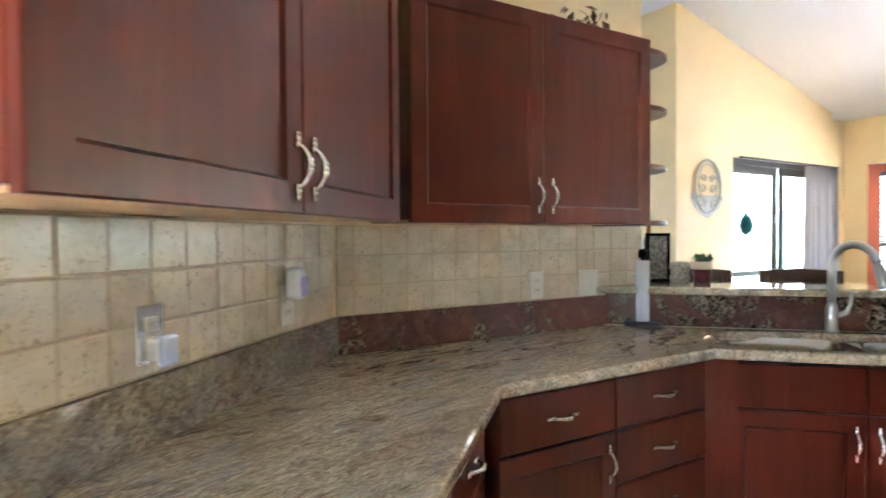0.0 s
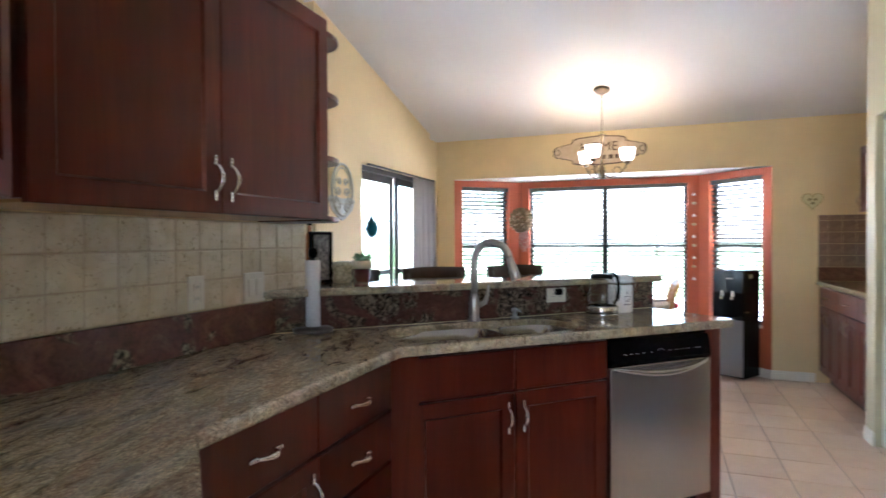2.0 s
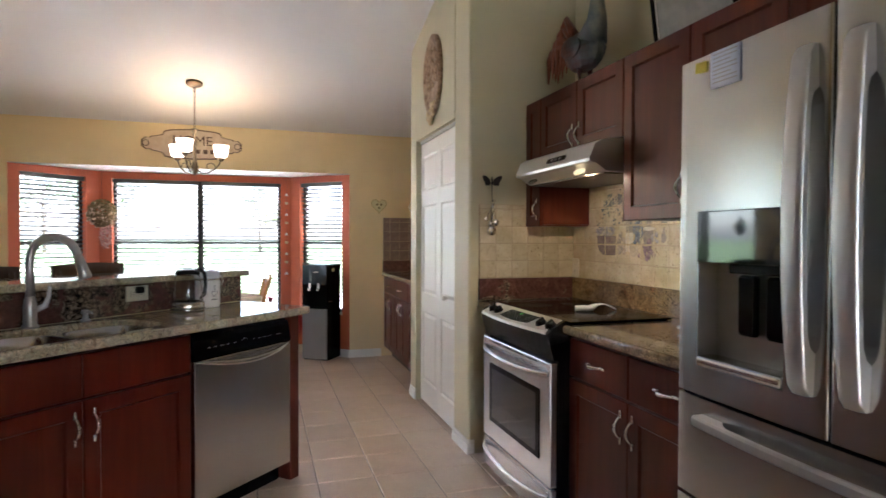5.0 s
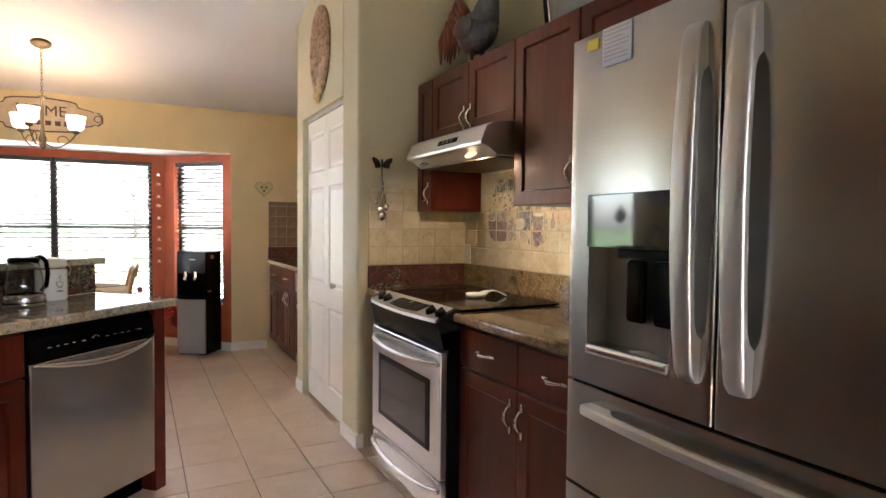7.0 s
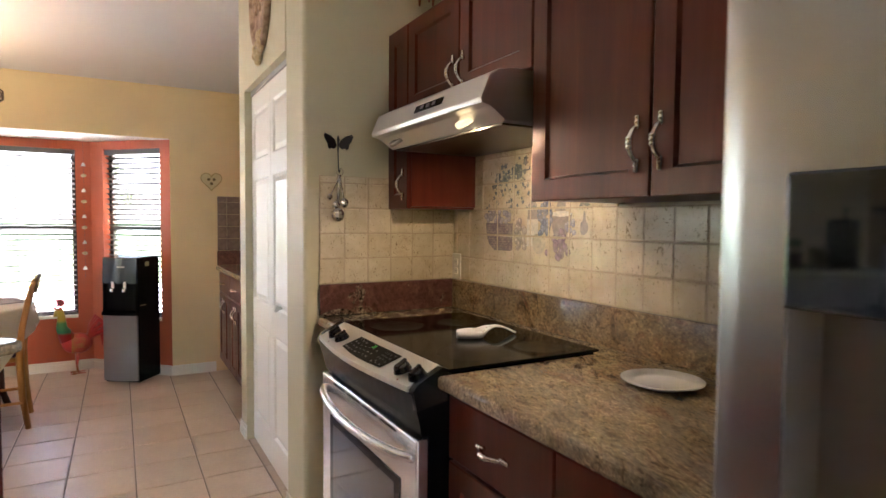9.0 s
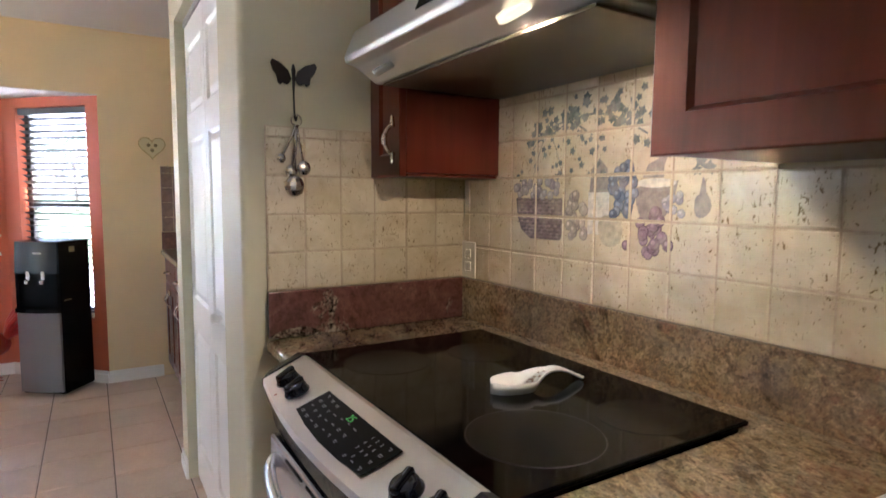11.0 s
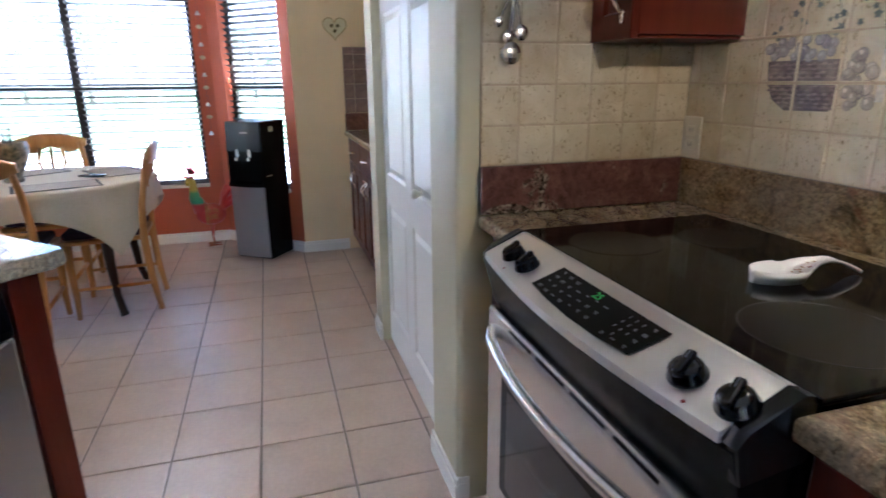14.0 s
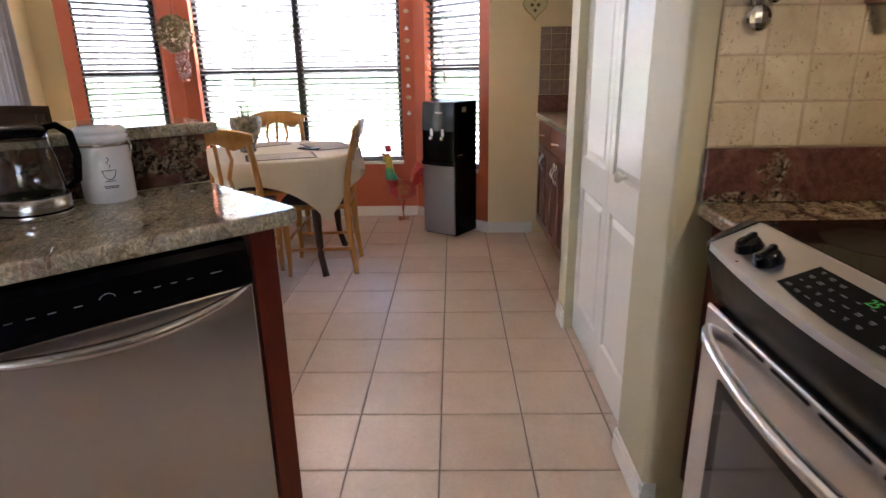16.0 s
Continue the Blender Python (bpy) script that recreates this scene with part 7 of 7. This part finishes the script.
# ---- outdoors: trees ----
BARK = speckled("bark", (0.08, 0.06, 0.045), (0.16, 0.12, 0.09), 12, 0.9, 0.8)
LEAF = speckled("leaf_green", (0.04, 0.075, 0.02), (0.09, 0.13, 0.045), 1.2)


def tree(x, y, h, seed):
    random.seed(seed)
    t = thing("tree", pose(x, y, -0.17), "leafy green tree beyond the patio", "tree", "trees beyond the patio")
    bm = bmesh.new()
    tube(bm, [(0, 0, 0), (0.1, 0, h * 0.25), (0.0, 0.1, h * 0.5), (0.1, 0, h * 0.8)], [0.2, 0.16, 0.12, 0.04], 10)
    tips = []
    for i in range(9):
        a, z0 = i * 0.7 + random.random(), h * random.uniform(0.3, 0.62)
        r = h * random.uniform(0.18, 0.32)
        tip = (r * math.cos(a), r * math.sin(a), z0 + h * random.uniform(0.12, 0.3))
        tube(bm, [(0.05, 0, z0), (0.5 * tip[0], 0.5 * tip[1], z0 + 0.4 * (tip[2] - z0)), tip], [0.07, 0.05, 0.015], 6)
        tips.append(tip)
    part("trunk", bm, BARK, t, "rough brown trunk")
    bm = bmesh.new()
    for tip in tips + [(0.1, 0, h * 0.85)]:
        for _ in range(130):
            c = Vector(tip) + Vector((random.gauss(0, 1), random.gauss(0, 1), random.gauss(0, 0.7))) * h * 0.085
            m = Matrix.Translation(c) @ Euler((random.uniform(-1, 1), random.uniform(-1, 1), random.uniform(0, 6.28))).to_matrix().to_4x4()
            s = random.uniform(0.10, 0.2)
            bm.faces.new([bm.verts.new(m @ Vector(p)) for p in ((-s, 0, 0), (0, -0.5 * s, 0.03), (s, 0, 0), (0, 0.5 * s, 0.03))])
    part("crown", bm, LEAF, t, "loose leafy crown")


for i, (x, y, h) in enumerate(((46, 13, 7.5), (52, 19, 8.5), (56, 2, 7.0))):
    tree(x, y, h, 30 + i)

# ---- wall tiles ----
def tile_mesh(w, h, seed):
    """A tumbled stone tile in the xz plane, 1 by 1 grid unit, with softened chipped edges; its back at y = 0."""
    random.seed(seed)
    n = 5
    rim = []
    for k in range(4):
        for i in range(n):
            u = i / n
            j = 0.0016 * (random.random() - 0.5)
            x, z = ((u, j), (1 - j, u), (1 - u, 1 - j), (j, 1 - u))[k]
            rim.append(((x - 0.5) * w if k in (0, 2) else (x - 0.5) * w, (z - 0.5) * h))
    bm = bmesh.new()
    back = [bm.verts.new((x, 0, z)) for x, z in rim]
    side = [bm.verts.new((x, 0.0045, z)) for x, z in rim]
    top = [bm.verts.new((x * (0.93 + 0.025 * random.random()), 0.0065, z * (0.93 + 0.025 * random.random()))) for x, z in rim]
    N = len(rim)
    for a, b in ((back, side), (side, top)):
        for i in range(N):
            bm.faces.new((a[i], b[i], b[(i + 1) % N], a[(i + 1) % N]))
    bm.faces.new(top[::-1])
    bmesh.ops.recalc_face_normals(bm, faces=bm.faces)
    me = bpy.data.meshes.new("tile")
    bm.to_mesh(me)
    bm.free()
    return me


TW, TH = 0.106, 0.1035
variants = [tile_mesh(TW - 0.004, TH - 0.004, s) for s in range(5)]
for me in variants:
    me.materials.append(TRAVERTINE)
brown_tile = tile_mesh(TW - 0.004, TH - 0.004, 9)
brown_tile.materials.append(speckled("brown_ceramic", (0.17, 0.10, 0.065), (0.24, 0.15, 0.10), 30, 0.4))


def tile_wall(parent, m, xs, zs, skip=None, meshes=variants):
    """Tiles between the joint lines xs and zs of a wall's local frame, over a grout bed."""
    bed = bmesh.new()
    k = 0
    for a, b in zip(xs, xs[1:]):
        for c, d in zip(zs, zs[1:]):
            if skip and skip((a + b) / 2, (c + d) / 2):
                continue
            box(bed, a, b, 0.0006, 0.0070, c, d, m=m)
            t = new("tile", meshes[(k * 7 + int(a * 100)) % len(meshes)])
            t.parent = parent
            t.matrix_basis = m @ pose((a + b) / 2, 0.003, (c + d) / 2, 0.25 * math.sin(k * 1.7), 0, 0.25 * math.sin(k * 2.9)) @ Matrix.Diagonal(((b - a - 0.004) / (TW - 0.004), 1, (d - c - 0.004) / (TH - 0.004), 1))
            k += 1
    g = part("grout", bed, GROUT, parent, "sandy grout bed")
    return g


def steps(a, b, s):
    n = [a]
    while n[-1] + s < b - 0.02:
        n.append(n[-1] + s)
    return n + [b]


ws = bpy.data.objects["wall_stove"]
xs = sorted([-0.0095] + [-0.043 - TW * k for k in range(18)])
zs = [1.0445 + TH * k for k in range(7)]
tile_wall(ws, pose(0, 0, 0), xs, zs, lambda x, z: z > 1.36 and (x > -0.16 or x < -1.0))
wb = bpy.data.objects["wall_pantry_side"]
tile_wall(wb, pose(0, 0, 0, 0, 0, 90), [0.0095] + [0.115 + 0.1045 * k for k in range(6)], [1.0445 + TH * k for k in range(5)] + [1.0445 + TH * 4 + 0.028],
          lambda y, z: z > 1.37 and y < 0.33)
wn_ = bpy.data.objects["wall_north"]
tile_wall(wn_, pose(0, WALL_B, 0, 0, 0, 180), steps(0.842, 2.388, TW), [1.051, 1.155, 1.26, 1.3655])
wl = bpy.data.objects["wall_slanted"]
tile_wall(wl, RUN_A, steps(0.012, 1.45, TW), [1.051, 1.155, 1.26, 1.3655])
bw = bpy.data.objects["wall_bay_near"]
tile_wall(bw, pose(BAY_X, 0, 0, 0, 0, 90), steps(0.004, 0.61, TW), [1.041 + TH * k for k in range(5)] + [1.04 + TH * 4 + 0.05], meshes=[brown_tile])

# ---- fruit mural fired onto the tiles ----
mural = thing("tile_mural", pose(0, 0.0099, 0), "fruit and ivy picture printed on the stone tiles", "mural")
random.seed(77)


def clip(poly, axis, limit, sign):
    out = []
    for i, p in enumerate(poly):
        q = poly[(i + 1) % len(poly)]
        d0, d1 = (p[axis] - limit) * sign, (q[axis] - limit) * sign
        if d0 >= 0:
            out.append(p)
        if (d0 > 0 > d1) or (d0 < 0 < d1):
            k = d0 / (d0 - d1)
            out.append((p[0] + (q[0] - p[0]) * k, p[1] + (q[1] - p[1]) * k))
    return out


def stamp(bm, poly, layer):
    """Lay a printed outline on the wall tiles, broken at the joints."""
    xs = [p[0] for p in poly]
    zs = [p[1] for p in poly]
    i0, i1 = int((-0.043 - max(xs)) // TW), int((-0.043 - min(xs)) // TW)
    k0, k1 = int((min(zs) - 1.0445) // TH), int((max(zs) - 1.0445) // TH)
    for i in range(i0, i1 + 1):
        for k in range(k0, k1 + 1):
            q = poly
            for axis, limit, sign in ((0, -0.043 - TW * (i + 1) + 0.004, 1), (0, -0.043 - TW * i - 0.004, -1), (1, 1.0445 + TH * k + 0.004, 1), (1, 1.0445 + TH * (k + 1) - 0.004, -1)):
                q = clip(q, axis, limit, sign) if len(q) > 2 else []
            if len(q) > 2:
                bm.faces.new([bm.verts.new((x, layer, z)) for x, z in q])


def ink(name, a, b):
    m0 = mat(name, a, 0.5)
    v = coords(m0, world_space=True)
    geo = nd(m0, "NewGeometry")
    c = ramp(m0, geo.outputs["Random Per Island"], [(0, a), (1, b)])
    n = ramp(m0, noise_tex(m0, v, 70, 4, 0.65), [(0.3, (0.70, 0.70, 0.70)), (0.7, (1.25, 1.22, 1.18))])
    c = mix(m0, 1.0, c, n, "MULTIPLY")
    worn = ramp(m0, noise_tex(m0, v, 26, 5, 0.65), [(0.45, (0.02, 0.02, 0.02)), (0.68, (0.38, 0.38, 0.38))])
    ln(m0, mix(m0, worn, c, (0.50, 0.42, 0.29)), bsdf(m0).inputs["Base Color"])
    return m0


def printed(bm, material, label):
    return tagged(part("print", bm, material, mural, label), kind="stuff")


def rounded(x, z, r, rz=None, n=14, wob=0.0):
    rz = rz or r
    return [(x + r * (1 + wob * math.sin(3 * t + x * 90)) * math.cos(t), z + rz * (1 + wob * math.sin(2 * t + z * 80)) * math.sin(t)) for t in [2 * math.pi * i / n for i in range(n)]]


def grapes(items, base, layer):
    """Round grapes, each with a dark edge and a paler cheek."""
    name, dark, light = base
    rim, body, cheek = bmesh.new(), bmesh.new(), bmesh.new()
    for i, (x, z, r) in enumerate(items):
        y = layer + 0.00002 * i
        stamp(rim, rounded(x, z, r), y)
        stamp(body, rounded(x + 0.08 * r, z + 0.06 * r, r * 0.84), y + 0.000007)
        stamp(cheek, rounded(x + 0.25 * r, z + 0.25 * r, r * 0.36), y + 0.000014)
    printed(rim, ink(name + "_edge", tuple(c * 0.6 for c in dark), dark), "printed grape edges")
    printed(body, ink(name, dark, light), "printed grapes")
    printed(cheek, ink(name + "_cheek", light, tuple(min(1, c * 1.5) for c in light)), "printed pale grape highlights")


def bunch(cx, z0, z1, wide, r, n):
    out = []
    for i in range(n):
        u = (i + random.random()) / n
        w = wide * (0.35 + 0.65 * math.sin(math.pi * (0.15 + 0.8 * u)))
        out.append((cx + random.uniform(-1, 1) * w, z0 + (z1 - z0) * u, r * random.uniform(0.85, 1.1)))
    random.shuffle(out)
    return out


# still life behind: ale jar, candle, bowl, flask
back = bmesh.new()
stamp(back, [(-0.69, 1.325), (-0.80, 1.338), (-0.79, 1.29), (-0.765, 1.255), (-0.71, 1.25), (-0.695, 1.29)], 0.0006)
stamp(back, [(-0.71, 1.345), (-0.725, 1.375), (-0.75, 1.385), (-0.782, 1.44), (-0.79, 1.43), (-0.765, 1.37), (-0.765, 1.345)], 0.0006)
stamp(back, [(-0.555, 1.312), (-0.56, 1.37), (-0.585, 1.395), (-0.61, 1.37), (-0.615, 1.312)], 0.0006)
stamp(back, rounded(-0.856, 1.288, 0.019, 0.026, 14, 0.08), 0.0006)
stamp(back, [(-0.848, 1.305), (-0.855, 1.345), (-0.862, 1.335), (-0.864, 1.305)], 0.00065)
printed(back, ink("stoneware_ink", (0.23, 0.185, 0.165), (0.30, 0.25, 0.20)), "printed stoneware bowl and flask")
pale = bmesh.new()
stamp(pale, [(-0.552, 1.215), (-0.552, 1.315), (-0.618, 1.315), (-0.618, 1.215)], 0.00068)
stamp(pale, rounded(-0.745, 1.334, 0.052, 0.010), 0.0007)
printed(pale, ink("candle_ink", (0.62, 0.57, 0.46), (0.70, 0.65, 0.53)), "printed candle and bowl rim")
fruit = bmesh.new()
stamp(fruit, rounded(-0.624, 1.224, 0.037, 0.036, 18, 0.03), 0.0008)
stamp(fruit, rounded(-0.612, 1.236, 0.026, 0.026, 18), 0.00082)
printed(fruit, ink("pear_ink", (0.40, 0.33, 0.21), (0.52, 0.45, 0.30)), "printed round fruit")
random.seed(77)
body = bmesh.new()
stamp(body, [(-0.277, 1.30), (-0.471, 1.30), (-0.470, 1.215), (-0.455, 1.192), (-0.34, 1.190), (-0.30, 1.215), (-0.282, 1.26)], 0.0006)
printed(body, ink("basket_shadow", (0.10, 0.065, 0.07), (0.14, 0.09, 0.09)), "printed dark basket")
weave = bmesh.new()
for r in range(11):
    z = 1.199 + r * 0.0092
    k = 0
    x = -0.466 + 0.002 * max(0, 4 - r)
    while x < -0.287 - 0.010 * max(0, 4 - r):
        o = 0.003 * math.sin(math.pi * (k + r))
        h = 0.0034 if (k + r) % 2 else 0.0024
        stamp(weave, rounded(x, z + (0.0012 if (k + r) % 2 else -0.001), 0.0072, h, 8), 0.00075 + 0.00001 * (k % 3))
        x += 0.0125
        k += 1
printed(weave, ink("basket_brown", (0.15, 0.09, 0.095), (0.29, 0.20, 0.18)), "printed woven basket")
grapes([(x, z, r) for x, z, r in bunch(-0.365, 1.305, 1.345, 0.095, 0.0125, 30)], ("dusky_grape", (0.21, 0.17, 0.20), (0.36, 0.32, 0.30)), 0.0009)
grapes(bunch(-0.515, 1.205, 1.31, 0.036, 0.0135, 24), ("pale_grape", (0.30, 0.235, 0.185), (0.47, 0.39, 0.29)), 0.0009)
grapes(bunch(-0.655, 1.262, 1.375, 0.036, 0.0135, 32), ("blue_grape", (0.075, 0.095, 0.15), (0.19, 0.22, 0.29)), 0.0009)
grapes(bunch(-0.735, 1.18, 1.275, 0.034, 0.0135, 22) + [(-0.782, 1.203, 0.014), (-0.672, 1.196, 0.012)], ("purple_grape", (0.135, 0.065, 0.095), (0.29, 0.18, 0.21)), 0.0016)
grapes(bunch(-0.79, 1.27, 1.31, 0.03, 0.010, 10), ("grey_grape", (0.26, 0.24, 0.27), (0.40, 0.37, 0.36)), 0.0009)
ivy = bmesh.new()


def ivy_leaf(x, z, s):
    a0 = random.uniform(0, 6.28)
    pts = []
    for i in range(10):
        r = s * (1.0 if i % 2 == 0 else 0.62) * (1.15 if i == 0 else 1)
        pts.append((x + r * math.cos(a0 + i * 0.628), z + r * math.sin(a0 + i * 0.628)))
    stamp(ivy, pts, 0.0012 + 0.0003 * random.random())


def vine(p0, p1, bowed, w=0.0022, n=14):
    """A thin printed stem along an arc."""
    pts = []
    for i in range(n + 1):
        u = i / n
        pts.append((p0[0] + (p1[0] - p0[0]) * u, p0[1] + (p1[1] - p0[1]) * u + bowed * math.sin(math.pi * u)))
    for a, b in zip(pts, pts[1:]):
        stamp(ivy, [(a[0], a[1] - w), (b[0], b[1] - w), (b[0], b[1] + w), (a[0], a[1] + w)], 0.0011)


vine((-0.335, 1.31), (-0.475, 1.31), 0.15)
vine((-0.41, 1.46), (-0.72, 1.44), 0.05)
vine((-0.345, 1.43), (-0.56, 1.45), 0.05)
for i in range(95):
    u = random.random()
    ivy_leaf(-0.33 - 0.45 * u, 1.455 + 0.05 * math.sin(math.pi * u) + random.gauss(0, 0.022), random.uniform(0.008, 0.0155))
for i in range(42):
    ivy_leaf(random.uniform(-0.60, -0.33), random.uniform(1.35, 1.46), random.uniform(0.006, 0.011))
for x, z, s in ((-0.285, 1.36, 0.009), (-0.30, 1.372, 0.008), (-0.297, 1.35, 0.008), (-0.85, 1.375, 0.014), (-0.868, 1.362, 0.016), (-0.842, 1.358, 0.012), (-0.72, 1.42, 0.012), (-0.74, 1.40, 0.010), (-0.69, 1.43, 0.013)):
    ivy_leaf(x, z, s)
printed(ivy, ink("ivy_ink", (0.075, 0.085, 0.085), (0.19, 0.20, 0.165)), "printed ivy leaves")

# ---- floor tiles ----
FX, FY = 0.314, 0.300


def floor_tile_mesh(seed):
    random.seed(seed)
    bm = bmesh.new()
    w, h = FX - 0.006, FY - 0.006
    lo = [bm.verts.new((x * w / 2, y * h / 2, -0.0058)) for x, y in ((-1, -1), (1, -1), (1, 1), (-1, 1))]
    mid_ = [bm.verts.new((x * w / 2, y * h / 2, -0.0018)) for x, y in ((-1, -1), (1, -1), (1, 1), (-1, 1))]
    hi = [bm.verts.new((x * (w / 2 - 0.0035), y * (h / 2 - 0.0035), 0)) for x, y in ((-1, -1), (1, -1), (1, 1), (-1, 1))]
    for a, b in ((lo, mid_), (mid_, hi)):
        for i in range(4):
            bm.faces.new((a[i], a[(i + 1) % 4], b[(i + 1) % 4], b[i]))
    bm.faces.new(hi)
    return bm


proto = floor_tile_mesh(1)
me = bpy.data.meshes.new("tile")
bmesh.ops.recalc_face_normals(proto, faces=proto.faces)
proto.to_mesh(me)
proto.free()
me.materials.append(FLOOR_TILE)
fl = bpy.data.objects["floor"]
rest_v, rest_f = [], []
random.seed(2)
for i in range(-19, 11):
    for j in range(-4, 25):
        x, y = 0.48 + FX * (i + 0.5), 0.99 + FY * (j + 0.5)
        if x > 3.7 or x < -5.0:
            continue
        if -3.6 < x and 0.5 < y < 4.4 and (x > -0.4 or y < 3.0):
            t = new("tile", me)
            t.parent = fl
            t.matrix_basis = pose(x, y, 0.0003 * random.uniform(-1, 1), random.uniform(-0.05, 0.05), random.uniform(-0.05, 0.05), 0)
        elif -0.15 < y < 7.9:
            b = len(rest_v)
            w, h = FX / 2 - 0.003, FY / 2 - 0.003
            for dz, ins in ((-0.0058, 0), (0.0, 0.003)):
                rest_v += [(x - w + ins, y - h + ins, dz), (x + w - ins, y - h + ins, dz), (x + w - ins, y + h - ins, dz), (x - w + ins, y + h - ins, dz)]
            rest_f += [tuple(b + k for k in q) for q in ((4, 5, 6, 7), (0, 1, 5, 4), (1, 2, 6, 5), (2, 3, 7, 6), (3, 0, 4, 7))]
rm = bpy.data.meshes.new("outer_tiles")
rm.from_pydata(rest_v, [], rest_f)
rm.materials.append(FLOOR_TILE)
ob = new("outer_tiles", rm)
ob.parent = fl
tagged(ob, "beige ceramic floor tiles", kind="stuff")
